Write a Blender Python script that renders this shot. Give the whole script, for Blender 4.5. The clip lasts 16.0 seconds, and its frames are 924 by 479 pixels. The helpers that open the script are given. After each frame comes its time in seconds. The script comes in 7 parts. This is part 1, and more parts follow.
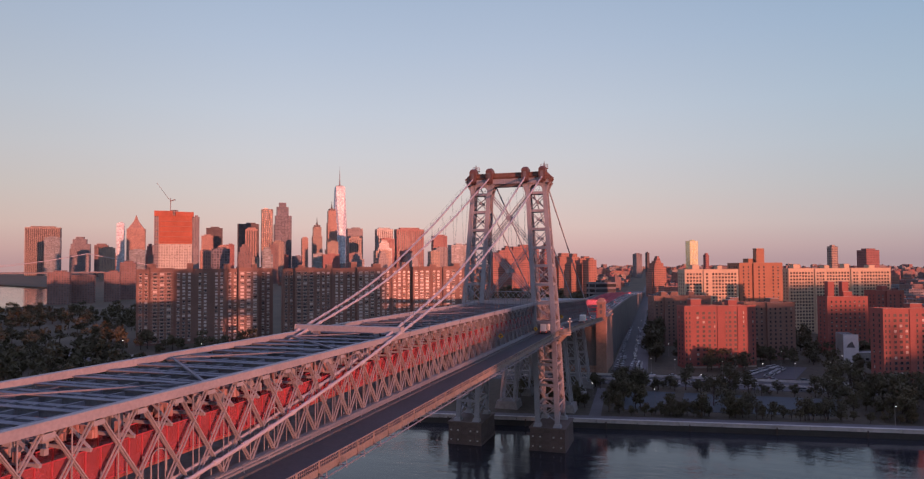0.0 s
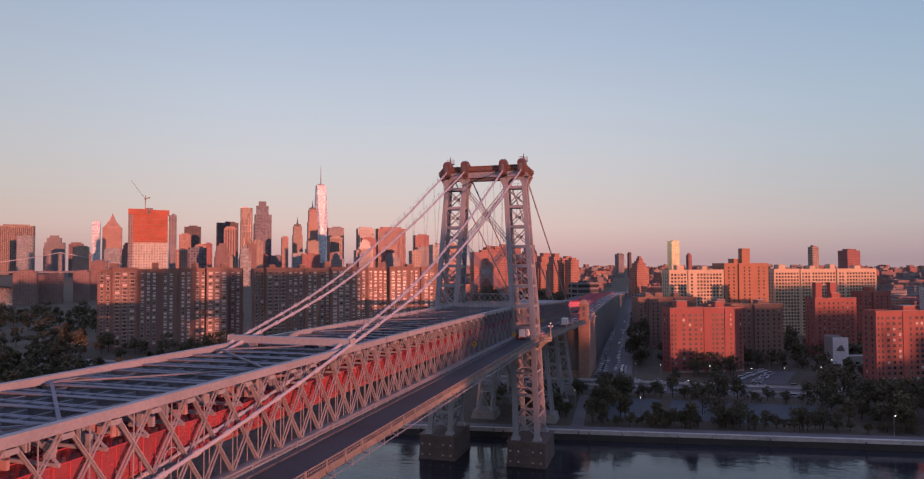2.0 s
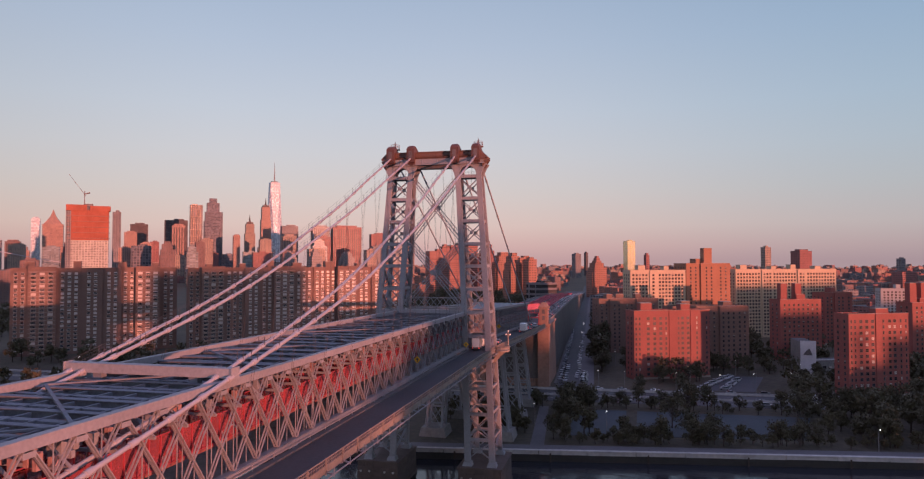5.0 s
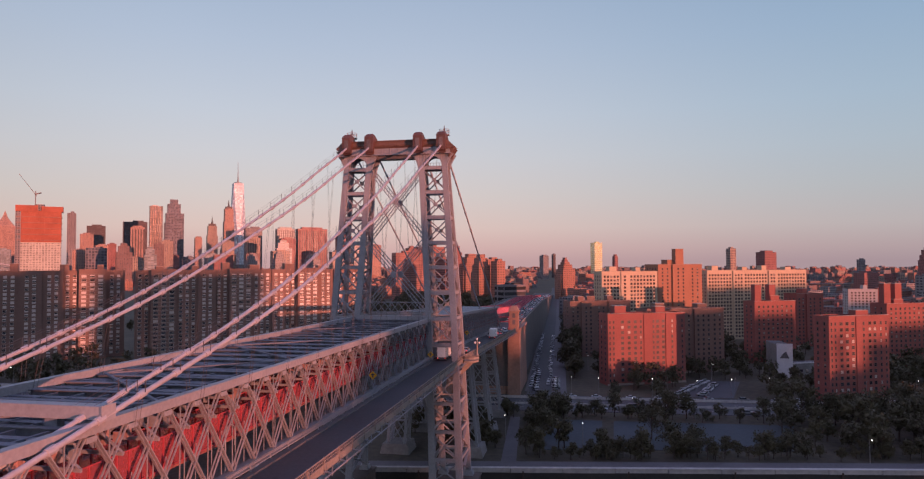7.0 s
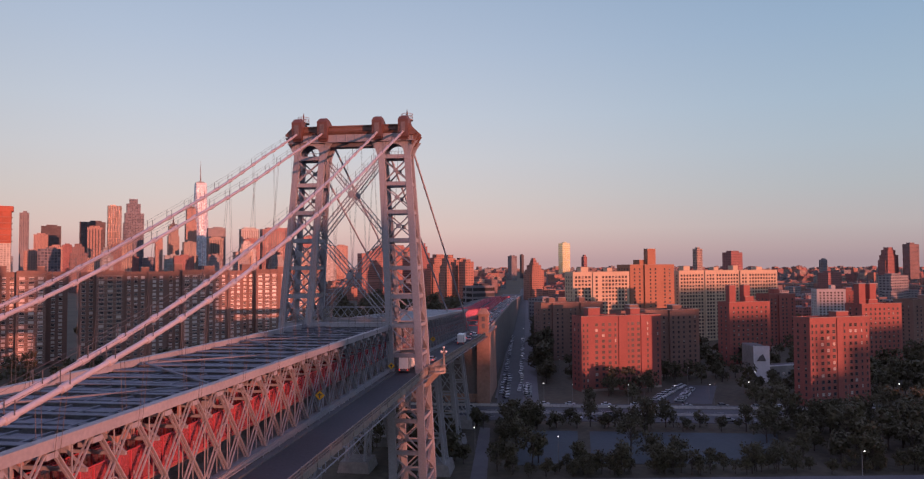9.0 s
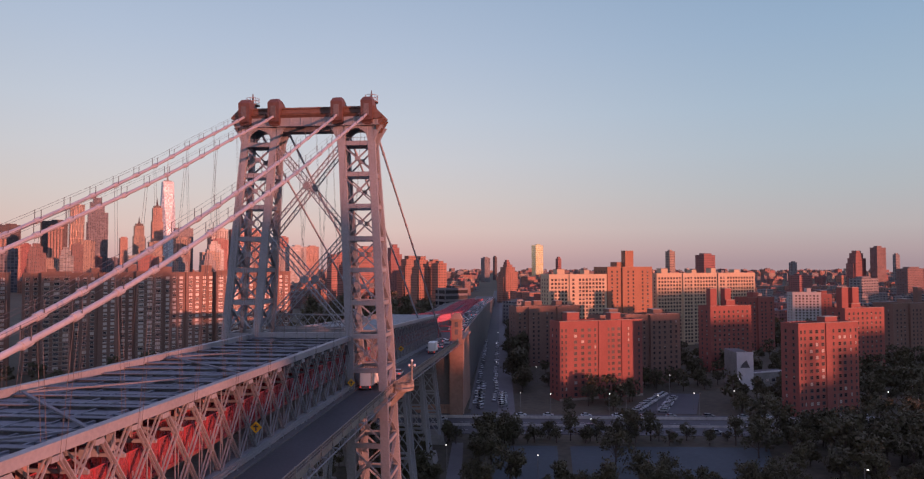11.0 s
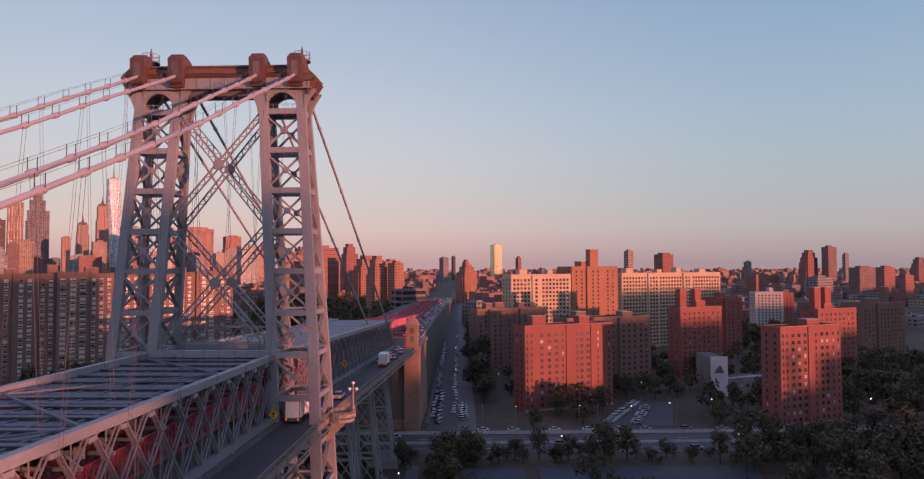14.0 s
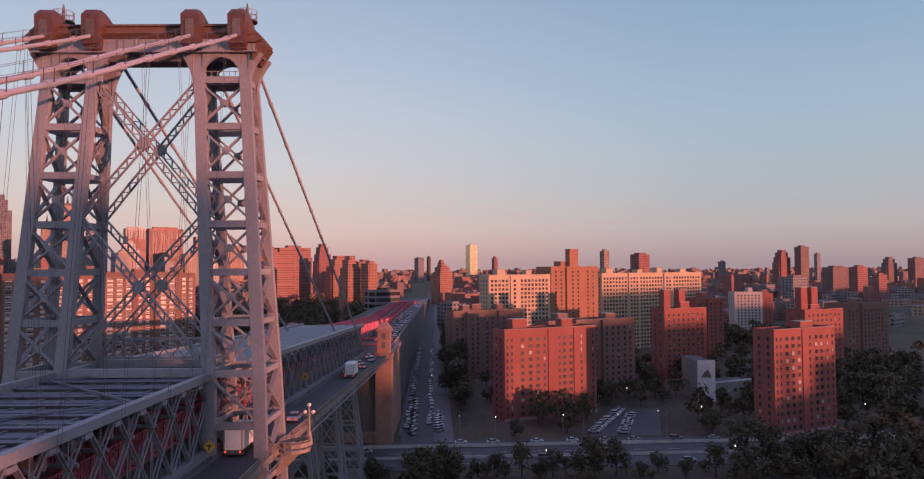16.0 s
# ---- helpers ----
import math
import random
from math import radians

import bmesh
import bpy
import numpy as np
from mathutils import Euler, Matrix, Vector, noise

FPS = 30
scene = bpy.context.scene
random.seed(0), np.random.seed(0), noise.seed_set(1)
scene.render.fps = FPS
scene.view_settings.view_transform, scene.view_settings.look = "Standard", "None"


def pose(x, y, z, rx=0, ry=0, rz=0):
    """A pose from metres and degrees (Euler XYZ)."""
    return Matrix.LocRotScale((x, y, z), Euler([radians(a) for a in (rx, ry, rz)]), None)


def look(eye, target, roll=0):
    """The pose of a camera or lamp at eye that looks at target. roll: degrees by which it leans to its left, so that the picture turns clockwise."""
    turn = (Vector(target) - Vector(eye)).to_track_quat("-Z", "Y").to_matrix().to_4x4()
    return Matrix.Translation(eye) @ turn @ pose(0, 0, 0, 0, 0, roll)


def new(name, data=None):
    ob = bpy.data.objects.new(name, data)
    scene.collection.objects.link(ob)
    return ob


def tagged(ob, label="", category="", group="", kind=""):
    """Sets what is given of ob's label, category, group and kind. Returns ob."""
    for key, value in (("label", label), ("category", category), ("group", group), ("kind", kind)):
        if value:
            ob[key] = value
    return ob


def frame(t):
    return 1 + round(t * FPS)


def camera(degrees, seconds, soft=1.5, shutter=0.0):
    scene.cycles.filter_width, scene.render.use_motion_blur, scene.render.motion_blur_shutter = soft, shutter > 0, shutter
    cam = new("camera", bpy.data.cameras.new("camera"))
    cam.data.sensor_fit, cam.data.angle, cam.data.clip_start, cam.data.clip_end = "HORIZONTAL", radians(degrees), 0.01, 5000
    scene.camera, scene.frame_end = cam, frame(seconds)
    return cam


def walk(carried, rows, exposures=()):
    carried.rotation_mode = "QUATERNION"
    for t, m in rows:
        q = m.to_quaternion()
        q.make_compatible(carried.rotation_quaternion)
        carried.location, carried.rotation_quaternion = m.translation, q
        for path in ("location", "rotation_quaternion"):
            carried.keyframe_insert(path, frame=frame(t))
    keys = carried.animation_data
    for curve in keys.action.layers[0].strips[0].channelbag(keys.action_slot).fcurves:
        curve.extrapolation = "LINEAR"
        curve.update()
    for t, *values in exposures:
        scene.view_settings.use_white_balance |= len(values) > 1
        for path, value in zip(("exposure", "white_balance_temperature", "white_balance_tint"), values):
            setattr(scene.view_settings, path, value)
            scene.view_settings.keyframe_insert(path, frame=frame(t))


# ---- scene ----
cam = camera(69.3, 16.0, soft=1.2)
PATH = [
    (0, (63.042, -243.765, 67.979), (62.411, -241.868, 68.044), -0.3),
    (0.5, (62.349, -239.003, 67.946), (61.732, -237.102, 68.01), -0.2),
    (1, (61.703, -234.204, 67.943), (61.101, -232.297, 68.007), -0.2),
    (1.5, (61.069, -229.41, 67.981), (60.48, -227.5, 68.045), -0.2),
    (2, (60.408, -224.669, 68.013), (59.826, -222.757, 68.077), -0.2),
    (2.5, (59.684, -219.937, 68.037), (59.11, -218.023, 68.101), -0.1),
    (3, (58.916, -215.15, 68.063), (58.358, -213.231, 68.127), -0.1),
    (3.5, (58.091, -210.319, 68.08), (57.557, -208.393, 68.144), -0.1),
    (4, (57.228, -205.469, 68.08), (56.716, -203.537, 68.144), -0.0),
    (4.2, (56.874, -203.518, 68.072), (56.373, -201.583, 68.134), 0.0),
    (6.5, (52.762, -181.032, 67.64), (52.371, -179.072, 67.708), -0.2),
    (7, (51.91, -176.408, 67.534), (51.544, -174.443, 67.602), -0.2),
    (7.5, (51.152, -171.921, 67.393), (50.809, -169.952, 67.462), -0.2),
    (8, (50.397, -167.458, 67.284), (50.08, -165.484, 67.354), -0.2),
    (8.5, (49.815, -162.622, 67.282), (49.521, -160.645, 67.353), -0.2),
    (9, (49.252, -157.745, 67.297), (48.98, -155.765, 67.367), -0.3),
    (11.3, (46.751, -135.726, 67.36), (46.572, -133.735, 67.435), -0.2),
    (11.5, (46.584, -133.857, 67.355), (46.414, -131.866, 67.427), -0.3),
    (12, (46.262, -129.29, 67.304), (46.112, -127.297, 67.376), -0.3),
    (12.5, (45.973, -124.682, 67.261), (45.841, -122.688, 67.332), -0.2),
    (13, (45.679, -120.084, 67.26), (45.568, -118.088, 67.333), -0.2),
    (13.5, (45.418, -115.472, 67.256), (45.329, -113.475, 67.329), -0.2),
    (14, (45.233, -110.881, 67.237), (45.165, -108.883, 67.311), -0.2),
    (14.5, (45.021, -106.328, 67.19), (44.969, -104.33, 67.264), -0.2),
    (15, (44.825, -101.806, 67.135), (44.79, -99.808, 67.21), -0.3),
    (15.5, (44.64, -97.308, 67.095), (44.625, -95.309, 67.171), -0.3),
    (16, (44.424, -92.873, 67.072), (44.43, -90.874, 67.147), -0.3),
]
walk(cam, [(t, look(eye, target, roll)) for t, eye, target, roll in PATH])

# ---- light ----
SUN = Vector((0.824, -0.566, 0.0)).normalized()          # level direction towards the rising sun
SUN_UP = radians(2.3)
sun = new("sun", bpy.data.lights.new("sun", "SUN"))
sun.data.energy, sun.data.angle, sun.data.color = 5.5, radians(0.55), (1.0, 0.325, 0.215)
sun.matrix_world = look((0, 0, 300), (-SUN.x, -SUN.y, 300 - math.tan(SUN_UP)))

world = bpy.data.worlds.new("dawn")
scene.world = world
world.use_nodes = True
wn, wl = world.node_tree.nodes, world.node_tree.links
wn.clear()
w_out, w_bg, w_mix = wn.new("ShaderNodeOutputWorld"), wn.new("ShaderNodeBackground"), wn.new("ShaderNodeMix")
w_sky, w_co, w_sep, w_ramp = wn.new("ShaderNodeTexSky"), wn.new("ShaderNodeTexCoord"), wn.new("ShaderNodeSeparateXYZ"), wn.new("ShaderNodeValToRGB")
w_sky.sky_type, w_sky.sun_disc = "NISHITA", False
w_sky.sun_elevation, w_sky.sun_rotation = SUN_UP, math.atan2(SUN.x, SUN.y)
w_mix.data_type, w_mix.blend_type = "RGBA", "ADD"
w_mix.inputs[0].default_value = 0.03
for e in list(w_ramp.color_ramp.elements)[1:]:
    w_ramp.color_ramp.elements.remove(e)
for i, (at, col) in enumerate(((0, (0.540, 0.345, 0.360)), (0.02, (0.605, 0.405, 0.410)), (0.05, (0.645, 0.490, 0.487)), (0.1, (0.600, 0.532, 0.548)), (0.155, (0.560, 0.552, 0.608)), (0.215, (0.505, 0.542, 0.636)), (0.305, (0.415, 0.485, 0.622)), (0.4, (0.330, 0.418, 0.574)), (0.52, (0.37, 0.385, 0.66)), (0.9, (0.385, 0.38, 0.69)))):
    e = w_ramp.color_ramp.elements[0] if i == 0 else w_ramp.color_ramp.elements.new(at)
    e.position, e.color = at, (*col, 1)
wl.new(w_co.outputs["Generated"], w_sep.inputs[0])
wl.new(w_sep.outputs[2], w_ramp.inputs[0])
w_side, w_west, w_dim = wn.new("ShaderNodeMapRange"), wn.new("ShaderNodeMapRange"), wn.new("ShaderNodeMix")
w_tint, w_deep = wn.new("ShaderNodeMix"), wn.new("ShaderNodeMix")
for node, vals in ((w_side, (-0.28, 0.5, 0.0, 1.0)), (w_west, (-0.95, -0.5, 1.0, 0.0))):
    node.interpolation_type = "SMOOTHSTEP"
    for j, val in enumerate(vals):
        node.inputs[j + 1].default_value = val
    wl.new(w_sep.outputs[0], node.inputs[0])
for node in (w_tint, w_deep, w_dim):
    node.data_type = "RGBA"
w_tint.inputs[6].default_value, w_tint.inputs[7].default_value = (1, 1, 1, 1), (0.675, 0.815, 0.885, 1)      # deeper blue towards the north
w_deep.inputs[7].default_value = (0.80, 0.80, 0.80, 1)                                                     # dimmer towards the hazy south-west
wl.new(w_side.outputs[0], w_tint.inputs[0])
wl.new(w_tint.outputs[2], w_deep.inputs[6])
wl.new(w_west.outputs[0], w_deep.inputs[0])
w_dim.blend_type = "MULTIPLY"
w_dim.inputs[0].default_value = 1.0
wl.new(w_ramp.outputs[0], w_dim.inputs[6])
wl.new(w_deep.outputs[2], w_dim.inputs[7])
wl.new(w_dim.outputs[2], w_mix.inputs[6])
wl.new(w_sky.outputs[0], w_mix.inputs[7])
wl.new(w_mix.outputs[2], w_bg.inputs[0])
w_bg.inputs[1].default_value = 1.0
wl.new(w_bg.outputs[0], w_out.inputs[0])


# ---- materials ----
def shader(name):
    m = bpy.data.materials.new(name)
    m.use_nodes = True
    n = m.node_tree.nodes
    return m, n, m.node_tree.links, n["Principled BSDF"]


def surface(name, col, rough=0.8, metal=0.0, vary=0.25, big=0.08, fine=1.5, bump=0.2, spread=0.0, island=False):
    """A painted, stony or earthen surface with broad stains and fine grain; spread: difference from piece to piece."""
    m, n, k, b = shader(name)
    co = n.new("ShaderNodeTexCoord")
    a, f, mix, mul = n.new("ShaderNodeTexNoise"), n.new("ShaderNodeTexNoise"), n.new("ShaderNodeMath"), n.new("ShaderNodeMix")
    a.inputs["Scale"].default_value, f.inputs["Scale"].default_value = big, fine
    a.inputs["Detail"].default_value, f.inputs["Detail"].default_value = 4, 5
    k.new(co.outputs["Object"], a.inputs["Vector"])
    k.new(co.outputs["Object"], f.inputs["Vector"])
    mix.operation = "ADD"
    k.new(a.outputs[0], mix.inputs[0])
    k.new(f.outputs[0], mix.inputs[1])
    last = mix.outputs[0]
    if spread:
        info = n.new("ShaderNodeNewGeometry" if island else "ShaderNodeObjectInfo")
        more = n.new("ShaderNodeMath")
        more.operation = "MULTIPLY_ADD"
        k.new(info.outputs["Random Per Island" if island else "Random"], more.inputs[0])
        more.inputs[1].default_value = spread
        k.new(last, more.inputs[2])
        last = more.outputs[0]
    r = n.new("ShaderNodeMapRange")
    r.inputs[1].default_value, r.inputs[2].default_value = 0.6, 1.4 + spread
    r.inputs[3].default_value, r.inputs[4].default_value = 1 - vary, 1 + vary
    k.new(last, r.inputs[0])
    mul.data_type, mul.blend_type = "RGBA", "MULTIPLY"
    mul.inputs[0].default_value = 1
    mul.inputs[6].default_value = (*col, 1)
    k.new(r.outputs[0], mul.inputs[7])
    k.new(mul.outputs[2], b.inputs["Base Color"])
    b.inputs["Roughness"].default_value, b.inputs["Metallic"].default_value = rough, metal
    if bump:
        bp = n.new("ShaderNodeBump")
        bp.inputs["Strength"].default_value, bp.inputs["Distance"].default_value = bump, 0.05
        k.new(f.outputs[0], bp.inputs["Height"])
        k.new(bp.outputs[0], b.inputs["Normal"])
    return m


def facade(name, wall, glass, across=3.2, storey=3.1, gap=0.9, rough=0.8, glow=0.24, metal=0.0, mortar=0.45):
    """A far facade: rows of windows, in metres along the wall and up it, set into walling with stains."""
    m, n, k, b = shader(name)
    uv, br, no, mul = n.new("ShaderNodeUVMap"), n.new("ShaderNodeTexBrick"), n.new("ShaderNodeTexNoise"), n.new("ShaderNodeMix")
    br.offset, br.squash = 0.0, 1.0
    br.inputs["Color1"].default_value, br.inputs["Color2"].default_value = (*glass, 1), (*[min(1, c * 2.2 + 0.03) for c in glass], 1)
    br.inputs["Mortar"].default_value = (*wall, 1)
    br.inputs["Scale"].default_value, br.inputs["Mortar Size"].default_value, br.inputs["Mortar Smooth"].default_value = 1.0, gap, 0.0
    br.inputs["Bias"].default_value, br.inputs["Brick Width"].default_value, br.inputs["Row Height"].default_value = -0.3, across, storey
    k.new(uv.outputs[0], br.inputs["Vector"])
    co = n.new("ShaderNodeTexCoord")
    no.inputs["Scale"].default_value, no.inputs["Detail"].default_value = 0.05, 6
    k.new(co.outputs["Object"], no.inputs["Vector"])
    r = n.new("ShaderNodeMapRange")
    r.inputs[1].default_value, r.inputs[2].default_value, r.inputs[3].default_value, r.inputs[4].default_value = 0.3, 0.7, 0.86, 1.1
    k.new(no.outputs[0], r.inputs[0])
    mul.data_type, mul.blend_type = "RGBA", "MULTIPLY"
    mul.inputs[0].default_value = 1
    k.new(br.outputs[0], mul.inputs[6])
    k.new(r.outputs[0], mul.inputs[7])
    k.new(mul.outputs[2], b.inputs["Base Color"])
    rr = n.new("ShaderNodeMapRange")
    rr.inputs[3].default_value, rr.inputs[4].default_value = glow, rough
    k.new(br.outputs["Fac"], rr.inputs[0])
    k.new(rr.outputs[0], b.inputs["Roughness"])
    b.inputs["Metallic"].default_value = metal
    b.inputs["Specular IOR Level"].default_value = 0.12
    bp = n.new("ShaderNodeBump")
    bp.inputs["Strength"].default_value, bp.inputs["Distance"].default_value = 0.5, 0.3
    k.new(br.outputs["Fac"], bp.inputs["Height"])
    k.new(bp.outputs[0], b.inputs["Normal"])
    return m


def pane_glass(name, dark, light, share, island, rough=0.26):
    """Window panes: mostly dark, some pale for blinds behind them and for painted glints, each with a slightly
    different gloss.
    """
    m, n, k, b = shader(name)
    info = n.new("ShaderNodeNewGeometry" if island else "ShaderNodeObjectInfo")
    ramp = n.new("ShaderNodeValToRGB")
    ramp.color_ramp.interpolation = "CONSTANT"
    ramp.color_ramp.elements[0].color = (*dark, 1)
    ramp.color_ramp.elements[1].position, ramp.color_ramp.elements[1].color = 1 - share, (*light, 1)
    e = ramp.color_ramp.elements.new(0.35)
    e.color = (*[c * 2.2 for c in dark], 1)
    k.new(info.outputs["Random Per Island" if island else "Random"], ramp.inputs[0])
    k.new(ramp.outputs[0], b.inputs["Base Color"])
    b.inputs["Roughness"].default_value = rough
    b.inputs["Specular IOR Level"].default_value = 0.12
    return m


def glowing(name, col, power):
    m, n, k, b = shader(name)
    b.inputs["Emission Color"].default_value, b.inputs["Emission Strength"].default_value = (*col, 1), power
    b.inputs["Base Color"].default_value = (*col, 1)
    return m


STEEL = surface("bridge_paint", (0.265, 0.262, 0.285), 0.55, 0.0, 0.22, 0.15, 2.5, 0.1)
CLUTTERPINK = surface("pink_clutter", (0.34, 0.20, 0.19), 0.75, 0.0, 0.4, 0.4, 2.0, 0.1)
TRACKBED = surface("grey_track_bed", (0.26, 0.21, 0.205), 0.9, 0.0, 0.4, 0.2, 1.5, 0.2)
# one darker base colour for the whole approach wall
DARKWALL = surface("dark_retaining_wall", (0.12, 0.105, 0.10), 0.85, 0.0, 0.3, 0.1, 0.9, 0.3)
RAILPAINT = surface("tan_rail_paint", (0.27, 0.22, 0.19), 0.65, 0.0, 0.3, 0.2, 3.0, 0.1)
COVER = surface("dark_blue_sheeting", (0.12, 0.14, 0.17), 0.6, 0.0, 0.3, 0.1, 1.0, 0.1)
# darker, bluer base colour for the top bracing
STEEL_TOP = surface("dark_blue_grey_bridge_paint", (0.15, 0.155, 0.185), 0.85, 0.0, 0.3, 0.3, 3.0, 0.1)
CABLE = surface("cable_wrap", (0.37, 0.355, 0.385), 0.45, 0.0, 0.15, 0.3, 4.0, 0.05)
ROPE = surface("hanger_rope", (0.10, 0.09, 0.095), 0.6, 0.0, 0.1, 0.3, 3.0, 0.0)
# dark steel; under the deck and cap it also paints their shade
DARKSTEEL = surface("dark_and_shaded_steel", (0.12, 0.105, 0.11), 0.8, 0.0, 0.4, 0.2, 2.0, 0.1)
CAPPAINT = surface("rusty_cap_paint", (0.15, 0.085, 0.07), 0.65, 0.0, 0.35, 0.4, 3.0, 0.15)
REDFENCE = surface("red_fence_mesh", (0.34, 0.07, 0.085), 0.6, 0.0, 0.3, 0.3, 3.0, 0.05)
n, k = REDFENCE.node_tree.nodes, REDFENCE.node_tree.links       # an open steel mesh: part of the light goes through
mixer, clear = n.new("ShaderNodeMixShader"), n.new("ShaderNodeBsdfTransparent")
mixer.inputs[0].default_value = 0.4
k.new(n["Principled BSDF"].outputs[0], mixer.inputs[1])
k.new(clear.outputs[0], mixer.inputs[2])
k.new(mixer.outputs[0], n["Material Output"].inputs[0])
REDBAR = surface("bright_red_rail_paint", (0.38, 0.055, 0.075), 0.5, 0.0, 0.1, 0.3, 3.0, 0.0)
# lit copy of the red fence, sunshine put into the pink base
LITFENCE = surface("sunlit_fence_paint", (0.66, 0.17, 0.24), 0.6, 0.0, 0.2, 0.3, 3.0, 0.05)
ASPHALT = surface("asphalt", (0.06, 0.057, 0.064), 0.75, 0.0, 0.3, 0.08, 2.0, 0.2)
WALKWAY = surface("pale_concrete", (0.12, 0.11, 0.115), 0.85, 0.0, 0.25, 0.12, 1.5, 0.2)
CONCRETE = surface("old_concrete", (0.22, 0.20, 0.19), 0.85, 0.0, 0.3, 0.1, 0.9, 0.3)
STONE = surface("anchorage_stone", (0.30, 0.175, 0.135), 0.85, 0.0, 0.3, 0.12, 0.8, 0.3, 0.2)
PIERSTONE = surface("pier_granite", (0.11, 0.078, 0.068), 0.8, 0.0, 0.4, 0.15, 0.8, 0.4, 0.25)
BRICK = surface("red_brick", (0.272, 0.088, 0.074), 0.85, 0.0, 0.2, 0.06, 1.2, 0.15)
# brown brick of the slabs, also painting shade onto some red brick houses
BROWN = surface("brown_and_shaded_brick", (0.205, 0.12, 0.098), 0.85, 0.0, 0.22, 0.05, 1.2, 0.15)
WHITEBRICK = surface("grey_white_brick", (0.42, 0.39, 0.385), 0.85, 0.0, 0.15, 0.05, 1.2, 0.1)
CREAM = surface("cream_brick", (0.52, 0.40, 0.28), 0.85, 0.0, 0.15, 0.05, 1.2, 0.1)
ORANGE = surface("orange_brick", (0.34, 0.16, 0.10), 0.85, 0.0, 0.18, 0.05, 1.2, 0.1)
ROOF = surface("tar_roof", (0.10, 0.085, 0.088), 0.9, 0.0, 0.3, 0.1, 1.0, 0.2)
TRIM = surface("stone_trim", (0.33, 0.26, 0.22), 0.8, 0.0, 0.15, 0.2, 2.0, 0.1)
FRAME = surface("window_frame_paint", (0.13, 0.085, 0.075), 0.6, 0.0, 0.1, 0.3, 2.0, 0.0)
PALEFRAME = surface("pale_window_frame", (0.52, 0.45, 0.41), 0.6, 0.0, 0.1, 0.3, 2.0, 0.0)
# the pale share also paints small glints into the near windows
PANE = pane_glass("window_pane", (0.02, 0.02, 0.024), (0.50, 0.42, 0.38), 0.1, False)
PANES = pane_glass("far_window_pane", (0.025, 0.024, 0.028), (0.58, 0.50, 0.46), 0.6, True)
PANES_DULL = pane_glass("open_shaded_pane", (0.03, 0.026, 0.026), (0.30, 0.25, 0.22), 0.10, True, 0.7)
EARTH = surface("earth_and_grass", (0.07, 0.056, 0.036), 0.95, 0.0, 0.5, 0.02, 0.4, 0.4)
COURT = surface("worn_play_court", (0.045, 0.055, 0.065), 0.8, 0.0, 0.25, 0.05, 0.6, 0.1)
LEAF = surface("foliage", (0.076, 0.063, 0.032), 0.75, 0.0, 0.35, 0.3, 2.0, 0.0, 0.5)
BARK = surface("bark", (0.07, 0.05, 0.04), 0.9, 0.0, 0.3, 0.5, 4.0, 0.3)
SHOTCRETE = surface("seawall_concrete", (0.42, 0.38, 0.36), 0.85, 0.0, 0.3, 0.08, 0.7, 0.3)
CARPAINT = surface("car_paint", (0.35, 0.35, 0.37), 0.35, 0.0, 0.75, 0.01, 0.01, 0.0, 2.2)
TYRE = surface("rubber", (0.02, 0.02, 0.02), 0.8, 0.0, 0.1, 1.0, 8.0, 0.0)
CARGLASS = surface("car_glass", (0.02, 0.022, 0.026), 0.1, 0.0, 0.1, 1.0, 2.0, 0.0)
WHITEPAINT = surface("white_truck_paint", (0.78, 0.75, 0.72), 0.5, 0.0, 0.08, 0.3, 2.0, 0.0)
SADDLE = surface("dark_red_saddle_paint", (0.105, 0.052, 0.045), 0.6, 0.0, 0.35, 0.5, 3.0, 0.15)
TIDE = surface("wet_tide_band", (0.035, 0.03, 0.027), 0.5, 0.0, 0.4, 0.2, 1.5, 0.3)
PALEWALL = surface("pale_mural_wall", (0.62, 0.58, 0.60), 0.8, 0.0, 0.12, 0.1, 1.0, 0.1)
YELLOW = surface("yellow_sign_paint", (0.85, 0.45, 0.03), 0.5, 0.0, 0.08, 0.3, 2.0, 0.0)
NETTING = surface("orange_netting", (0.36, 0.105, 0.065), 0.85, 0.0, 0.3, 0.06, 0.5, 0.2)
WHITECLAD = facade("white_cladding", (0.50, 0.47, 0.40), (0.2, 0.18, 0.17), 6.0, 4.0, 0.9)
LAMPGLOW = glowing("lamp_glow", (1.0, 0.93, 0.85), 3.5)
TAILGLOW = glowing("tail_lamp_glow", (1.0, 0.06, 0.04), 1.6)
LINEPAINT = surface("road_line_paint", (0.55, 0.53, 0.50), 0.7, 0.0, 0.2, 0.3, 2.0, 0.0)
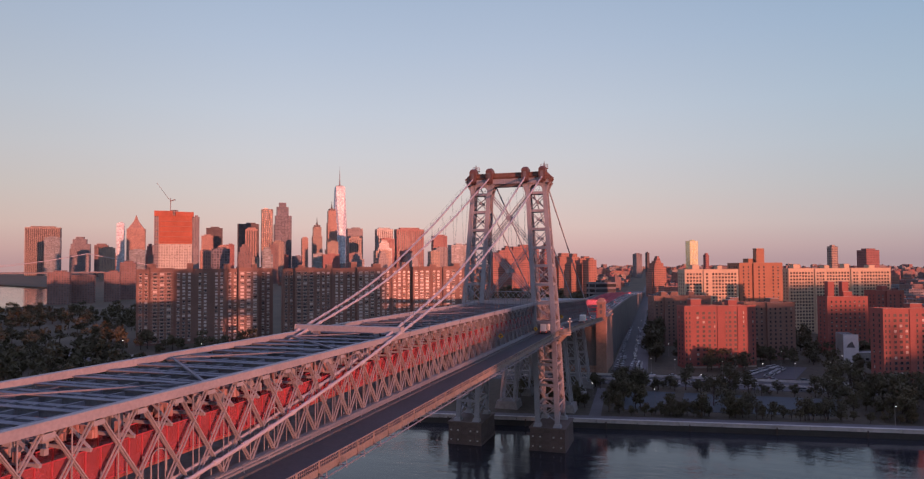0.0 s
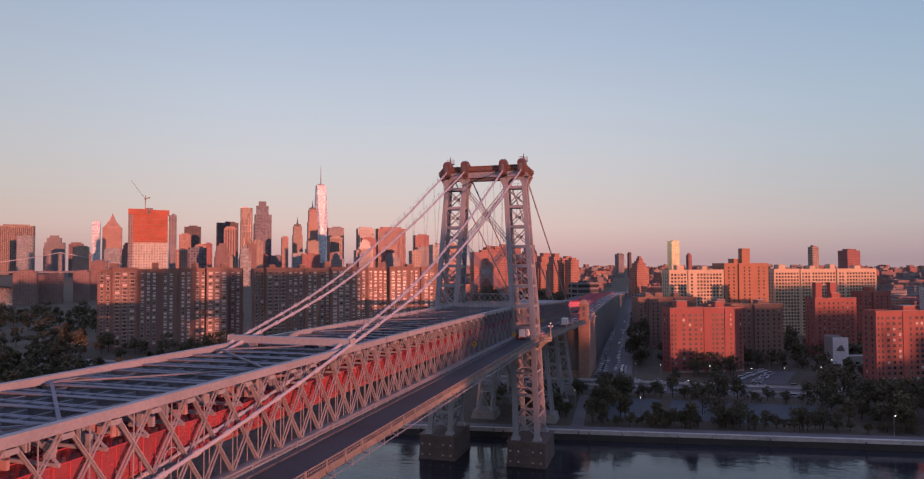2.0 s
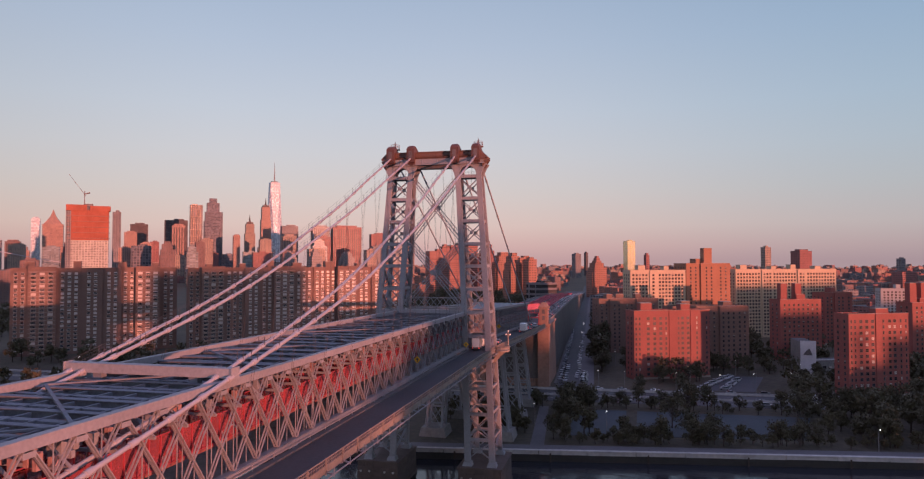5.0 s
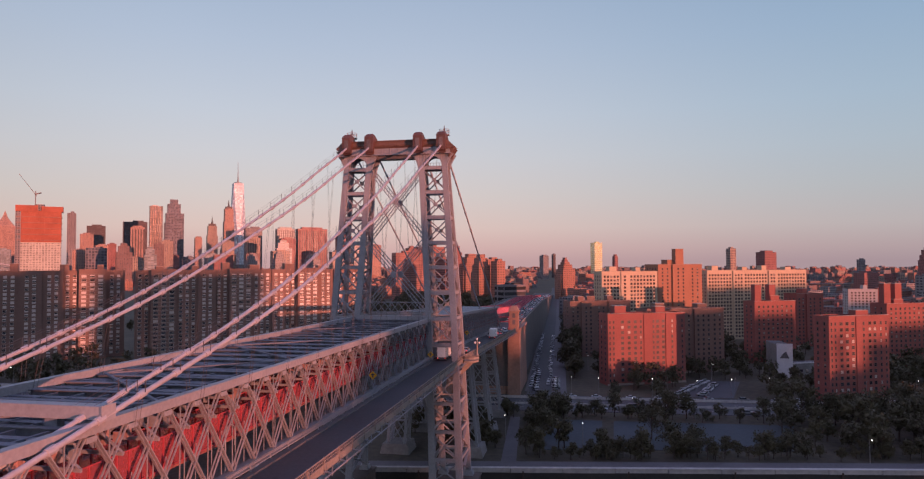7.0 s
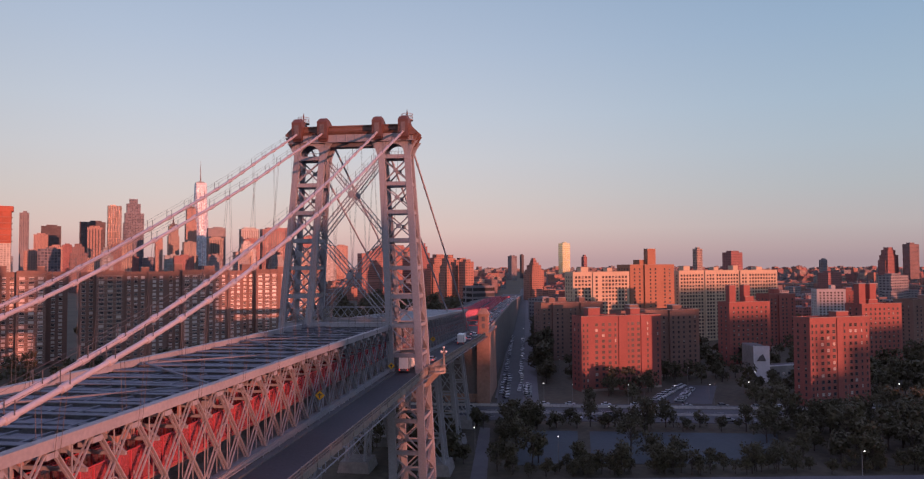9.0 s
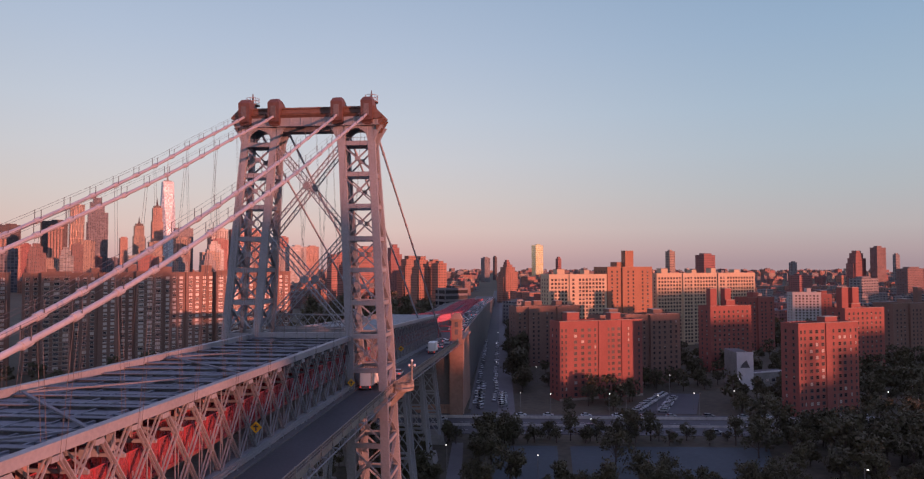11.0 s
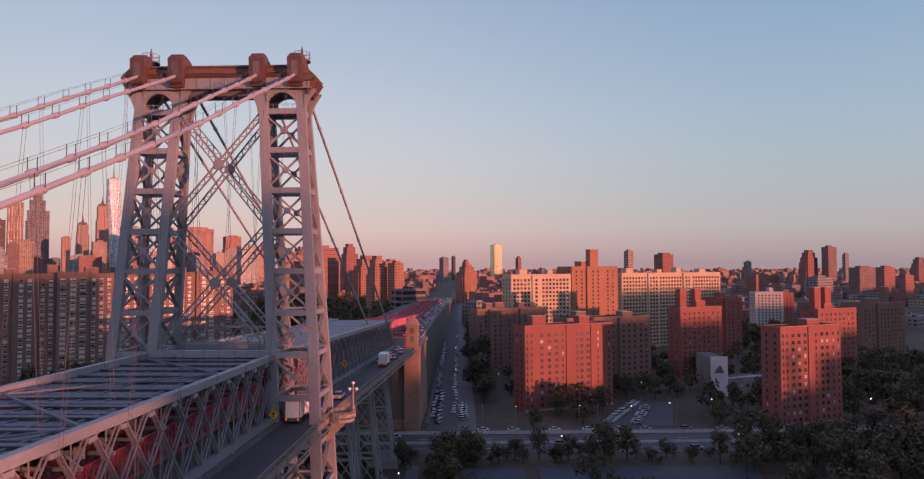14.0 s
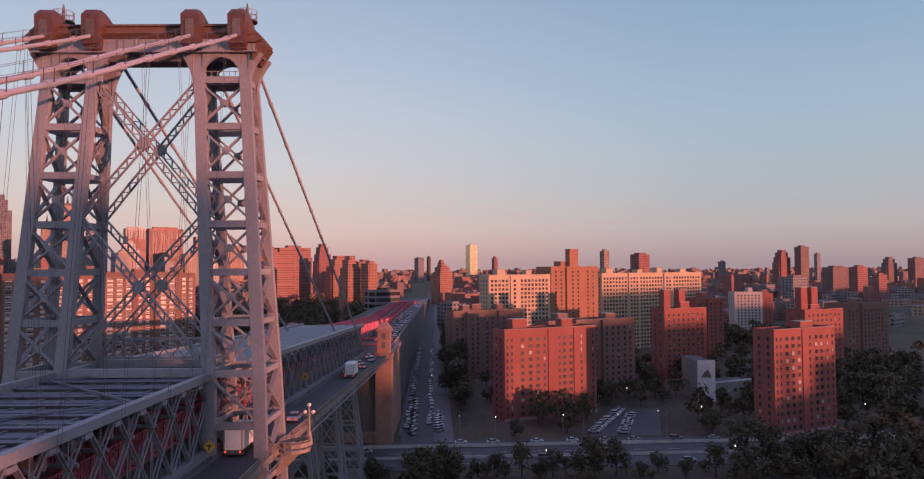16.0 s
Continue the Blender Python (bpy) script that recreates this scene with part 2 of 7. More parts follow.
# brick and bronze base colours lifted towards mauve, painting in distance haze
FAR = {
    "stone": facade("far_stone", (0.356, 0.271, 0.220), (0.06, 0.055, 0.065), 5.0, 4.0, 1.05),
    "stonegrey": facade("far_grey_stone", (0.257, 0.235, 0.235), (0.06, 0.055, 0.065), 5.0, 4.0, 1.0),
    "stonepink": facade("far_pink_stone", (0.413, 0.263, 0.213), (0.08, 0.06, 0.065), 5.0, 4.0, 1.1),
    "brick": facade("hazed_red_brick", (0.30, 0.14, 0.13), (0.10, 0.06, 0.06), 4.0, 3.3, 0.85),
    "brickdark": facade("hazed_dark_brick", (0.225, 0.145, 0.135), (0.09, 0.085, 0.09), 3.8, 3.0, 0.8),
    "brickband": facade("hazed_banded_brick", (0.33, 0.15, 0.13), (0.16, 0.09, 0.08), 60.0, 3.1, 0.85),
    "brickorange": facade("hazed_orange_brick", (0.35, 0.175, 0.135), (0.12, 0.08, 0.07), 4.0, 3.3, 0.85),
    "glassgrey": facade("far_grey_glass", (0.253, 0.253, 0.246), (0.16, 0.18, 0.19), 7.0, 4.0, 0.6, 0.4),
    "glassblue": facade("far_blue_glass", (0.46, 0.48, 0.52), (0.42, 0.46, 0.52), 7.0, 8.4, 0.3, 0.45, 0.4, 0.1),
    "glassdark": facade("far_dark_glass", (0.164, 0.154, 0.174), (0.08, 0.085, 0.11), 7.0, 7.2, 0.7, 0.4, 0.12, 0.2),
    "dark": facade("hazed_bronze", (0.11, 0.085, 0.085), (0.08, 0.07, 0.075), 7.0, 4.0, 0.8, 0.5),
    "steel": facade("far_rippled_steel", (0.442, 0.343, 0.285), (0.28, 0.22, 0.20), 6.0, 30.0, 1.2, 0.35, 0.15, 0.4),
    # sky glow mirrored by the glass is put into this gold
    "gold": facade("far_glow_gold_glass", (0.85, 0.80, 0.48), (0.9, 0.8, 0.42), 7.0, 8.0, 0.5, 0.3, 0.12, 0.6),
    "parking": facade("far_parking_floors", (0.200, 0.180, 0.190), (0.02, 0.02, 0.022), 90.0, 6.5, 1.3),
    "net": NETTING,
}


# ---- building blocks ----
class Solid:
    """Gathers corners and faces of one mesh, with UVs in metres on upright faces."""

    def __init__(self):
        self.v, self.f, self.m, self.uv = [], [], [], []

    def face(self, pts, mat=0, uv=None):
        i = len(self.v)
        self.v.extend(tuple(p) for p in pts)
        self.f.append(tuple(range(i, i + len(pts))))
        self.m.append(mat)
        self.uv.extend(uv or [(0, 0)] * len(pts))
        return self

    def hull(self, low, high, mat=0, cap=None):
        """A closed solid between two rings of corners, counter-clockwise from above."""
        n, i = len(low), len(self.v)
        self.v.extend(tuple(p) for p in low)
        self.v.extend(tuple(p) for p in high)
        cap = mat if cap is None else cap
        run = 0.0
        for a in range(n):
            b = (a + 1) % n
            w = (Vector(low[b]) - Vector(low[a])).length
            self.f.append((i + a, i + b, i + n + b, i + n + a))
            self.m.append(mat)
            self.uv.extend(((run, low[a][2]), (run + w, low[b][2]), (run + w, high[b][2]), (run, high[a][2])))
            run += w
        self.f.append(tuple(range(i + n - 1, i - 1, -1)))
        self.f.append(tuple(range(i + n, i + 2 * n)))
        self.m.extend((cap, cap))
        self.uv.extend([(0, 0)] * (2 * n))
        return self

    def box(self, x0, y0, z0, x1, y1, z1, mat=0, cap=None):
        r = ((x0, y0), (x1, y0), (x1, y1), (x0, y1))
        return self.hull([(*p, z0) for p in r], [(*p, z1) for p in r], mat, cap)

    def block(self, c, u, length, depth, z0, z1, mat=0, cap=None):
        """An upright block from the corner c, along the level direction u and back from it."""
        v = Vector((-u[1], u[0]))
        c, u = Vector(c), Vector(u)
        r = (c, c + u * length, c + u * length + v * depth, c + v * depth)
        return self.hull([(p.x, p.y, z0) for p in r], [(p.x, p.y, z1) for p in r], mat, cap)

    def beam(self, p, q, w, h, mat=0, up=(0, 0, 1)):
        """A bar of width w and height h from p to q."""
        p, q = Vector(p), Vector(q)
        d = (q - p).normalized()
        up = Vector(up)
        if abs(d.dot(up)) > 0.99:
            up = Vector((0, 1, 0))
        s = d.cross(up).normalized() * (w / 2)
        t = s.cross(d).normalized() * (h / 2)
        low = [p - s - t, p + s - t, p + s + t, p - s + t]
        return self.hull(low, [a + (q - p) for a in low], mat)

    def tube(self, pts, r, sides=8, mat=0):
        rings = []
        for i, p in enumerate(pts):
            a, b = Vector(pts[max(0, i - 1)]), Vector(pts[min(len(pts) - 1, i + 1)])
            d = (b - a).normalized()
            s = d.cross(Vector((0, 0, 1)) if abs(d.z) < 0.95 else Vector((1, 0, 0))).normalized()
            t = s.cross(d)
            rr = r[i] if isinstance(r, (list, tuple)) else r
            rings.append([Vector(p) + (s * math.cos(2 * math.pi * j / sides) + t * math.sin(2 * math.pi * j / sides)) * rr for j in range(sides)])
        i0 = len(self.v)
        for ring in rings:
            self.v.extend(tuple(p) for p in ring)
        for k in range(len(rings) - 1):
            for j in range(sides):
                a, b = i0 + k * sides + j, i0 + k * sides + (j + 1) % sides
                self.f.append((a, b, b + sides, a + sides))
                self.m.append(mat)
                self.uv.extend([(0, 0)] * 4)
        self.f.append(tuple(i0 + j for j in range(sides - 1, -1, -1)))
        self.f.append(tuple(i0 + (len(rings) - 1) * sides + j for j in range(sides)))
        self.m.extend((mat, mat))
        self.uv.extend([(0, 0)] * (2 * sides))
        return self

    def mesh(self, name, mats, base=(0, 0, 0)):
        me = bpy.data.meshes.new(name)
        b = Vector(base)
        me.from_pydata([tuple(Vector(p) - b) for p in self.v], [], self.f)
        for m in mats:
            me.materials.append(m)
        me.polygons.foreach_set("material_index", self.m)
        layer = me.uv_layers.new(name="UVMap")
        layer.data.foreach_set("uv", [c for p in self.uv for c in p])
        me.update()
        bm = bmesh.new()
        bm.from_mesh(me)
        bmesh.ops.recalc_face_normals(bm, faces=bm.faces)
        bm.to_mesh(me)
        bm.free()
        return me


def listed(mats):
    return mats if isinstance(mats, (list, tuple)) else [mats]


def thing(name, base, label, category, group="", kind=""):
    ob = new(name)
    ob.location = base
    ob.empty_display_size = 0.5
    return tagged(ob, label, category, group, kind)


def at_world(ob):
    p = Vector(ob.location)
    while ob.parent:
        ob = ob.parent
        p += Vector(ob.location)
    return p


def part(name, solid, mats, parent, label=""):
    """One mesh under a thing or under a part; corners are given in world places."""
    ob = new(name, solid.mesh(name, listed(mats), at_world(parent)))
    ob.parent = parent
    return tagged(ob, label)


def single(name, solid, mats, label, category, kind="", base=(0, 0, 0), group=""):
    ob = new(name, solid.mesh(name, listed(mats), base))
    ob.location = base
    return tagged(ob, label, category, group, kind)


def piece(name, mesh, m, parent):
    """A piece on shared mesh data, at the world pose m, under a thing."""
    ob = new(name, mesh)
    ob.parent = parent
    ob.matrix_basis = Matrix.Translation(-at_world(parent)) @ m
    return ob


def turned(x, y, z, u):
    return Matrix.Translation((x, y, z)) @ Matrix.Rotation(math.atan2(u[1], u[0]), 4, "Z")


def window_solid(w, h, solid=None, m=None, proud=0.10):
    """A window: a frame standing proud of the wall, a pane set back in it, a meeting rail and a sill."""
    s = Solid() if solid is None else solid
    m = m or Matrix()

    def quad(a, b, c, d, mat):
        s.face([m @ Vector(p) for p in (a, b, c, d)], mat)
    x, z, t, y0, y1 = w / 2, h / 2, 0.11, -proud, -0.02
    o, i = ((-x, -z), (x, -z), (x, z), (-x, z)), ((-x + t, -z + t), (x - t, -z + t), (x - t, z - t), (-x + t, z - t))
    for a in range(4):
        b = (a + 1) % 4
        quad((o[a][0], y0, o[a][1]), (o[b][0], y0, o[b][1]), (i[b][0], y0, i[b][1]), (i[a][0], y0, i[a][1]), 0)
        quad((o[a][0], 0, o[a][1]), (o[b][0], 0, o[b][1]), (o[b][0], y0, o[b][1]), (o[a][0], y0, o[a][1]), 0)
        quad((i[a][0], y0, i[a][1]), (i[b][0], y0, i[b][1]), (i[b][0], y1, i[b][1]), (i[a][0], y1, i[a][1]), 0)
    quad((i[0][0], y1, i[0][1]), (i[1][0], y1, i[1][1]), (i[2][0], y1, -0.04), (i[3][0], y1, -0.04), 1)
    quad((i[0][0], y1, 0.04), (i[1][0], y1, 0.04), (i[2][0], y1, i[2][1]), (i[3][0], y1, i[3][1]), 1)
    quad((i[0][0], y1 - 0.03, -0.04), (i[1][0], y1 - 0.03, -0.04), (i[1][0], y1 - 0.03, 0.04), (i[0][0], y1 - 0.03, 0.04), 0)
    quad((-x - 0.1, y0 - 0.08, -z - 0.12), (x + 0.1, y0 - 0.08, -z - 0.12), (x + 0.1, y0 - 0.08, -z), (-x - 0.1, y0 - 0.08, -z), 0)
    return s


GRID_U = Vector((0.77, 0.638))            # the street grid, along the rows of houses
GROUND = 3.0


# ---- river, ground, shore ----
def bank(x):
    """Where the river wall runs."""
    return 29 + 0.155 * x


water = Solid().face([(-9000, -6000, 0), (9000, -6000, 0), (9000, 9000, 0), (-9000, 9000, 0)])
wm, n, k, b = shader("river_water")
co, mp, ad, bp = n.new("ShaderNodeTexCoord"), n.new("ShaderNodeMapping"), n.new("ShaderNodeMath"), n.new("ShaderNodeBump")
w1, w2, calm = n.new("ShaderNodeTexNoise"), n.new("ShaderNodeTexNoise"), n.new("ShaderNodeTexNoise")
mp.inputs["Rotation"].default_value = (0, 0, 0.3)
mp.inputs["Scale"].default_value = (0.45, 1.0, 1.0)          # ripples lie across the wind
w1.inputs["Scale"].default_value, w1.inputs["Detail"].default_value = 0.22, 4
w2.inputs["Scale"].default_value, w2.inputs["Detail"].default_value = 1.1, 3
calm.inputs["Scale"].default_value, calm.inputs["Detail"].default_value = 0.025, 3
k.new(co.outputs["Object"], mp.inputs["Vector"])
for w in (w1, w2, calm):
    k.new(mp.outputs[0], w.inputs["Vector"])
ad.operation = "MULTIPLY_ADD"
ad.inputs[1].default_value = 0.35
k.new(w2.outputs[0], ad.inputs[0])
k.new(w1.outputs[0], ad.inputs[2])
k.new(ad.outputs[0], bp.inputs["Height"])
patch = n.new("ShaderNodeMapRange")                            # calmer and rougher stretches
patch.inputs[1].default_value, patch.inputs[2].default_value, patch.inputs[3].default_value, patch.inputs[4].default_value = 0.4, 0.62, 0.12, 0.5
k.new(calm.outputs[0], patch.inputs[0])
k.new(patch.outputs[0], bp.inputs["Strength"])
bp.inputs["Distance"].default_value = 0.5
k.new(bp.outputs[0], b.inputs["Normal"])
b.inputs["Base Color"].default_value, b.inputs["Roughness"].default_value, b.inputs["IOR"].default_value = (0.022, 0.023, 0.03, 1), 0.07, 1.38
single("water", water, wm, "dark rippled river water under a dawn sky", "river", "structure")

land = Solid()
shore = [(8000, bank(1100)), (1100, bank(1100)), (-60, bank(-60)), (-420, -30), (-720, 60), (-860, 420), (-900, 560), (-1550, 1120), (-2600, 1500), (-8000, 1700)]
ring = shore + [(-8000, 8800), (8000, 8800)]
land.hull([(x, y, -6) for x, y in reversed(ring)], [(x, y, GROUND) for x, y in reversed(ring)])
single("ground", land, EARTH, "dark parkland and city ground in shadow", "ground", "structure")
far_bank = [(-8000, 300), (-2300, 700), (-1500, 200), (-1100, -420), (-200, -560), (700, -500), (2500, -350), (8000, -200), (8000, -5800), (-8000, -5800)]
single("ground_east", Solid().hull([(x, y, -6) for x, y in reversed(far_bank)], [(x, y, GROUND) for x, y in reversed(far_bank)]), EARTH, "low land on the far side of the river", "ground", "structure")


def strip(name, x0, x1, y0, y1, z, mat, label, category, steps=1, slope=0.0, thick=0.3, kind="structure"):
    """A level strip of paving between two lines that run along the river."""
    s = Solid()
    s.hull([(x0, y0 + slope * x0, z - thick), (x1, y0 + slope * x1, z - thick), (x1, y1 + slope * x1, z - thick), (x0, y1 + slope * x0, z - thick)],
           [(x0, y0 + slope * x0, z), (x1, y0 + slope * x1, z), (x1, y1 + slope * x1, z), (x0, y1 + slope * x0, z)])
    return single(name, s, mat, label, category, kind)


river_wall = thing("river_wall", (0, bank(0), 0), "weathered pale concrete river wall with joints", "wall", kind="structure")
for i in range(44):
    x0 = -420 + 16 * i
    if x0 < -60:
        y0, y1 = -30 + (x0 + 420) / 360 * (bank(-60) + 30), -30 + (x0 + 16 + 420) / 360 * (bank(-60) + 30)
    else:
        y0, y1 = bank(x0), bank(x0 + 16)
    part("wall_block", Solid().beam((x0 + 0.12, y0 - 0.5, 2.95), (x0 + 15.88, y1 - 0.5, 2.95), 1.2, 1.2 + 0.1 * (i % 3)), SHOTCRETE, river_wall)
    part("tide_band", Solid().beam((x0, y0 - 0.45, -0.2), (x0 + 16, y1 - 0.45, -0.2), 1.2, 5.0 + 0.2 * (i % 3)), TIDE, river_wall, "dark wet foot of the river wall")
    part("coping", Solid().beam((x0 + 0.05, y0 - 0.5, 3.62), (x0 + 15.95, y1 - 0.5, 3.62), 1.6, 0.35), SHOTCRETE, river_wall)
    if i % 2 == 0:
        part("fender", Solid().beam((x0 + 4, y0 - 1.25, -1), (x0 + 4, y0 - 1.25, 3.0), 0.45, 0.45), BARK, river_wall)
strip("pavement_promenade", -60, 1000, 30.5, 37, 3.15, WALKWAY, "pale riverside promenade behind the river wall", "pavement", slope=0.155)
strip("road_riverside", -900, 1000, 116, 141, 3.12, ASPHALT, "dark river-side motorway with several lanes", "road", slope=0.05)
strip("road_service", -900, 1000, 143.5, 150, 3.10, ASPHALT, "dark service road beside the motorway", "road", slope=0.05)
for i, yy in enumerate((122.3, 134.8)):
    lines = Solid()
    for j in range(70):
        lines.box(-400 + 12 * j, yy + 0.05 * (-400 + 12 * j), 3.124, -396 + 12 * j, yy + 0.18 + 0.05 * (-400 + 12 * j), 3.13)
    single("road_marking", lines, LINEPAINT, "worn white dashed lane lines", "road marking", "stuff")
barrier = thing("barrier", (0, 142, 3), "pale concrete motorway barrier", "barrier", kind="structure")
for i in range(30):
    x0 = -360 + 24 * i
    for yy, hh in ((142.2, 1.1), (128.6, 0.85)):
        part("barrier_block", Solid().hull([(x0, yy + 0.05 * x0 - 0.3, 3.1), (x0 + 23.9, yy + 0.05 * (x0 + 24) - 0.3, 3.1), (x0 + 23.9, yy + 0.05 * (x0 + 24) + 0.3, 3.1), (x0, yy + 0.05 * x0 + 0.3, 3.1)],
                                           [(x0, yy + 0.05 * x0 - 0.12, 3.1 + hh), (x0 + 23.9, yy + 0.05 * (x0 + 24) - 0.12, 3.1 + hh), (x0 + 23.9, yy + 0.05 * (x0 + 24) + 0.12, 3.1 + hh), (x0, yy + 0.05 * x0 + 0.12, 3.1 + hh)]), SHOTCRETE, barrier)
for name, ring in (("pavement_court", ((37, 57), (56.5, 60), (57.5, 103), (34, 101))), ("pavement_court_2", ((60.5, 61), (121, 69), (131, 107), (62, 103)))):
    single(name, Solid().hull([(*p, 3) for p in ring], [(*p, 3.1) for p in ring]), COURT, "pale worn sports court in the riverside park", "court", "structure")
path = Solid().hull([(24, 40, 3), (29, 40, 3), (24, 104, 3), (20, 104, 3)], [(24, 40, 3.11), (29, 40, 3.11), (24, 104, 3.11), (20, 104, 3.11)])
single("pavement_path", path, WALKWAY, "pale path through the riverside park", "path", "structure")


def street_x(y, off):
    """The street beside the approach runs a little to one side."""
    return 27.5 + off - 0.0395 * (y - 150)


def along_street(name, o0, o1, y0, y1, z, mat, label, category):
    ring = [(street_x(y0, o0), y0), (street_x(y0, o1), y0), (street_x(y1, o1), y1), (street_x(y1, o0), y1)]
    return single(name, Solid().hull([(*p, z - 0.3) for p in ring], [(*p, z) for p in ring]), mat, label, category, "structure")


along_street("road_street", -5, 7, 148, 1500, 3.14, ASPHALT, "dark asphalt city street lined with parked cars", "road")
along_street("pavement_street", 7, 14.5, 150, 1500, 3.26, WALKWAY, "pale concrete pavement beside the street", "pavement")
along_street("pavement_street_2", -6.2, -5, 160, 1500, 3.26, WALKWAY, "narrow concrete pavement beside the approach wall", "pavement")
LOT = ((92, 158), (119, 158), (132, 205), (114, 205))
lot = Solid().hull([(p[0], p[1], 3) for p in LOT], [(p[0], p[1], 3.12) for p in LOT])
single("pavement_car_park", lot, ASPHALT, "small asphalt car park between the brick houses", "car park", "structure")


# ---- the bridge ----
TX = 0.1                 # the bridge's middle line
TY = 3.2                  # the tower legs' middle
CY = 2.6                  # the cap's middle
PANEL = 5.263
NODES = [-20.6 + PANEL * i for i in range(-42, 32)]


def chord(y):
    """Underside of the truss's top chord."""
    return 53.3 - 1.9 * ((y + 244) / 244) ** 2 if y < 0 else 51.4 - 0.042 * y


def deck(y):
    return 41.3 + 0.5 * (1 - ((y + 244) / 244) ** 2) if y < 0 else 41.3 - 0.042 * y


def leg_mid(z):
    return 13.5 - (z - 52) * (0.065 if z > 52 else 0.039)


def leg_half(z):
    return 4.5 - 0.5 * (z - 11) / 82


def leg_deep(z):
    return 2.75 + (95 - z) * 0.055


LEVELS = [9.5, 15.6, 22.9, 30.2, 37.8, 45.4, 52.4, 59.3, 66.2, 72.9, 79.8, 86.7, 93.4]
CW = 1.6                 # column width
QUAD = ((-1, -1), (1, -1), (1, 1), (-1, 1))
tower = thing("bridge_tower", (TX, TY, 8), "tall grey riveted steel suspension bridge tower with braced legs", "bridge tower")
for side in (-1, 1):
    for inout in (-1, 1):
        for fb in (-1, 1):
            def ring(z):
                w = CW * (1.12 - 0.17 * (z - 9) / 86)
                cx = TX + side * leg_mid(z) + inout * (leg_half(z) - w / 2)
                cy = TY + fb * (leg_deep(z) - 0.8)
                wx = w if fb < 0 else w * 0.8
                return [(cx + a * wx / 2, cy + b * w * 0.3, z) for a, b in QUAD]
            col = Solid()
            col.hull(ring(8.6), ring(52.1)).hull(ring(52.1), ring(97.2))
            column = part("column", col, STEEL, tower)
            foot = ring(8.2)
            fx, fy = sum(p[0] for p in foot) / 4, sum(p[1] for p in foot) / 4
            part("footing", Solid().hull([(fx + a * 1.5, fy + b * 1.5, 7.9) for a, b in QUAD], [(fx + a * 1.1, fy + b * 1.1, 9.4) for a, b in QUAD]), STEEL, column)

    def corner(z, inout, fb, inset=CW * 0.5):
        return Vector((TX + side * leg_mid(z) + inout * (leg_half(z) - inset), TY + fb * (leg_deep(z) - inset), z))
    for i, z in enumerate(LEVELS):
        for fb in (-1, 1):
            if i:
                part("strut", Solid().beam(corner(z, -1, fb), corner(z, 1, fb), 0.7, 0.95), STEEL, tower)
        for io in (-1, 1):
            if i:
                part("strut", Solid().beam(corner(z, io, -1), corner(z, io, 1), 0.6, 0.8), STEEL, tower)
        if i + 1 == len(LEVELS):
            break
        z2 = LEVELS[i + 1]
        for fb in (-1, 1):
            if z == 37.8:
                continue                                   # the roadway passes through here
            for a in (-1, 1):
                p, q = corner(z + 0.4, a, fb), corner(z2 - 0.4, -a, fb)
                o = Vector((0, fb * 0.16 * a, 0))
                part("diagonal", Solid().beam(p + o, q + o, 0.26, 0.5, up=(0, 1, 0)), STEEL, tower)
            mid = (corner(z, 1, fb) + corner(z2, -1, fb)) / 2
            part("gusset_plate", Solid().hull([mid + Vector((0.55 * math.cos(t * math.pi / 4), -0.32, 0.55 * math.sin(t * math.pi / 4))) for t in range(8)], [mid + Vector((0.55 * math.cos(t * math.pi / 4), 0.32, 0.55 * math.sin(t * math.pi / 4))) for t in range(8)]), STEEL, tower)
        for io in (-1, 1):
            lat = Solid()                                  # lighter laced bracing on the sides
            for a in (-1, 1):
                p, q = corner(z + 0.4, io, a), corner(z2 - 0.4, io, -a)
                for off in (-0.16, 0.16):
                    lat.beam(p + Vector((off, 0, 0)), q + Vector((off, 0, 0)), 0.10, 0.4, up=(1, 0, 0))
            part("side_lacing", lat, STEEL, tower)

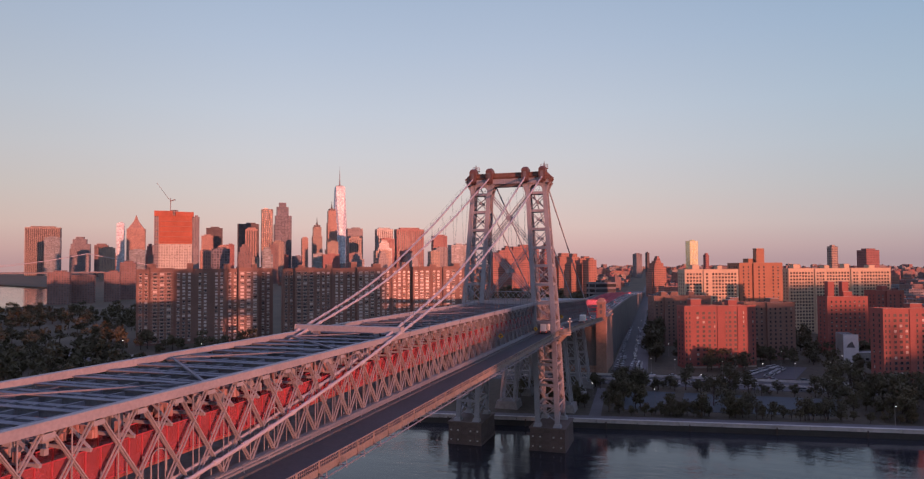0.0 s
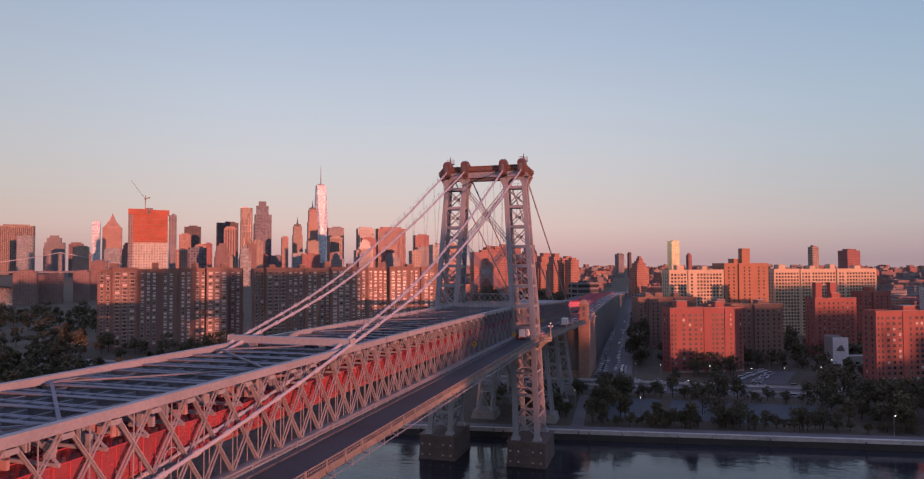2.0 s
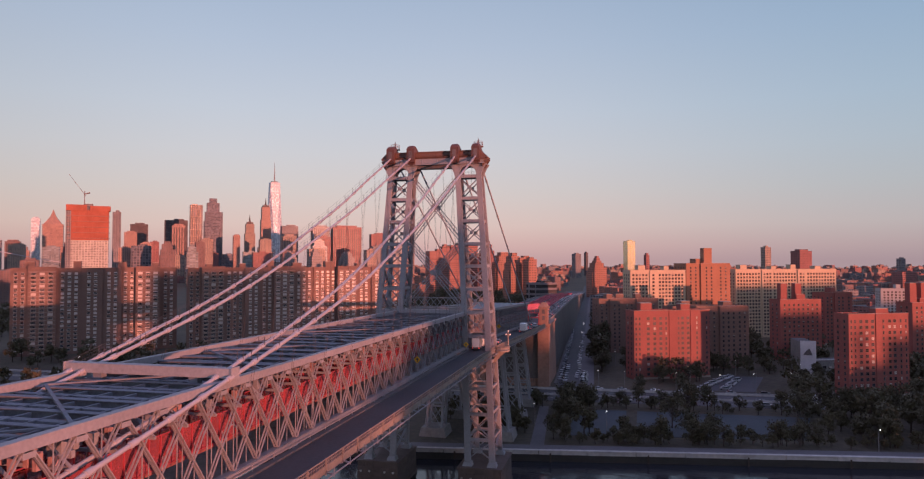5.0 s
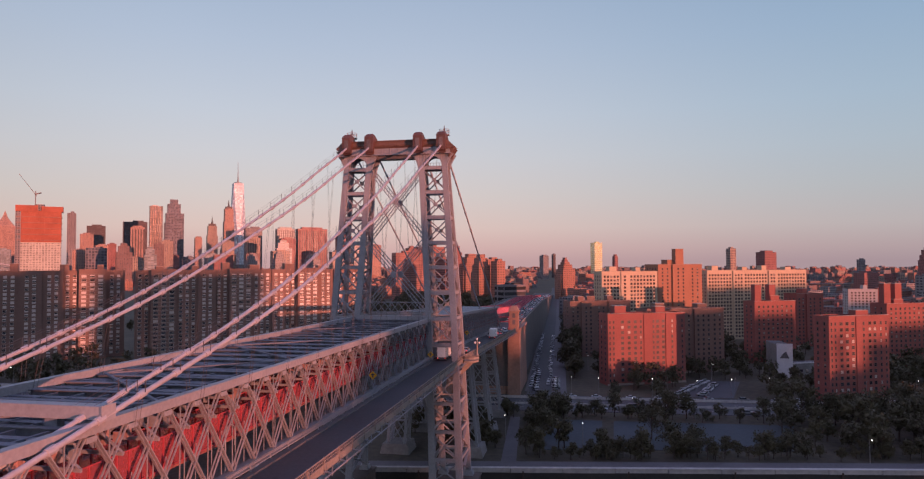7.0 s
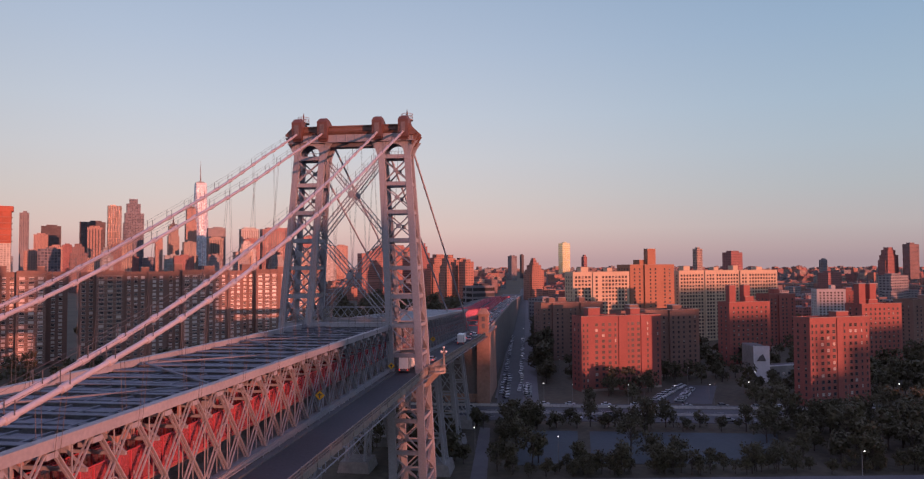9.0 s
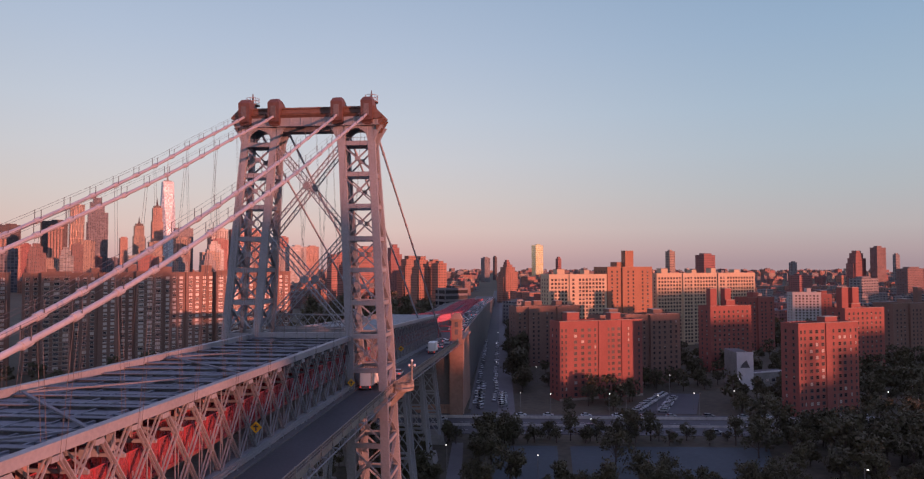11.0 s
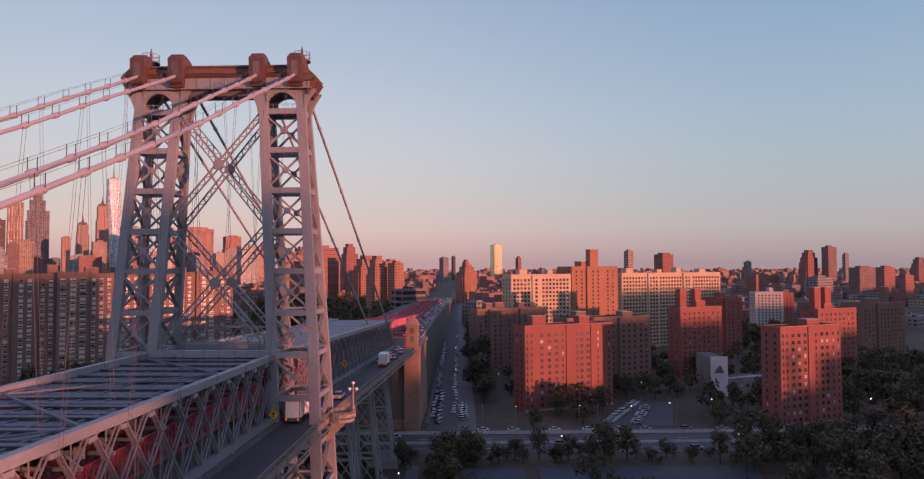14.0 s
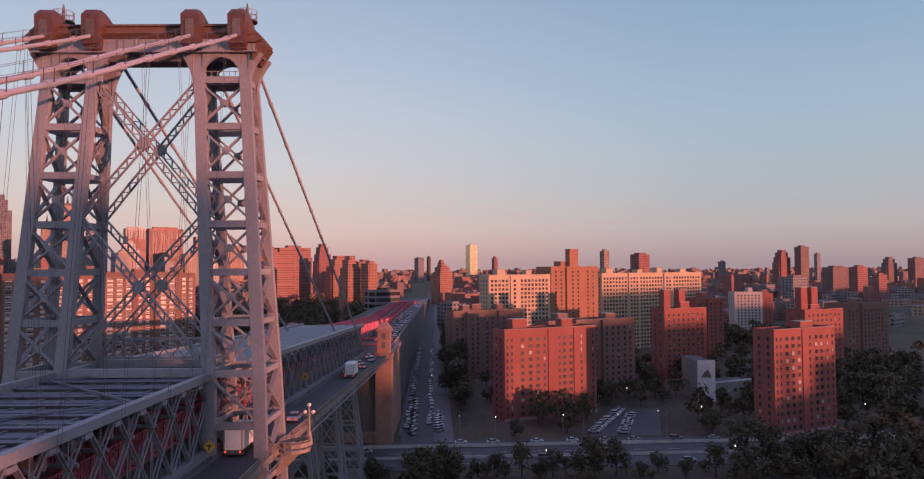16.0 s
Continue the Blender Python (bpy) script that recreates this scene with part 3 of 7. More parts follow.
# braces between the two legs: pairs of laced members crossing twice
for z0, z1 in ((53.5, 73.6), (74.2, 93.0)):
    for fb in (-1, 1):
        def inner(z, sd):
            return Vector((TX + sd * (leg_mid(z) - leg_half(z) + 0.4), TY + fb * (leg_deep(z) - CW * 0.5), z))
        for a in (-1, 1):
            s = Solid()
            p, q = inner(z0, a), inner(z1, -a)
            d = (q - p).normalized()
            nrm = d.cross(Vector((0, 1, 0))).normalized()
            for o in (-0.42, 0.42):
                s.beam(p + nrm * o, q + nrm * o, 0.4, 0.17, up=nrm)
            steps = int((q - p).length / 0.9)
            for i in range(steps):
                o = 0.42 if i % 2 else -0.42
                s.beam(p + (q - p) * (i / steps) + nrm * o, p + (q - p) * ((i + 1) / steps) - nrm * o, 0.3, 0.10, up=nrm)
            part("cross_brace", s, STEEL, tower)
        hub = (inner(z0, 1) + inner(z1, -1) + inner(z0, -1) + inner(z1, 1)) / 4
        hub.z = z0 + (z1 - z0) * (inner(z0, 1).x - TX) / (inner(z0, 1).x + inner(z1, 1).x - 2 * TX)
        part("hub_plate", Solid().hull([hub + Vector((0.85 * math.cos(t * math.pi / 4), -0.3, 0.85 * math.sin(t * math.pi / 4))) for t in range(8)], [hub + Vector((0.85 * math.cos(t * math.pi / 4), 0.3, 0.85 * math.sin(t * math.pi / 4))) for t in range(8)]), STEEL, tower)
for fb in (-1, 1):
    y = TY + fb * 4.6
    part("deck_strut", Solid().beam((TX - 9.5, y, 52.6), (TX + 9.5, y, 52.6), 0.9, 1.1), STEEL, tower)
    for sd in (-1, 1):                                     # curved brackets below the deck
        curve = [(3.5 + 7.4 * (t / 10) ** 0.6, 38.5 - 19 * (t / 10) ** 1.6) for t in range(11)]
        ring = [(TX + sd * (x + 0.35), z + 0.25) for x, z in curve] + [(TX + sd * (x - 0.35), z - 0.25) for x, z in reversed(curve)]
        part("arch_bracket", Solid().hull([(x, y - 0.3, z) for x, z in ring], [(x, y + 0.3, z) for x, z in ring]), STEEL, tower)
        for t in (1, 4, 7):
            part("bracket_strut", Solid().beam((TX + sd * curve[t][0], y, curve[t][1]), (TX + sd * 10.8, y, curve[t][1]), 0.35, 0.35), STEEL, tower)
    part("deck_strut", Solid().beam((TX - 12, y, 38.6), (TX + 12, y, 38.6), 0.8, 1.3), STEEL, tower)

portal_back = Solid()
for z in (53.4, 56.2):
    portal_back.beam((TX - 9.3, TY + 4.6, z), (TX + 9.3, TY + 4.6, z), 0.3, 0.35)
for i in range(9):
    xa, xb = TX - 9.0 + 2.0 * i, TX - 7.0 + 2.0 * i
    portal_back.beam((xa, TY + 4.6, 53.5), (xb, TY + 4.6, 56.1), 0.16, 0.2, up=(0, 1, 0)).beam((xa, TY + 4.6, 56.1), (xb, TY + 4.6, 53.5), 0.16, 0.2, up=(0, 1, 0))
part("portal_lattice", portal_back, STEEL, tower)

# the cap: an arch over each leg, consoles, girder, cornice, saddle housings
for side in (-1, 1):
    cx = TX + side * leg_mid(96)
    for fb in (-1, 1):
        s = Solid()
        r = leg_half(96) - CW + 0.2
        y0, y1 = TY + fb * 2.5, TY + fb * 1.9
        lo = [(cx - r * math.cos(math.pi * t / 16), y0, 94.0 + r * math.sin(math.pi * t / 16)) for t in range(17)] + [(cx + r, y0, 97.2), (cx - r, y0, 97.2)]
        s.hull(lo, [(x, y1, z) for x, _, z in lo])
        part("arch_plate", s, STEEL, tower)
        for sd in (-1, 1):                                # flared consoles at the column heads
            s = Solid()
            x = cx + sd * (leg_half(96) - 0.1)
            ya, yb = TY + fb * 1.5, TY + fb * 2.5
            prof = [(x, 97.18)] + [(x + sd * (1.9 * (t / 10) ** 2.2 + 0.02), 91.9 + 0.528 * t) for t in range(11)]
            prof = [(x, 91.9)] + prof[1:] + [(x, 97.18)]
            s.hull([(px, ya, pz) for px, pz in prof], [(px, yb, pz) for px, pz in prof])
            part("console", s, STEEL, tower)
part("cap_girder", Solid().box(TX - 15.6, CY - 2.4, 97.3, TX + 15.6, CY + 2.4, 99.0), STEEL, tower, "sunlit riveted cap girder")
part("girder_flange", Solid().box(TX - 15.9, CY - 2.7, 97.1, TX + 15.9, CY + 2.7, 97.3), STEEL, tower)
for i in range(14):
    for fb in (-1, 1):
        y0, y1 = sorted((CY + fb * 2.4, CY + fb * 2.52))
        part("rivet_band", Solid().box(TX - 15.4 + 2.36 * i, y0, 97.35, TX - 15.2 + 2.36 * i, y1, 98.95), STEEL, tower)
part("cornice", Solid().hull([(TX + a * 15.6, CY + b * 2.4, 99.0) for a, b in QUAD], [(TX + a * 16.4, CY + b * 3.0, 99.5) for a, b in QUAD]), CAPPAINT, tower)
part("attic", Solid().box(TX - 14.4, CY - 1.7, 99.5, TX + 14.4, CY + 1.7, 101.0), CAPPAINT, tower)
part("attic_moulding", Solid().box(TX - 14.45, CY - 1.9, 100.0, TX + 14.45, CY + 1.9, 100.25), CAPPAINT, tower)
part("attic_coping", Solid().box(TX - 14.5, CY - 2.0, 101.0, TX + 14.5, CY + 2.0, 101.3), CAPPAINT, tower)
for sd in (-1, 1):
    prof = [(13.8, 102.0), (16.7, 99.2), (16.5, 98.8), (15.7, 98.4), (13.8, 98.4)]
    part("end_gable", Solid().hull([(TX + sd * x, CY - 2.9, z) for x, z in prof], [(TX + sd * x, CY + 2.7, z) for x, z in prof]), CAPPAINT, tower)
    for j in range(3):
        part("end_bracket", Solid().hull([(TX + sd * 15.2, CY - 2.3 + 2.0 * j, 96.2), (TX + sd * 15.2, CY - 1.7 + 2.0 * j, 96.2), (TX + sd * 15.4, CY - 1.7 + 2.0 * j, 96.2), (TX + sd * 15.4, CY - 2.3 + 2.0 * j, 96.2)],
                                         [(TX + sd * 15.2, CY - 2.3 + 2.0 * j, 98.6), (TX + sd * 15.2, CY - 1.7 + 2.0 * j, 98.6), (TX + sd * 16.9, CY - 1.7 + 2.0 * j, 98.6), (TX + sd * 16.9, CY - 2.3 + 2.0 * j, 98.6)]), CAPPAINT, tower)
# dark base stands in for the shaded underside of the cap
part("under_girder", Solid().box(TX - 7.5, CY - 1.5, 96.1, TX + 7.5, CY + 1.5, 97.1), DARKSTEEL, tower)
CABLES = (-13.4, -6.9, 6.9, 13.4)
for cx in CABLES:
    prof = [(-0.5, 97.4), (-0.9, 102.2), (-0.2, 102.9), (0.9, 102.85), (2.0, 102.5), (3.1, 102.0), (4.0, 101.3), (4.8, 100.4), (5.3, 99.3), (5.5, 97.4)]
    housing = part("saddle_housing", Solid().hull([(TX + cx - 1.15, y, z) for y, z in prof], [(TX + cx + 1.15, y, z) for y, z in prof]), SADDLE, tower, "rust-brown cable saddle housing with a rounded top")
    front = [(-1.2, -1.05, 98.0), (1.2, -1.05, 98.0), (1.2, 0.6, 98.0), (-1.2, 0.6, 98.0)]
    top = [(-1.25, -1.2, 102.1), (1.25, -1.2, 102.1), (1.25, 0.6, 102.5), (-1.25, 0.6, 102.5)]
    part("saddle_front", Solid().hull([(TX + cx + x, y, z) for x, y, z in front], [(TX + cx + x, y, z) for x, y, z in top]).hull([(TX + cx + x, y, z) for x, y, z in top], [(TX + cx + x * 0.6, y * 0.7, z + 0.75) for x, y, z in top]), SADDLE, housing)
    # no real opening: a dark plate paints the slot's shade
    part("slot_shade_plate", Solid().box(TX + cx - 0.55, -1.27, 98.9, TX + cx + 0.55, -1.0, 101.4), DARKSTEEL, housing, "dark plate painting the shaded slot where the cable enters")
    part("saddle_bracket", Solid().hull([(TX + cx - 0.5, 0.1, 97.0), (TX + cx + 0.5, 0.1, 97.0), (TX + cx + 0.5, 0.3, 97.0), (TX + cx - 0.5, 0.3, 97.0)], [(TX + cx - 1.2, -1.0, 98.1), (TX + cx + 1.2, -1.0, 98.1), (TX + cx + 1.2, 0.3, 98.1), (TX + cx - 1.2, 0.3, 98.1)]), SADDLE, housing)
for cx in (-13.4, 13.4):
    rl = Solid()
    for i in range(8):
        a = i * math.pi / 4
        rl.beam((TX + cx + 1.4 * math.cos(a), CY + 1.0 + 1.4 * math.sin(a), 102.6), (TX + cx + 1.4 * math.cos(a), CY + 1.0 + 1.4 * math.sin(a), 104.2), 0.09, 0.09)
    for z in (103.5, 104.2):
        rl.tube([(TX + cx + 1.4 * math.cos(i * math.pi / 6), CY + 1.0 + 1.4 * math.sin(i * math.pi / 6), z) for i in range(13)], 0.06, 5)
    rail_top = part("beacon_railing", rl, STEEL, tower)
    tagged(rail_top, kind="stuff")
    part("beacon_floor", Solid().tube([(TX + cx, CY + 1.0, 102.6), (TX + cx, CY + 1.0, 102.8)], 1.5, 12), CAPPAINT, tower)
    part("beacon", Solid().tube([(TX + cx, CY + 1.0, 102.8), (TX + cx, CY + 1.0, 104.6), (TX + cx, CY + 1.0, 105.4)], [0.25, 0.2, 0.05], 6), DARKSTEEL, tower)
for side in (-1, 1):
    gallery = Solid()
    cx = TX + side * leg_mid(93)
    gallery.box(cx - 2.6, TY - 2.0, 93.6, cx + 2.6, TY + 2.0, 93.75)
    for i in range(7):
        gallery.beam((cx - 2.5 + 0.83 * i, TY - 1.9, 93.6), (cx - 2.5 + 0.83 * i, TY - 1.9, 94.7), 0.07, 0.07)
    gallery.beam((cx - 2.5, TY - 1.9, 94.7), (cx + 2.5, TY - 1.9, 94.7), 0.07, 0.07)
    tagged(part("service_gallery", gallery, STEEL, tower), kind="stuff")

# lookout balcony with a lamp at deck level
PY = 3.2                  # the piers' middle
for side in (-1, 1):
    bx = TX + side * 20.4
    bal = thing("lookout_balcony", (bx, PY + 1, deck(0) - 3), "small railed steel lookout balcony with a globe lamp", "balcony", "lookouts")
    ring = [(bx + 2.2 * math.cos(t * math.pi / 6), PY + 1.5 + 2.2 * math.sin(t * math.pi / 6)) for t in range(12)]
    part("balcony_floor", Solid().hull([(x, y, deck(0) - 0.9) for x, y in ring], [(x, y, deck(0) - 0.4) for x, y in ring]), RAILPAINT, bal)
    for p, q in zip(ring, ring[1:] + ring[:1]):
        part("balcony_panel", Solid().beam((*p, deck(0) + 0.75), (*q, deck(0) + 0.75), 0.08, 0.1).beam((*p, deck(0) + 0.2), (*q, deck(0) + 0.2), 0.08, 0.6).beam((*p, deck(0) - 0.4), (*p, deck(0) + 0.9), 0.12, 0.12), RAILPAINT, bal)
    part("balcony_bracket", Solid().hull([(bx - side * 2.6 + a * 0.4, PY + 1.5 + b * 0.8, deck(0) - 4.2) for a, b in QUAD], [(bx + a * 1.1, PY + 1.5 + b * 1.1, deck(0) - 0.9) for a, b in QUAD]), RAILPAINT, bal)
    lx, ly = bx + side * 1.2, PY + 5.0
    post = part("lamp_post", Solid().tube([(lx, ly, deck(0) - 1.0), (lx, ly, deck(0) + 0.6), (lx, ly, deck(0) + 0.9), (lx, ly, deck(0) + 4.6)], [0.55, 0.4, 0.22, 0.14], 10).beam((lx - 0.6, ly, deck(0) + 3.4), (lx + 0.6, ly, deck(0) + 3.4), 0.1, 0.1), RAILPAINT, bal)
    for ox, oz in ((0, 4.9), (-0.6, 3.85), (0.6, 3.85)):
        part("globe", Solid().tube([(lx + ox, ly, deck(0) + oz + 0.28 * math.sin((j / 4 - 1) * math.pi / 2)) for j in range(9)], [0.02 + 0.28 * math.cos((j / 4 - 1) * math.pi / 2) for j in range(9)], 10), WHITEPAINT, bal, "white glass lamp globe")

# tower piers in the river
for side in (-1, 1):
    cx = TX + side * 15.5
    pier = thing("bridge_pier", (cx, PY, 0), "dark wet granite bridge pier standing in the river", "pier", "tower piers")
    part("plinth", Solid().hull([(cx + a * 6.7, PY + b * 9.6, -4) for a, b in QUAD], [(cx + a * 6.6, PY + b * 9.5, 1.0) for a, b in QUAD]), PIERSTONE, pier)
    z = 1.0
    for r in range(5):
        hz, inset = 1.36, 0.03 * r
        for (ax, ay, bx, by) in ((-1, -1, 1, -1), (1, -1, 1, 1)):
            hx, hy = 6.4 - inset, 9.3 - inset
            p, q = Vector((cx + ax * hx, PY + ay * hy)), Vector((cx + bx * hx, PY + by * hy))
            d = (q - p).normalized()
            nb = int((q - p).length / 2.4)
            step = (q - p).length / nb
            for j in range(nb):
                o = p + d * (j * step + 0.03)
                part("stone_block", Solid().block(o, d, step - 0.06, 0.9 + 0.12 * ((j + r) % 2), z + 0.03, z + hz - 0.03), PIERSTONE, pier)
        z += hz
    part("core", Solid().box(cx - 6.35, PY - 8.4, 1, cx + 5.8, PY + 9.0, 7.7), PIERSTONE, pier)
    part("capstone", Solid().box(cx - 6.6, PY - 9.3, 7.8, cx + 6.6, PY + 9.3, 8.25), PIERSTONE, pier)
    for x in (-5.2, -2.5, 2.3, 5.0):
        part("fender_plate", Solid().box(cx + x - 0.28, PY - 9.6, 4.9, cx + x + 0.28, PY - 9.15, 5.4), SHOTCRETE, pier, "small pale plate on the pier")
        part("fender_plate", Solid().box(cx + x - 0.28, PY - 9.7, 1.5, cx + x + 0.28, PY - 9.3, 1.9), SHOTCRETE, pier)

# stiffening trusses
for side in (-1, 1):
    x, up = (TX + 10.0, 0.0) if side > 0 else (TX - 11.0, 0.25)
    truss = thing("stiffening_truss", (x, 0, deck(0)), "long grey double-lattice steel stiffening truss of the bridge", "truss", "trusses")
    for i in range(len(NODES) - 1):
        y0, y1 = NODES[i], NODES[i + 1]
        ym = (y0 + y1) / 2
        if y1 > 146:
            continue
        part("top_chord", Solid().beam((x, y0, chord(y0) + 0.62 + up), (x, y1, chord(y1) + 0.62 + up), 0.95, 0.95), STEEL, truss)
        part("bottom_chord", Solid().beam((x, y0, deck(y0) + 0.7), (x, y1, deck(y1) + 0.7), 0.9, 0.9), STEEL, truss)
        for a in (-1, 1):
            ja = i + 2 * a
            if not 0 <= ja < len(NODES):
                continue
            yb = y0 + a * PANEL * 1.5
            s = Solid()
            for o in (-0.2, 0.2):
                s.beam((x + o, y0 + a * 0.45, chord(y0) + 0.1), (x + o, yb, deck(yb) + 0.9), 0.1, 0.26 if a > 0 else 0.17, up=(1, 0, 0))
            part("diagonal", s, STEEL, truss)
        if side < 0:
            continue
        part("gusset", Solid().box(x - 0.38, y0 - 0.62, chord(y0) - 0.5, x + 0.38, y0 + 0.62, chord(y0)), STEEL, truss)
        part("hanger_post", Solid().beam((x, ym, deck(ym) + 0.5), (x, ym, chord(ym)), 0.09, 0.09).beam((x - 0.5, y0 + PANEL * 0.2, deck(y0) + 0.2), (x - 0.5, y0 + PANEL * 0.2, deck(y0) + 6.2), 0.08, 0.08).beam((x - 0.5, y0 + PANEL * 0.8, deck(y1) + 0.2), (x - 0.5, y0 + PANEL * 0.8, deck(y1) + 6.2), 0.08, 0.08), STEEL, truss)

brace_rnd = random.Random(41)
bracing = thing("top_bracing", (TX, 0, chord(0)), "dark blue-grey steel cross beams between the trusses", "bracing")
for i, y in enumerate(NODES[:-2]):
    if y > 140:
        continue
    z = chord(y) + 0.1
    s = Solid()
    s.box(TX - 10.5, y - 0.45, z + 0.42, TX + 9.5, y + 0.45, z + 0.5).box(TX - 10.5, y - 0.45, z - 0.6, TX + 9.5, y + 0.45, z - 0.52).box(TX - 10.5, y - 0.06, z - 0.52, TX + 9.5, y + 0.06, z + 0.42)
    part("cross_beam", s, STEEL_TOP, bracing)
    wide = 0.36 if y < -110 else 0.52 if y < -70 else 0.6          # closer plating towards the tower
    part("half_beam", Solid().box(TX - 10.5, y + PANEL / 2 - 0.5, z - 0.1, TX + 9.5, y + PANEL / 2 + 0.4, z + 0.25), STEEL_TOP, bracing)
    z2 = chord(y + PANEL) + 0.1
    # unidentified clutter below the beams, added as small grey and pinkish blocks
    stubs = Solid()
    for j in range(30 if y < -112 else 10):
        sx, sy, sh = 16.4 * brace_rnd.random() - 8.2, y + PANEL * brace_rnd.random(), -0.7 - 1.3 * brace_rnd.random()
        stubs.box(TX + sx - 0.1 - 0.5 * brace_rnd.random(), sy - 0.12, z - 2.6, TX + sx + 0.1 + 0.3 * brace_rnd.random(), sy + 0.12 + 0.5 * brace_rnd.random(), z + sh)
    tagged(part("bracing_clutter", stubs, [STEEL, CLUTTERPINK][i % 2], bracing), kind="stuff")
    for sx in (-6.6, -3.2, 0.0, 3.2, 6.6):
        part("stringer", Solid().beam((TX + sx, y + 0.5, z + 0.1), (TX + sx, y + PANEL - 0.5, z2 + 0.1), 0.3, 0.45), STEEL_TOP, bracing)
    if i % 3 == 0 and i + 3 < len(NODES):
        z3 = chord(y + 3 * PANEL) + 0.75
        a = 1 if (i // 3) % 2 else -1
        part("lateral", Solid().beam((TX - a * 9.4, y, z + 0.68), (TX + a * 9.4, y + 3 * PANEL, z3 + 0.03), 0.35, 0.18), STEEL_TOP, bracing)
    sway = Solid()
    for j in range(6):
        xa, xb = TX - 9.4 + 18.8 * j / 6, TX - 9.4 + 18.8 * (j + 1) / 6
        za, zb_ = (z - 0.6, z - 3.0) if j % 2 else (z - 3.0, z - 0.6)
        sway.beam((xa, y, za), (xb, y, zb_), 0.12, 0.3, up=(0, 1, 0))
    sway.beam((TX - 9.4, y, z - 3.0), (TX + 9.4, y, z - 3.0), 0.25, 0.35)
    part("sway_frame", sway, STEEL, bracing)
    if y > -112:
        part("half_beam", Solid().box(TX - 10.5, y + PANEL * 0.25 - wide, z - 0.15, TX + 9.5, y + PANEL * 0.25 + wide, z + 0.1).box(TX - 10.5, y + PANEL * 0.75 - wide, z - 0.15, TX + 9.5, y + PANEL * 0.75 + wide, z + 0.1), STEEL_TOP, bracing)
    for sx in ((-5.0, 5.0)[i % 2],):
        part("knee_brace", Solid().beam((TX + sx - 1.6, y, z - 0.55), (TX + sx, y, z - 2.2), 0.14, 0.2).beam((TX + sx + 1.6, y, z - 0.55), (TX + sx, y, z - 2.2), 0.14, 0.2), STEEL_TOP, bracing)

cover = thing("deck_cover", (TX, 75, chord(75)), "blue-grey sheet cover over the side span's bracing", "cover")
for i in range(24):
    y0, y1 = 14 + PANEL * i, 14 + PANEL * (i + 1)
    part("cover_sheet", Solid().hull([(TX - 10.2, y0, chord(y0) + 0.75), (TX + 9.2, y0, chord(y0) + 0.75), (TX + 9.2, y1 - 0.05, chord(y1) + 0.75), (TX - 10.2, y1 - 0.05, chord(y1) + 0.75)],
                                     [(TX - 10.2, y0, chord(y0) + 0.85), (TX + 9.2, y0, chord(y0) + 0.85), (TX + 9.2, y1 - 0.05, chord(y1) + 0.85), (TX - 10.2, y1 - 0.05, chord(y1) + 0.85)]), COVER, cover)
portal = thing("portal_beam", (TX, -125, chord(-124)), "pale painted box beam across the trusses where the cables dip in", "beam")
zb = chord(-124) + 1.35
part("box_beam", Solid().box(TX - 11.9, -125.7, zb, TX + 11.2, -124.4, zb + 1.15), STEEL, portal)
for x in (-7.4, 6.0):
    part("stub_post", Solid().box(TX + x - 0.6, -125.5, zb - 1.6, TX + x + 0.6, -124.6, zb), STEEL_TOP, portal)
part("end_plate", Solid().box(TX - 12.05, -125.9, zb - 0.1, TX - 11.9, -124.2, zb + 1.25).box(TX + 11.2, -125.9, zb - 0.1, TX + 11.35, -124.2, zb + 1.25), STEEL, portal)

# the central walkways and tracks between the trusses
tracks = Solid()
walk_floor = Solid()
for i in range(len(NODES) - 1):
    y0, y1 = NODES[i], NODES[i + 1]
    if y1 > 148:
        break
    tracks.hull([(TX - 9.2, y0, deck(y0) - 0.4), (TX + 9.2, y0, deck(y0) - 0.4), (TX + 9.2, y1, deck(y1) - 0.4), (TX - 9.2, y1, deck(y1) - 0.4)],
                [(TX - 9.2, y0, deck(y0)), (TX + 9.2, y0, deck(y0)), (TX + 9.2, y1, deck(y1)), (TX - 9.2, y1, deck(y1))])
    for sd in (-1, 1):
        a, b = TX + sd * 4.6, TX + sd * 8.5
        a, b = min(a, b), max(a, b)
        z0, z1 = chord(y0) - 6.6, chord(y1) - 6.6
        walk_floor.hull([(a, y0, z0 - 0.3), (b, y0, z0 - 0.3), (b, y1, z1 - 0.3), (a, y1, z1 - 0.3)], [(a, y0, z0), (b, y0, z0), (b, y1, z1), (a, y1, z1)])
single("floor_tracks", tracks, TRACKBED, "dark train track floor between the trusses", "track", "structure")
single("floor_walkway", walk_floor, surface("walkway_coating", (0.28, 0.09, 0.085), 0.8, 0, 0.3, 0.2, 1.5, 0.1), "reddish coated footpath floor inside the bridge", "footpath", "structure")
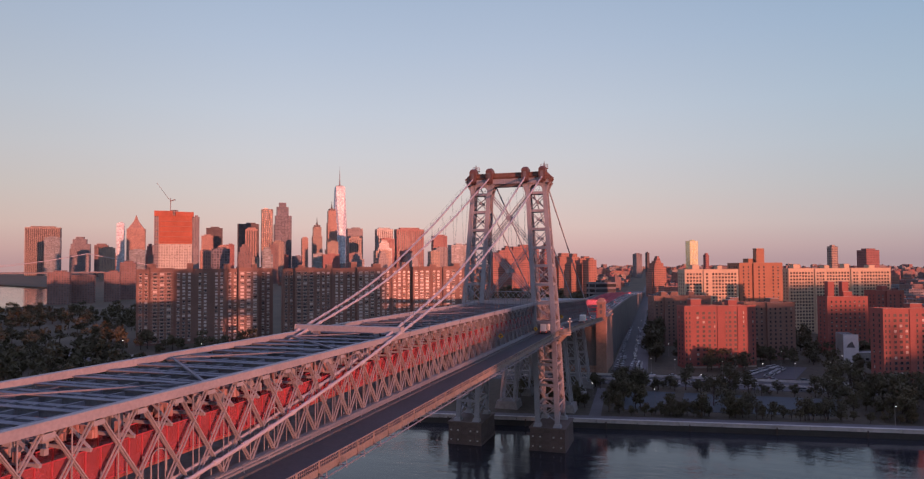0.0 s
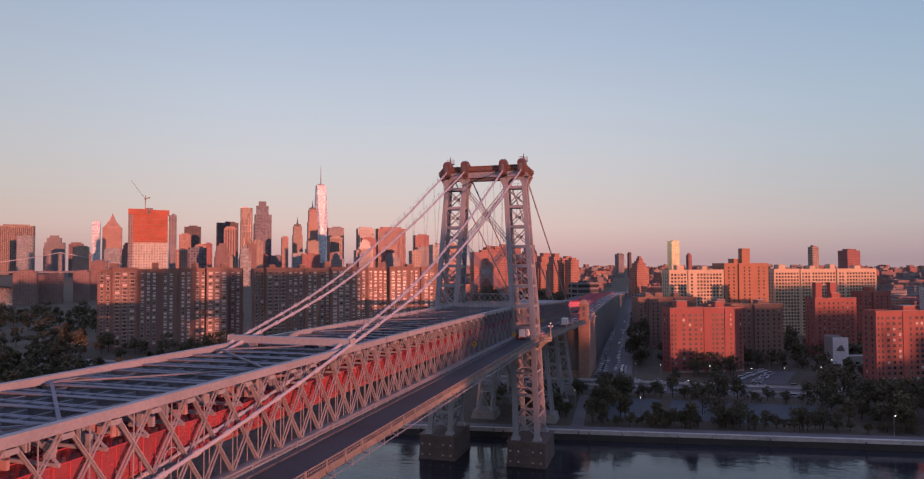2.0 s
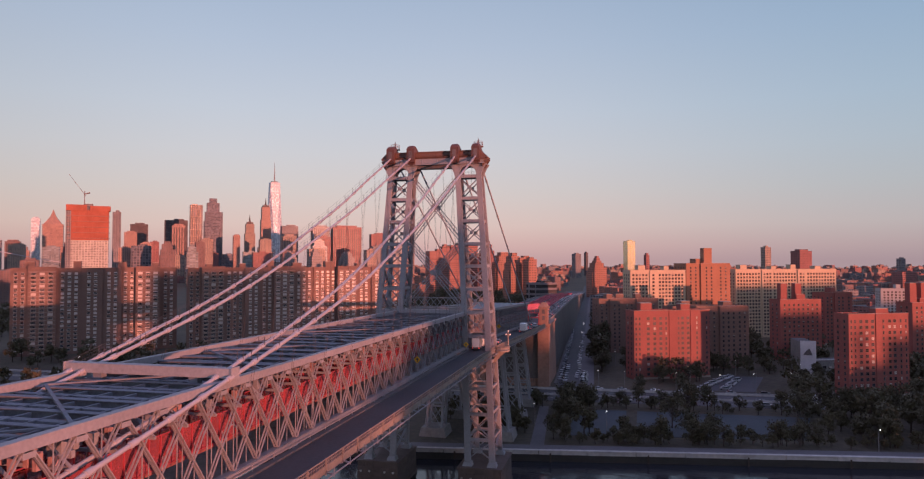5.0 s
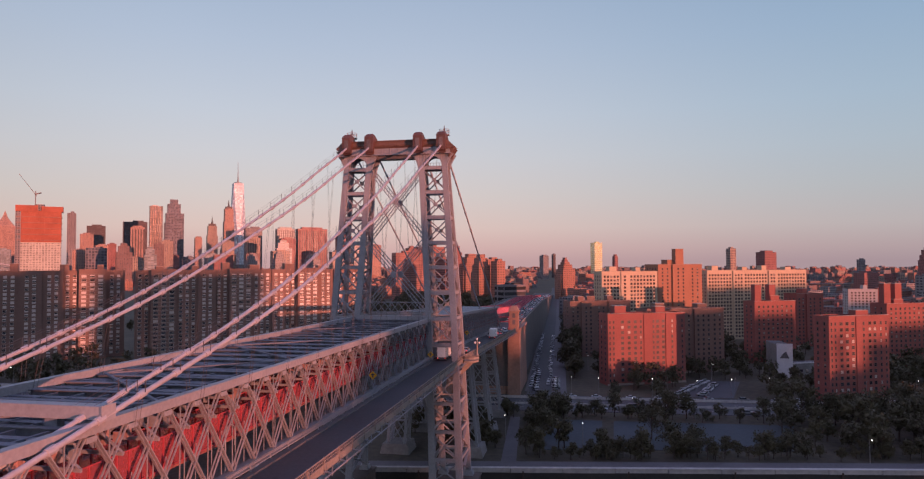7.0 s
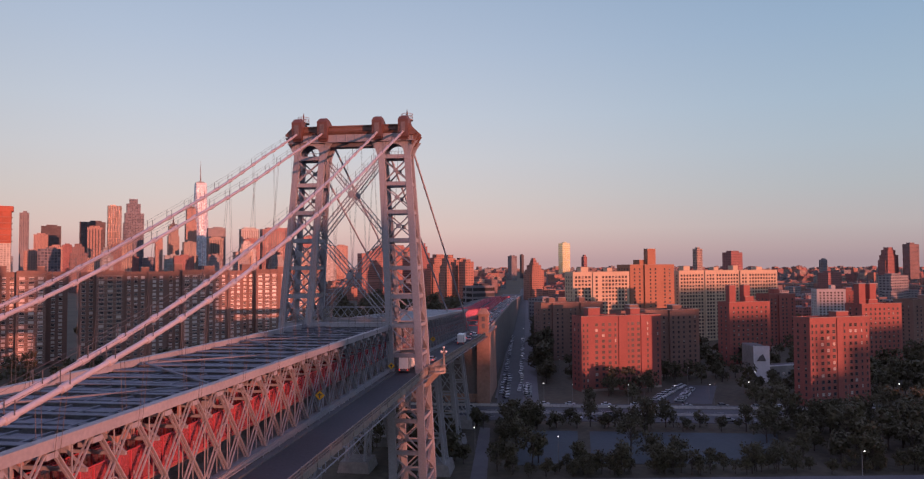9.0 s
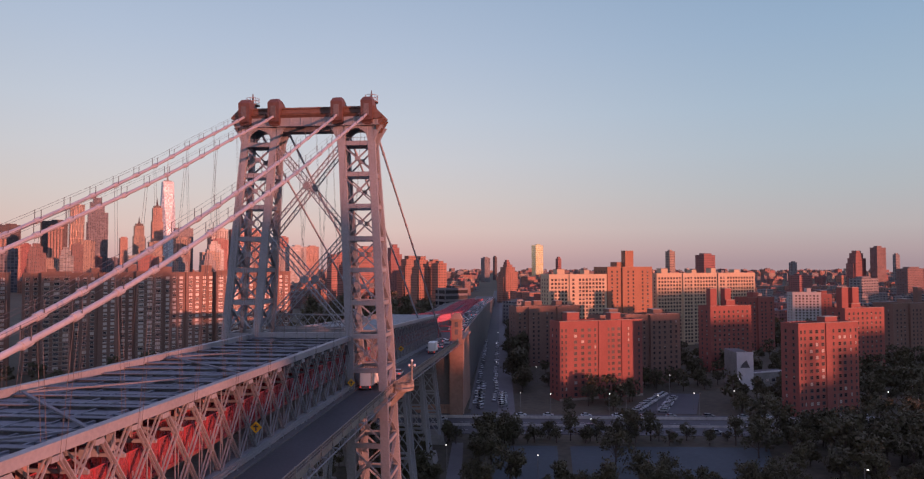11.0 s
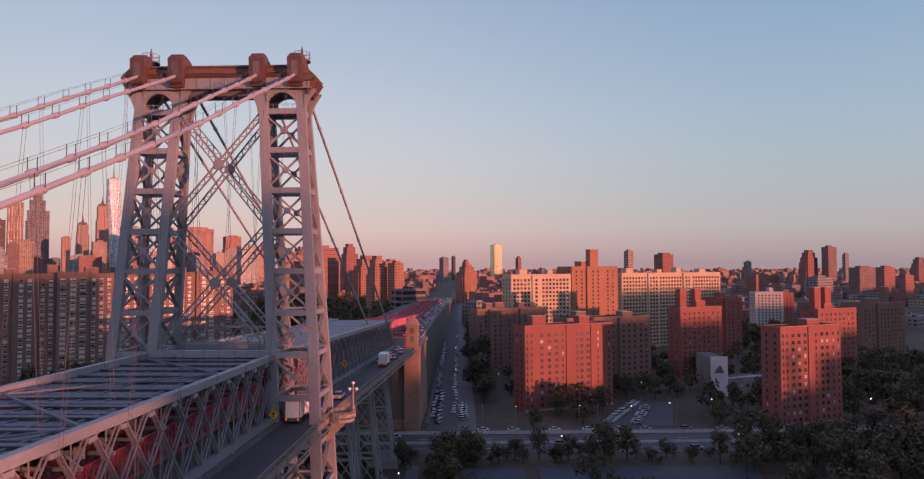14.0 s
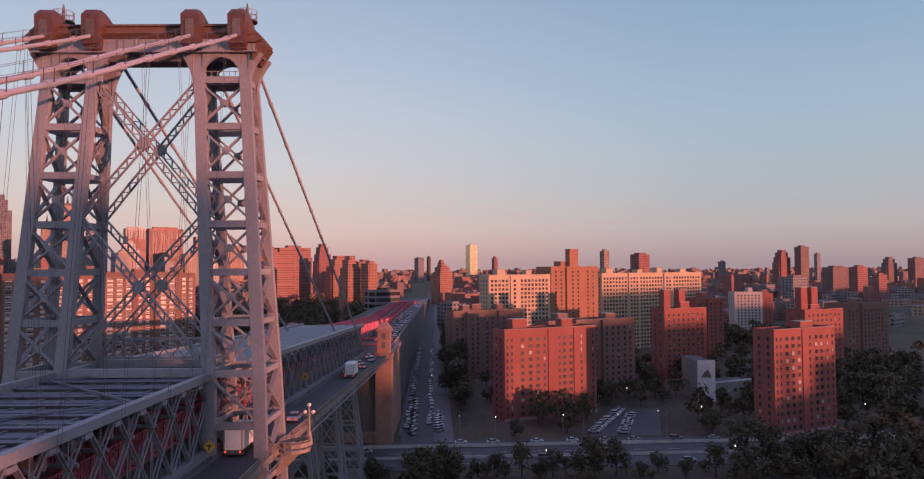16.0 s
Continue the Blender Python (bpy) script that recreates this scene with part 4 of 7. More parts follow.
for sd in (-1, 1):
    for xo, tag in ((8.6, "outer"), (4.5, "inner")):
        fence = thing("walkway_fence", (TX + sd * xo, 0, chord(0) - 6.6), "bright red steel mesh fence along the bridge footpath", "fence", "walkway fences")
        run = 1 if tag == "outer" and sd > 0 else 4
        for y0, y1 in zip(NODES[::run], NODES[run::run]):
            if y1 > 150:
                break
            x = TX + sd * xo
            z0, z1 = chord(y0) - 6.5, chord(y1) - 6.5
            part("mesh_panel", Solid().hull([(x - 0.03, y0 + 0.08, z0), (x + 0.03, y0 + 0.08, z0), (x + 0.03, y1 - 0.08, z1), (x - 0.03, y1 - 0.08, z1)],
                                            [(x - 0.03, y0 + 0.08, z0 + 3.3), (x + 0.03, y0 + 0.08, z0 + 3.3), (x + 0.03, y1 - 0.08, z1 + 3.3), (x - 0.03, y1 - 0.08, z1 + 3.3)]), REDFENCE, fence)
            bars = Solid()
            for j in range(3 * run):
                yy, zz = y0 + j * PANEL / 3, z0 + (z1 - z0) * j / 3 / run
                bars.beam((x + sd * 0.1, yy, zz), (x + sd * 0.1, yy, zz + 3.45), 0.13, 0.13)
            for h in (0.1, 3.42):
                bars.beam((x + sd * 0.1, y0, z0 + h), (x + sd * 0.1, y1, z1 + h), 0.12, 0.12)
            part("rail_frame", bars, REDBAR, fence)
arches = thing("walkway_lights", (TX + 9.1, 0, deck(0)), "row of hooped steel lamp arms along the footpath", "lamp arm")
for i in range(2, len(NODES) - 6, 4):
    y, z = NODES[i] + 2.6, deck(NODES[i])
    part("hoop", Solid().tube([(TX + 9.1, y, z), (TX + 9.1, y, z + 5.2)] + [(TX + 9.1, y + 1.1 - 1.1 * math.cos(a * math.pi / 6), z + 5.2 + 1.1 * math.sin(a * math.pi / 6)) for a in range(1, 7)] + [(TX + 9.1, y + 2.2, z + 3.6)], 0.08, 6), STEEL, arches)

# outer roadways
for sd in (-1, 1):
    road, kerb = Solid(), Solid()
    for i in range(len(NODES) - 1):
        y0, y1 = NODES[i], NODES[i + 1]
        if y1 > 150:
            break
        for s, xa, xb, up, th in ((road, 11.7, 18.2, 0.0, 0.35), (kerb, 10.7, 11.7, 0.28, 0.6)):
            a, b = sorted((TX + sd * xa, TX + sd * xb))
            s.hull([(a, y0, deck(y0) + up - th), (b, y0, deck(y0) + up - th), (b, y1, deck(y1) + up - th), (a, y1, deck(y1) + up - th)],
                   [(a, y0, deck(y0) + up), (b, y0, deck(y0) + up), (b, y1, deck(y1) + up), (a, y1, deck(y1) + up)])
    single("road_deck" if sd > 0 else "road_deck_2", road, ASPHALT, "dark asphalt outer roadway of the bridge", "road", "structure")
    single("kerb_deck" if sd > 0 else "kerb_deck_2", kerb, WALKWAY, "pale raised kerb between roadway and truss", "kerb", "structure")
    guard = thing("guard_rail", (TX + sd * 11.2, 0, deck(0)), "grey steel guard rail along the truss", "guard rail", "guard rails")
    rail = thing("bridge_railing", (TX + sd * 18.4, 0, deck(0)), "grey steel balustrade along the outer roadway", "railing", "railings")
    under = thing("deck_girder", (TX + sd * 14.5, 0, deck(0) - 1), "grey steel girders and brackets under the roadway", "girder", "deck girders")
    spans = list(zip(NODES, NODES[1:])) if sd > 0 else list(zip(NODES[::4], NODES[4::4]))
    for y0, y1 in spans:
        if y1 > 146:
            break
        x, z0, z1 = TX + sd * 18.4, deck(y0) - 0.15, deck(y1) - 0.15
        s = Solid()
        for h, w in ((1.0, 0.12), (0.55, 0.06), (0.1, 0.14)):
            s.beam((x, y0, z0 + h), (x, y1, z1 + h), w, w)
        for j in range(12):
            yy, zz = y0 + (j + 0.5) * (y1 - y0) / 12, z0 + (z1 - z0) * (j + 0.5) / 12
            s.beam((x, yy, zz + 0.1), (x, yy, zz + 0.98), 0.05, 0.05)
        part("rail_panel", s, RAILPAINT, rail)
        part("rail_post", Solid().beam((x, y0, z0 - 0.5), (x, y0, z0 + 1.1), 0.22, 0.22), RAILPAINT, rail)
        part("outrigger", Solid().beam((x, y0, z0 - 0.75), (x + sd * 1.2, y0, z0 - 0.95), 0.16, 0.2).beam((x + sd * 1.1, y0, z0 - 1.2), (x + sd * 1.1, y0, z0 + 0.2), 0.1, 0.1), STEEL, rail)
        part("pipe", Solid().beam((x + sd * 1.1, y0, z0 - 0.85), (x + sd * 1.1, y1, z1 - 0.85), 0.14, 0.14), STEEL, rail)
        part("edge_girder", Solid().beam((x - sd * 0.15, y0, z0 - 0.45), (x - sd * 0.15, y1, z1 - 0.45), 0.3, 0.9), RAILPAINT, under)
        # shade below the road is put into this girder's colour
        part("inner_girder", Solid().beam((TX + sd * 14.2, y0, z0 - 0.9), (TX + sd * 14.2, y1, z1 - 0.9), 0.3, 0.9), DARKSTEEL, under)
        part("floor_beam", Solid().hull([(TX + sd * 9.6, y0 - 0.2, z0 - 2.2), (TX + sd * 9.6, y0 + 0.2, z0 - 2.2), (TX + sd * 9.6, y0 + 0.2, z0 - 0.45), (TX + sd * 9.6, y0 - 0.2, z0 - 0.45)],
                                        [(x, y0 - 0.2, z0 - 1.1), (x, y0 + 0.2, z0 - 1.1), (x, y0 + 0.2, z0 - 0.45), (x, y0 - 0.2, z0 - 0.45)]), STEEL, under)
        gx = TX + sd * 11.0
        g = Solid()
        for h in (0.55, 0.95):
            g.beam((gx, y0, z0 + 0.28 + h), (gx, y1, z1 + 0.28 + h), 0.08, 0.14)
        g.beam((gx, y0, z0 + 0.2), (gx, y0, z0 + 1.3), 0.12, 0.12)
        part("guard_panel", g, STEEL, guard)

# main cables, bands, hangers
def cable_z(y):
    dip = -1.0 * math.exp(-((y + 90) / 26) ** 2) + 0.45 * math.exp(-((y + 21) / 13) ** 2)
    return 40.6 + 0.00099 * (y + 244) ** 2 + dip


def cable_x(cx, y):
    """The cables of a pair draw together towards the middle of the span."""
    b = min(1.0, max(0.0, -y) / 125)
    return TX + math.copysign(abs(cx) + (10.2 - abs(cx)) * 0.72 * b, cx)


for cx in CABLES:
    cab = thing("main_cable", (TX + cx, 0, 99), "thick pale wrapped suspension cable with clamp bands", "cable", "main cables")
    ys = [-262 + 4 * i for i in range(66)] + [-0.5]
    span = part("cable_main_span", Solid().tube([(cable_x(cx, y), y, cable_z(y)) for y in ys], 0.25, 12), CABLE, cab)
    stay = [(TX + cx, y, 98.6 - 0.505 * (y - 6)) for y in (6, 40, 80, 124)]
    part("cable_back_stay", Solid().tube(stay, 0.25, 12), CABLE, cab)
    for sd in (-1, 1):
        rope = Solid().tube([(cable_x(cx, y) + sd * 0.42, y, cable_z(y) + 1.25) for y in ys if y > -130], 0.018, 4)
        for i in range(23):
            y = -4.8 - PANEL * i
            rope.beam((cable_x(cx, y) + sd * 0.42, y, cable_z(y) + 0.2), (cable_x(cx, y) + sd * 0.42, y, cable_z(y) + 1.3), 0.06, 0.06)
        part("hand_rope", rope, ROPE, span, "thin hand rope on short posts")
    for i in range(44):
        y = -4.8 - PANEL * i
        z = cable_z(y)
        t = (Vector((0, 1, 0.00198 * (y + 244)))).normalized()
        c = Vector((cable_x(cx, y), y, z))
        part("cable_band", Solid().tube([c - t * 0.5, c - t * 0.45, c + t * 0.45, c + t * 0.5], [0.27, 0.36, 0.36, 0.27], 10), CABLE, cab)
        if i % 2 == 0 and z > chord(y) + 2:
            tx = TX + (10.0 if cx > 0 else -11.0) + math.copysign(0.75, cx) * (1 if abs(cx) > 10 else -1)
            for o in (-0.3, 0.3):
                part("hanger", Solid().tube([(c.x, y + o, z), (tx, y + o, chord(y) - 0.4)], 0.022, 5), ROPE, cab)
    for i in range(1, 12):
        y = 6 + 10 * i
        c = Vector((TX + cx, y, 98.6 - 0.505 * (y - 6)))
        t = Vector((0, 1, -0.505)).normalized()
        part("cable_band", Solid().tube([c - t * 0.4, c - t * 0.35, c + t * 0.35, c + t * 0.4], [0.27, 0.35, 0.35, 0.27], 10), CABLE, cab)

# steel bents that carry the side span
for y in (48, 78, 106):
    bent = thing("trestle_bent", (TX, y, 3), "grey braced steel trestle bent on stone footings", "trestle", "side span bents")
    zt = deck(y) - 1.6
    for sd in (-1, 1):
        c0, c1 = TX + sd * 12.5, TX + sd * 9.8
        for a in (-1, 1):
            for b in (-1, 1):
                part("bent_column", Solid().beam((c0 + a * 3.0, y + b * 3.0, 6), (c1 + a * 2.3, y + b * 2.2, zt), 0.8, 0.8), STEEL, bent)
        for f in range(4):
            za, zb2 = 6 + (zt - 6) * f / 4, 6 + (zt - 6) * (f + 1) / 4
            xa, xb = c0 + (c1 - c0) * f / 4, c0 + (c1 - c0) * (f + 1) / 4
            for b in (-1, 1):
                part("bent_brace", Solid().beam((xa - 2.8, y + b * 2.7, za), (xb + 2.6, y + b * 2.6, zb2), 0.22, 0.4, up=(0, 1, 0)).beam((xa + 2.8, y + b * 2.7, za), (xb - 2.6, y + b * 2.6, zb2), 0.22, 0.4, up=(0, 1, 0)), STEEL, bent)
                part("bent_strut", Solid().beam((xb - 2.6, y + b * 2.6, zb2), (xb + 2.6, y + b * 2.6, zb2), 0.4, 0.6), STEEL, bent)
            for a in (-1, 1):
                part("bent_brace", Solid().beam((xa + a * 2.8, y - 2.7, za), (xb + a * 2.6, y + 2.6, zb2), 0.22, 0.4, up=(1, 0, 0)).beam((xa + a * 2.8, y + 2.7, za), (xb + a * 2.6, y - 2.6, zb2), 0.22, 0.4, up=(1, 0, 0)), STEEL, bent)
        part("stone_footing", Solid().hull([(c0 + a * 5.2, y + b * 5.2, 2.5) for a, b in ((-1, -1), (1, -1), (1, 1), (-1, 1))], [(c0 + a * 4.4, y + b * 4.4, 6.2) for a, b in ((-1, -1), (1, -1), (1, 1), (-1, 1))]), CONCRETE, bent)

# anchorage
anchorage = thing("anchorage", (TX, 165, 3), "massive brown granite bridge anchorage with a corner turret", "anchorage")
part("main_block", Solid().hull([(TX + a * 19.2, 150 + b, 2.5) for a, b in ((-1, 0), (1, 0), (1, 42), (-1, 42))], [(TX + a * 18.4, 151 + b, 33.5) for a, b in ((-1, 0), (1, 0), (1, 40), (-1, 40))]), STONE, anchorage)
for r in range(15):
    z0 = 3.2 + 2.0 * r
    inset = 0.8 * (z0 - 2.5) / 31
    nb = 13
    step = (37.0 - 2 * inset) / nb
    for j in range(nb):
        x0 = TX - 18.5 + inset + j * step + (0.5 * step if r % 2 and j < nb - 1 else 0)
        if x0 < TX - 4:
            continue
        part("stone_block", Solid().box(x0 + 0.06, 149.86 + 0.032 * (z0 - 2.5), z0 + 0.06, min(x0 + step - 0.06, TX + 18.6 - inset), 150.9 + 0.032 * (z0 - 2.5), z0 + 1.94), STONE, anchorage)
part("cornice", Solid().box(TX - 19.2, 150.2, 33.5, TX + 19.2, 192.5, 34.6), STONE, anchorage)
for sd in (-1, 1):
    cx = TX + sd * 16.7
    t = Solid()
    t.box(cx - 2.9, 148.2, 2.5, cx + 2.9, 154.2, 34.0).box(cx - 3.3, 147.8, 34.0, cx + 3.3, 154.6, 35.4)
    part("turret_base", t, STONE, anchorage)
    t = Solid()
    t.box(cx - 2.2, 148.9, 35.4, cx + 2.2, 153.4, 43.2).box(cx - 2.7, 148.4, 43.2, cx + 2.7, 153.9, 44.0)
    part("turret_shaft", t, STONE, anchorage)
    part("turret_roof", Solid().hull([(cx + a * 2.4, 151.15 + b * 2.45, 44.0) for a, b in ((-1, -1), (1, -1), (1, 1), (-1, 1))], [(cx + a * 1.2, 151.15 + b * 1.3, 46.2) for a, b in ((-1, -1), (1, -1), (1, 1), (-1, 1))]), STONE, anchorage)
    # dark plates paint the shade of niches on the flat turret face
    for z in (37.2, 40.4):
        part("niche_shade_plate", Solid().box(cx - 0.7, 148.78, z, cx + 0.7, 148.93, z + 2.2), DARKSTEEL, anchorage)
    part("cable_hood", Solid().hull([(cx - sd * 7.5 - 3, 146.5, 31), (cx - sd * 7.5 + 3, 146.5, 31), (cx - sd * 7.5 + 3, 151, 29), (cx - sd * 7.5 - 3, 151, 29)], [(cx - sd * 7.5 - 3, 146.5, 34.4), (cx - sd * 7.5 + 3, 146.5, 34.4), (cx - sd * 7.5 + 3, 151, 34.4), (cx - sd * 7.5 - 3, 151, 34.4)]), DARKSTEEL, anchorage)


# approach viaduct beyond the anchorage, going down to the street
def ramp_z(y):
    return deck(150) - 0.011 * (y - 150) if y < 450 else max(3.6, deck(150) - 3.3 - 0.041 * (y - 450))


def ramp_x(y):
    return TX - 0.6 - 0.02 * max(0, y - 150) - 0.016 * max(0, y - 450)


rampw, rampr = Solid(), Solid()
ys = [150 + 30 * i for i in range(36)]
for y0, y1 in zip(ys, ys[1:]):
    a0, b0, a1, b1 = ramp_x(y0) - 19, ramp_x(y0) + 18.4, ramp_x(y1) - 19, ramp_x(y1) + 18.4
    rampw.hull([(a0, y0, 2.4), (b0, y0, 2.4), (b1, y1, 2.4), (a1, y1, 2.4)], [(a0, y0, ramp_z(y0) - 0.3), (b0, y0, ramp_z(y0) - 0.3), (b1, y1, ramp_z(y1) - 0.3), (a1, y1, ramp_z(y1) - 0.3)])
    rampr.hull([(a0, y0, ramp_z(y0) - 0.3), (b0, y0, ramp_z(y0) - 0.3), (b1, y1, ramp_z(y1) - 0.3), (a1, y1, ramp_z(y1) - 0.3)], [(a0, y0, ramp_z(y0)), (b0, y0, ramp_z(y0)), (b1, y1, ramp_z(y1)), (a1, y1, ramp_z(y1))])
single("wall_approach", rampw, DARKWALL, "tall grey retaining walls of the bridge approach", "retaining wall", "structure")
single("road_approach", rampr, ASPHALT, "wide asphalt approach road crowded with cars", "road", "structure")
parapet = thing("parapet", (TX + 18, 150, ramp_z(150)), "grey concrete parapet along the approach road", "parapet", kind="structure")
for y0, y1 in zip(ys, ys[1:]):
    for o in (-18.8, 18.2):
        part("parapet_length", Solid().beam((ramp_x(y0) + o, y0, ramp_z(y0) + 0.5), (ramp_x(y1) + o, y1, ramp_z(y1) + 0.5), 0.4, 1.1), CONCRETE, parapet)
for o, name in ((-7.6, "path_fence"), (-3.5, "path_fence"), (3.2, "path_fence"), (7.4, "path_fence")):
    fence = thing("walkway_fence", (ramp_x(150) + o, 150, ramp_z(150)), "red steel fence along the approach footpath, sunlight painted in as pink", "fence", "walkway fences")
    for j in range(36):
        y0, y1 = 150 + 16 * j, 166 + 16 * j
        lift = 7.0 * max(0, 1 - j / 10)
        lift1 = 7.0 * max(0, 1 - (j + 1) / 10)
        p, q = Vector((ramp_x(y0) + o, y0, ramp_z(y0) + lift)), Vector((ramp_x(y1) + o, y1, ramp_z(y1) + lift1))
        s = Solid()
        s.hull([p + Vector((-0.04, 0, 0)), p + Vector((0.04, 0, 0)), q + Vector((0.04, 0, 0)), q + Vector((-0.04, 0, 0))], [p + Vector((-0.04, 0, 2.9)), p + Vector((0.04, 0, 2.9)), q + Vector((0.04, 0, 2.9)), q + Vector((-0.04, 0, 2.9))])
        part("mesh_panel", s, LITFENCE, fence)
        s = Solid().beam(p + Vector((0.09, 0, 2.9)), q + Vector((0.09, 0, 2.9)), 0.14, 0.14).beam(p + Vector((0.09, 0, -0.2 - lift * 0.5)), p + Vector((0.09, 0, 3.0)), 0.14, 0.14)
        for h in (0.33, 0.66):
            s.beam(p + (q - p) * h + Vector((0.09, 0, 0)), p + (q - p) * h + Vector((0.09, 0, 3.0)), 0.14, 0.14)
        part("rail_frame", s, REDBAR, fence)
path_ramp = Solid()
for j in range(27):
    y0, y1 = 148 + 6 * j, 154 + 6 * j
    l0, l1 = 7.0 * max(0, 1 - j / 27), 7.0 * max(0, 1 - (j + 1) / 27)
    for a, b in ((-7.6, -3.5), (3.2, 7.4)):
        path_ramp.hull([(ramp_x(y0) + a, y0, ramp_z(y0) + l0 - 0.4), (ramp_x(y0) + b, y0, ramp_z(y0) + l0 - 0.4), (ramp_x(y1) + b, y1, ramp_z(y1) + l1 - 0.4), (ramp_x(y1) + a, y1, ramp_z(y1) + l1 - 0.4)],
                       [(ramp_x(y0) + a, y0, ramp_z(y0) + l0), (ramp_x(y0) + b, y0, ramp_z(y0) + l0), (ramp_x(y1) + b, y1, ramp_z(y1) + l1), (ramp_x(y1) + a, y1, ramp_z(y1) + l1)])
single("floor_path_ramp", path_ramp, surface("path_ramp_coating", (0.4, 0.12, 0.11), 0.8, 0, 0.25, 0.2, 1.5, 0.1), "pinkish coated footpath ramp", "footpath", "structure")
gate = thing("path_gateway", (TX + 9, 150, deck(150)), "red painted steel gateway frame over the footpath", "gateway")
for x in (3.0, 9.0, 14.5):
    part("gate_post", Solid().beam((TX + x, 147.5, deck(147) - 0.2), (TX + x, 147.5, deck(147) + 6.0), 0.4, 0.4), REDBAR, gate)
for z in (3.6, 5.8):
    part("gate_beam", Solid().beam((TX + 3, 147.5, deck(147) + z), (TX + 14.5, 147.5, deck(147) + z), 0.3, 0.35), REDBAR, gate)


# ---- houses ----
def roof_things(parent, c, u, length, depth, z, seed, mat, tall=4.0):
    rnd = random.Random(seed)
    v = Vector((-u[1], u[0]))
    for j in range(max(1, int(length / 22))):
        s = (j + 0.35 + 0.3 * rnd.random()) * length / max(1, int(length / 22))
        w = 4 + 3 * rnd.random()
        o = Vector(c) + Vector(u) * (s - w / 2) + v * (depth * 0.3)
        h = tall * (0.7 + 0.6 * rnd.random())
        head = part("bulkhead", Solid().block(o, u, w, depth * 0.45, z, z + h, 0, 1), [mat, ROOF], parent)
        part("bulkhead_coping", Solid().block(o - Vector(u) * 0.15 - v * 0.15, u, w + 0.3, depth * 0.45 + 0.3, z + h, z + h + 0.25), TRIM, head)
    for j in range(int(length / 18)):
        o = Vector(c) + Vector(u) * (rnd.random() * length) + v * (1 + rnd.random() * (depth - 2))
        part("roof_vent", Solid().tube([(o.x, o.y, z), (o.x, o.y, z + 0.9), (o.x, o.y, z + 1.1)], [0.3, 0.3, 0.42], 7), TRIM, parent)


window_meshes = {}


def window_mesh(w, h, frame):
    key = (w, h, frame.name)
    if key not in window_meshes:
        window_meshes[key] = window_solid(w, h).mesh("window", [frame, PANE])
    return window_meshes[key]


def fill_windows(parent, faces, storey, z0, z1, budget, frame, panes=PANES):
    """Rows of windows on wall faces (corner, direction, length, spacing, width, height); the first ones singly, the rest in one mesh."""
    rest, count, far = Solid(), 0, 0
    for c, u, length, gap, w, h in faces:
        u = Vector(u)
        nx, nz = max(1, int((length - 0.8) / gap)), int((z1 - z0) / storey)
        for r in range(nz):
            for j in range(nx):
                s = length / 2 + (j - (nx - 1) / 2) * gap
                p = Vector(c) + u * s
                m = turned(p.x, p.y, z0 + (r + 0.55) * storey, u)
                if count < budget:
                    piece("window", window_mesh(w, h, frame), m, parent)
                    count += 1
                else:
                    window_solid(w, h, rest, m)
                    far += 1
    if far:
        tagged(part("more_windows", rest, [frame, panes], parent), kind="stuff")


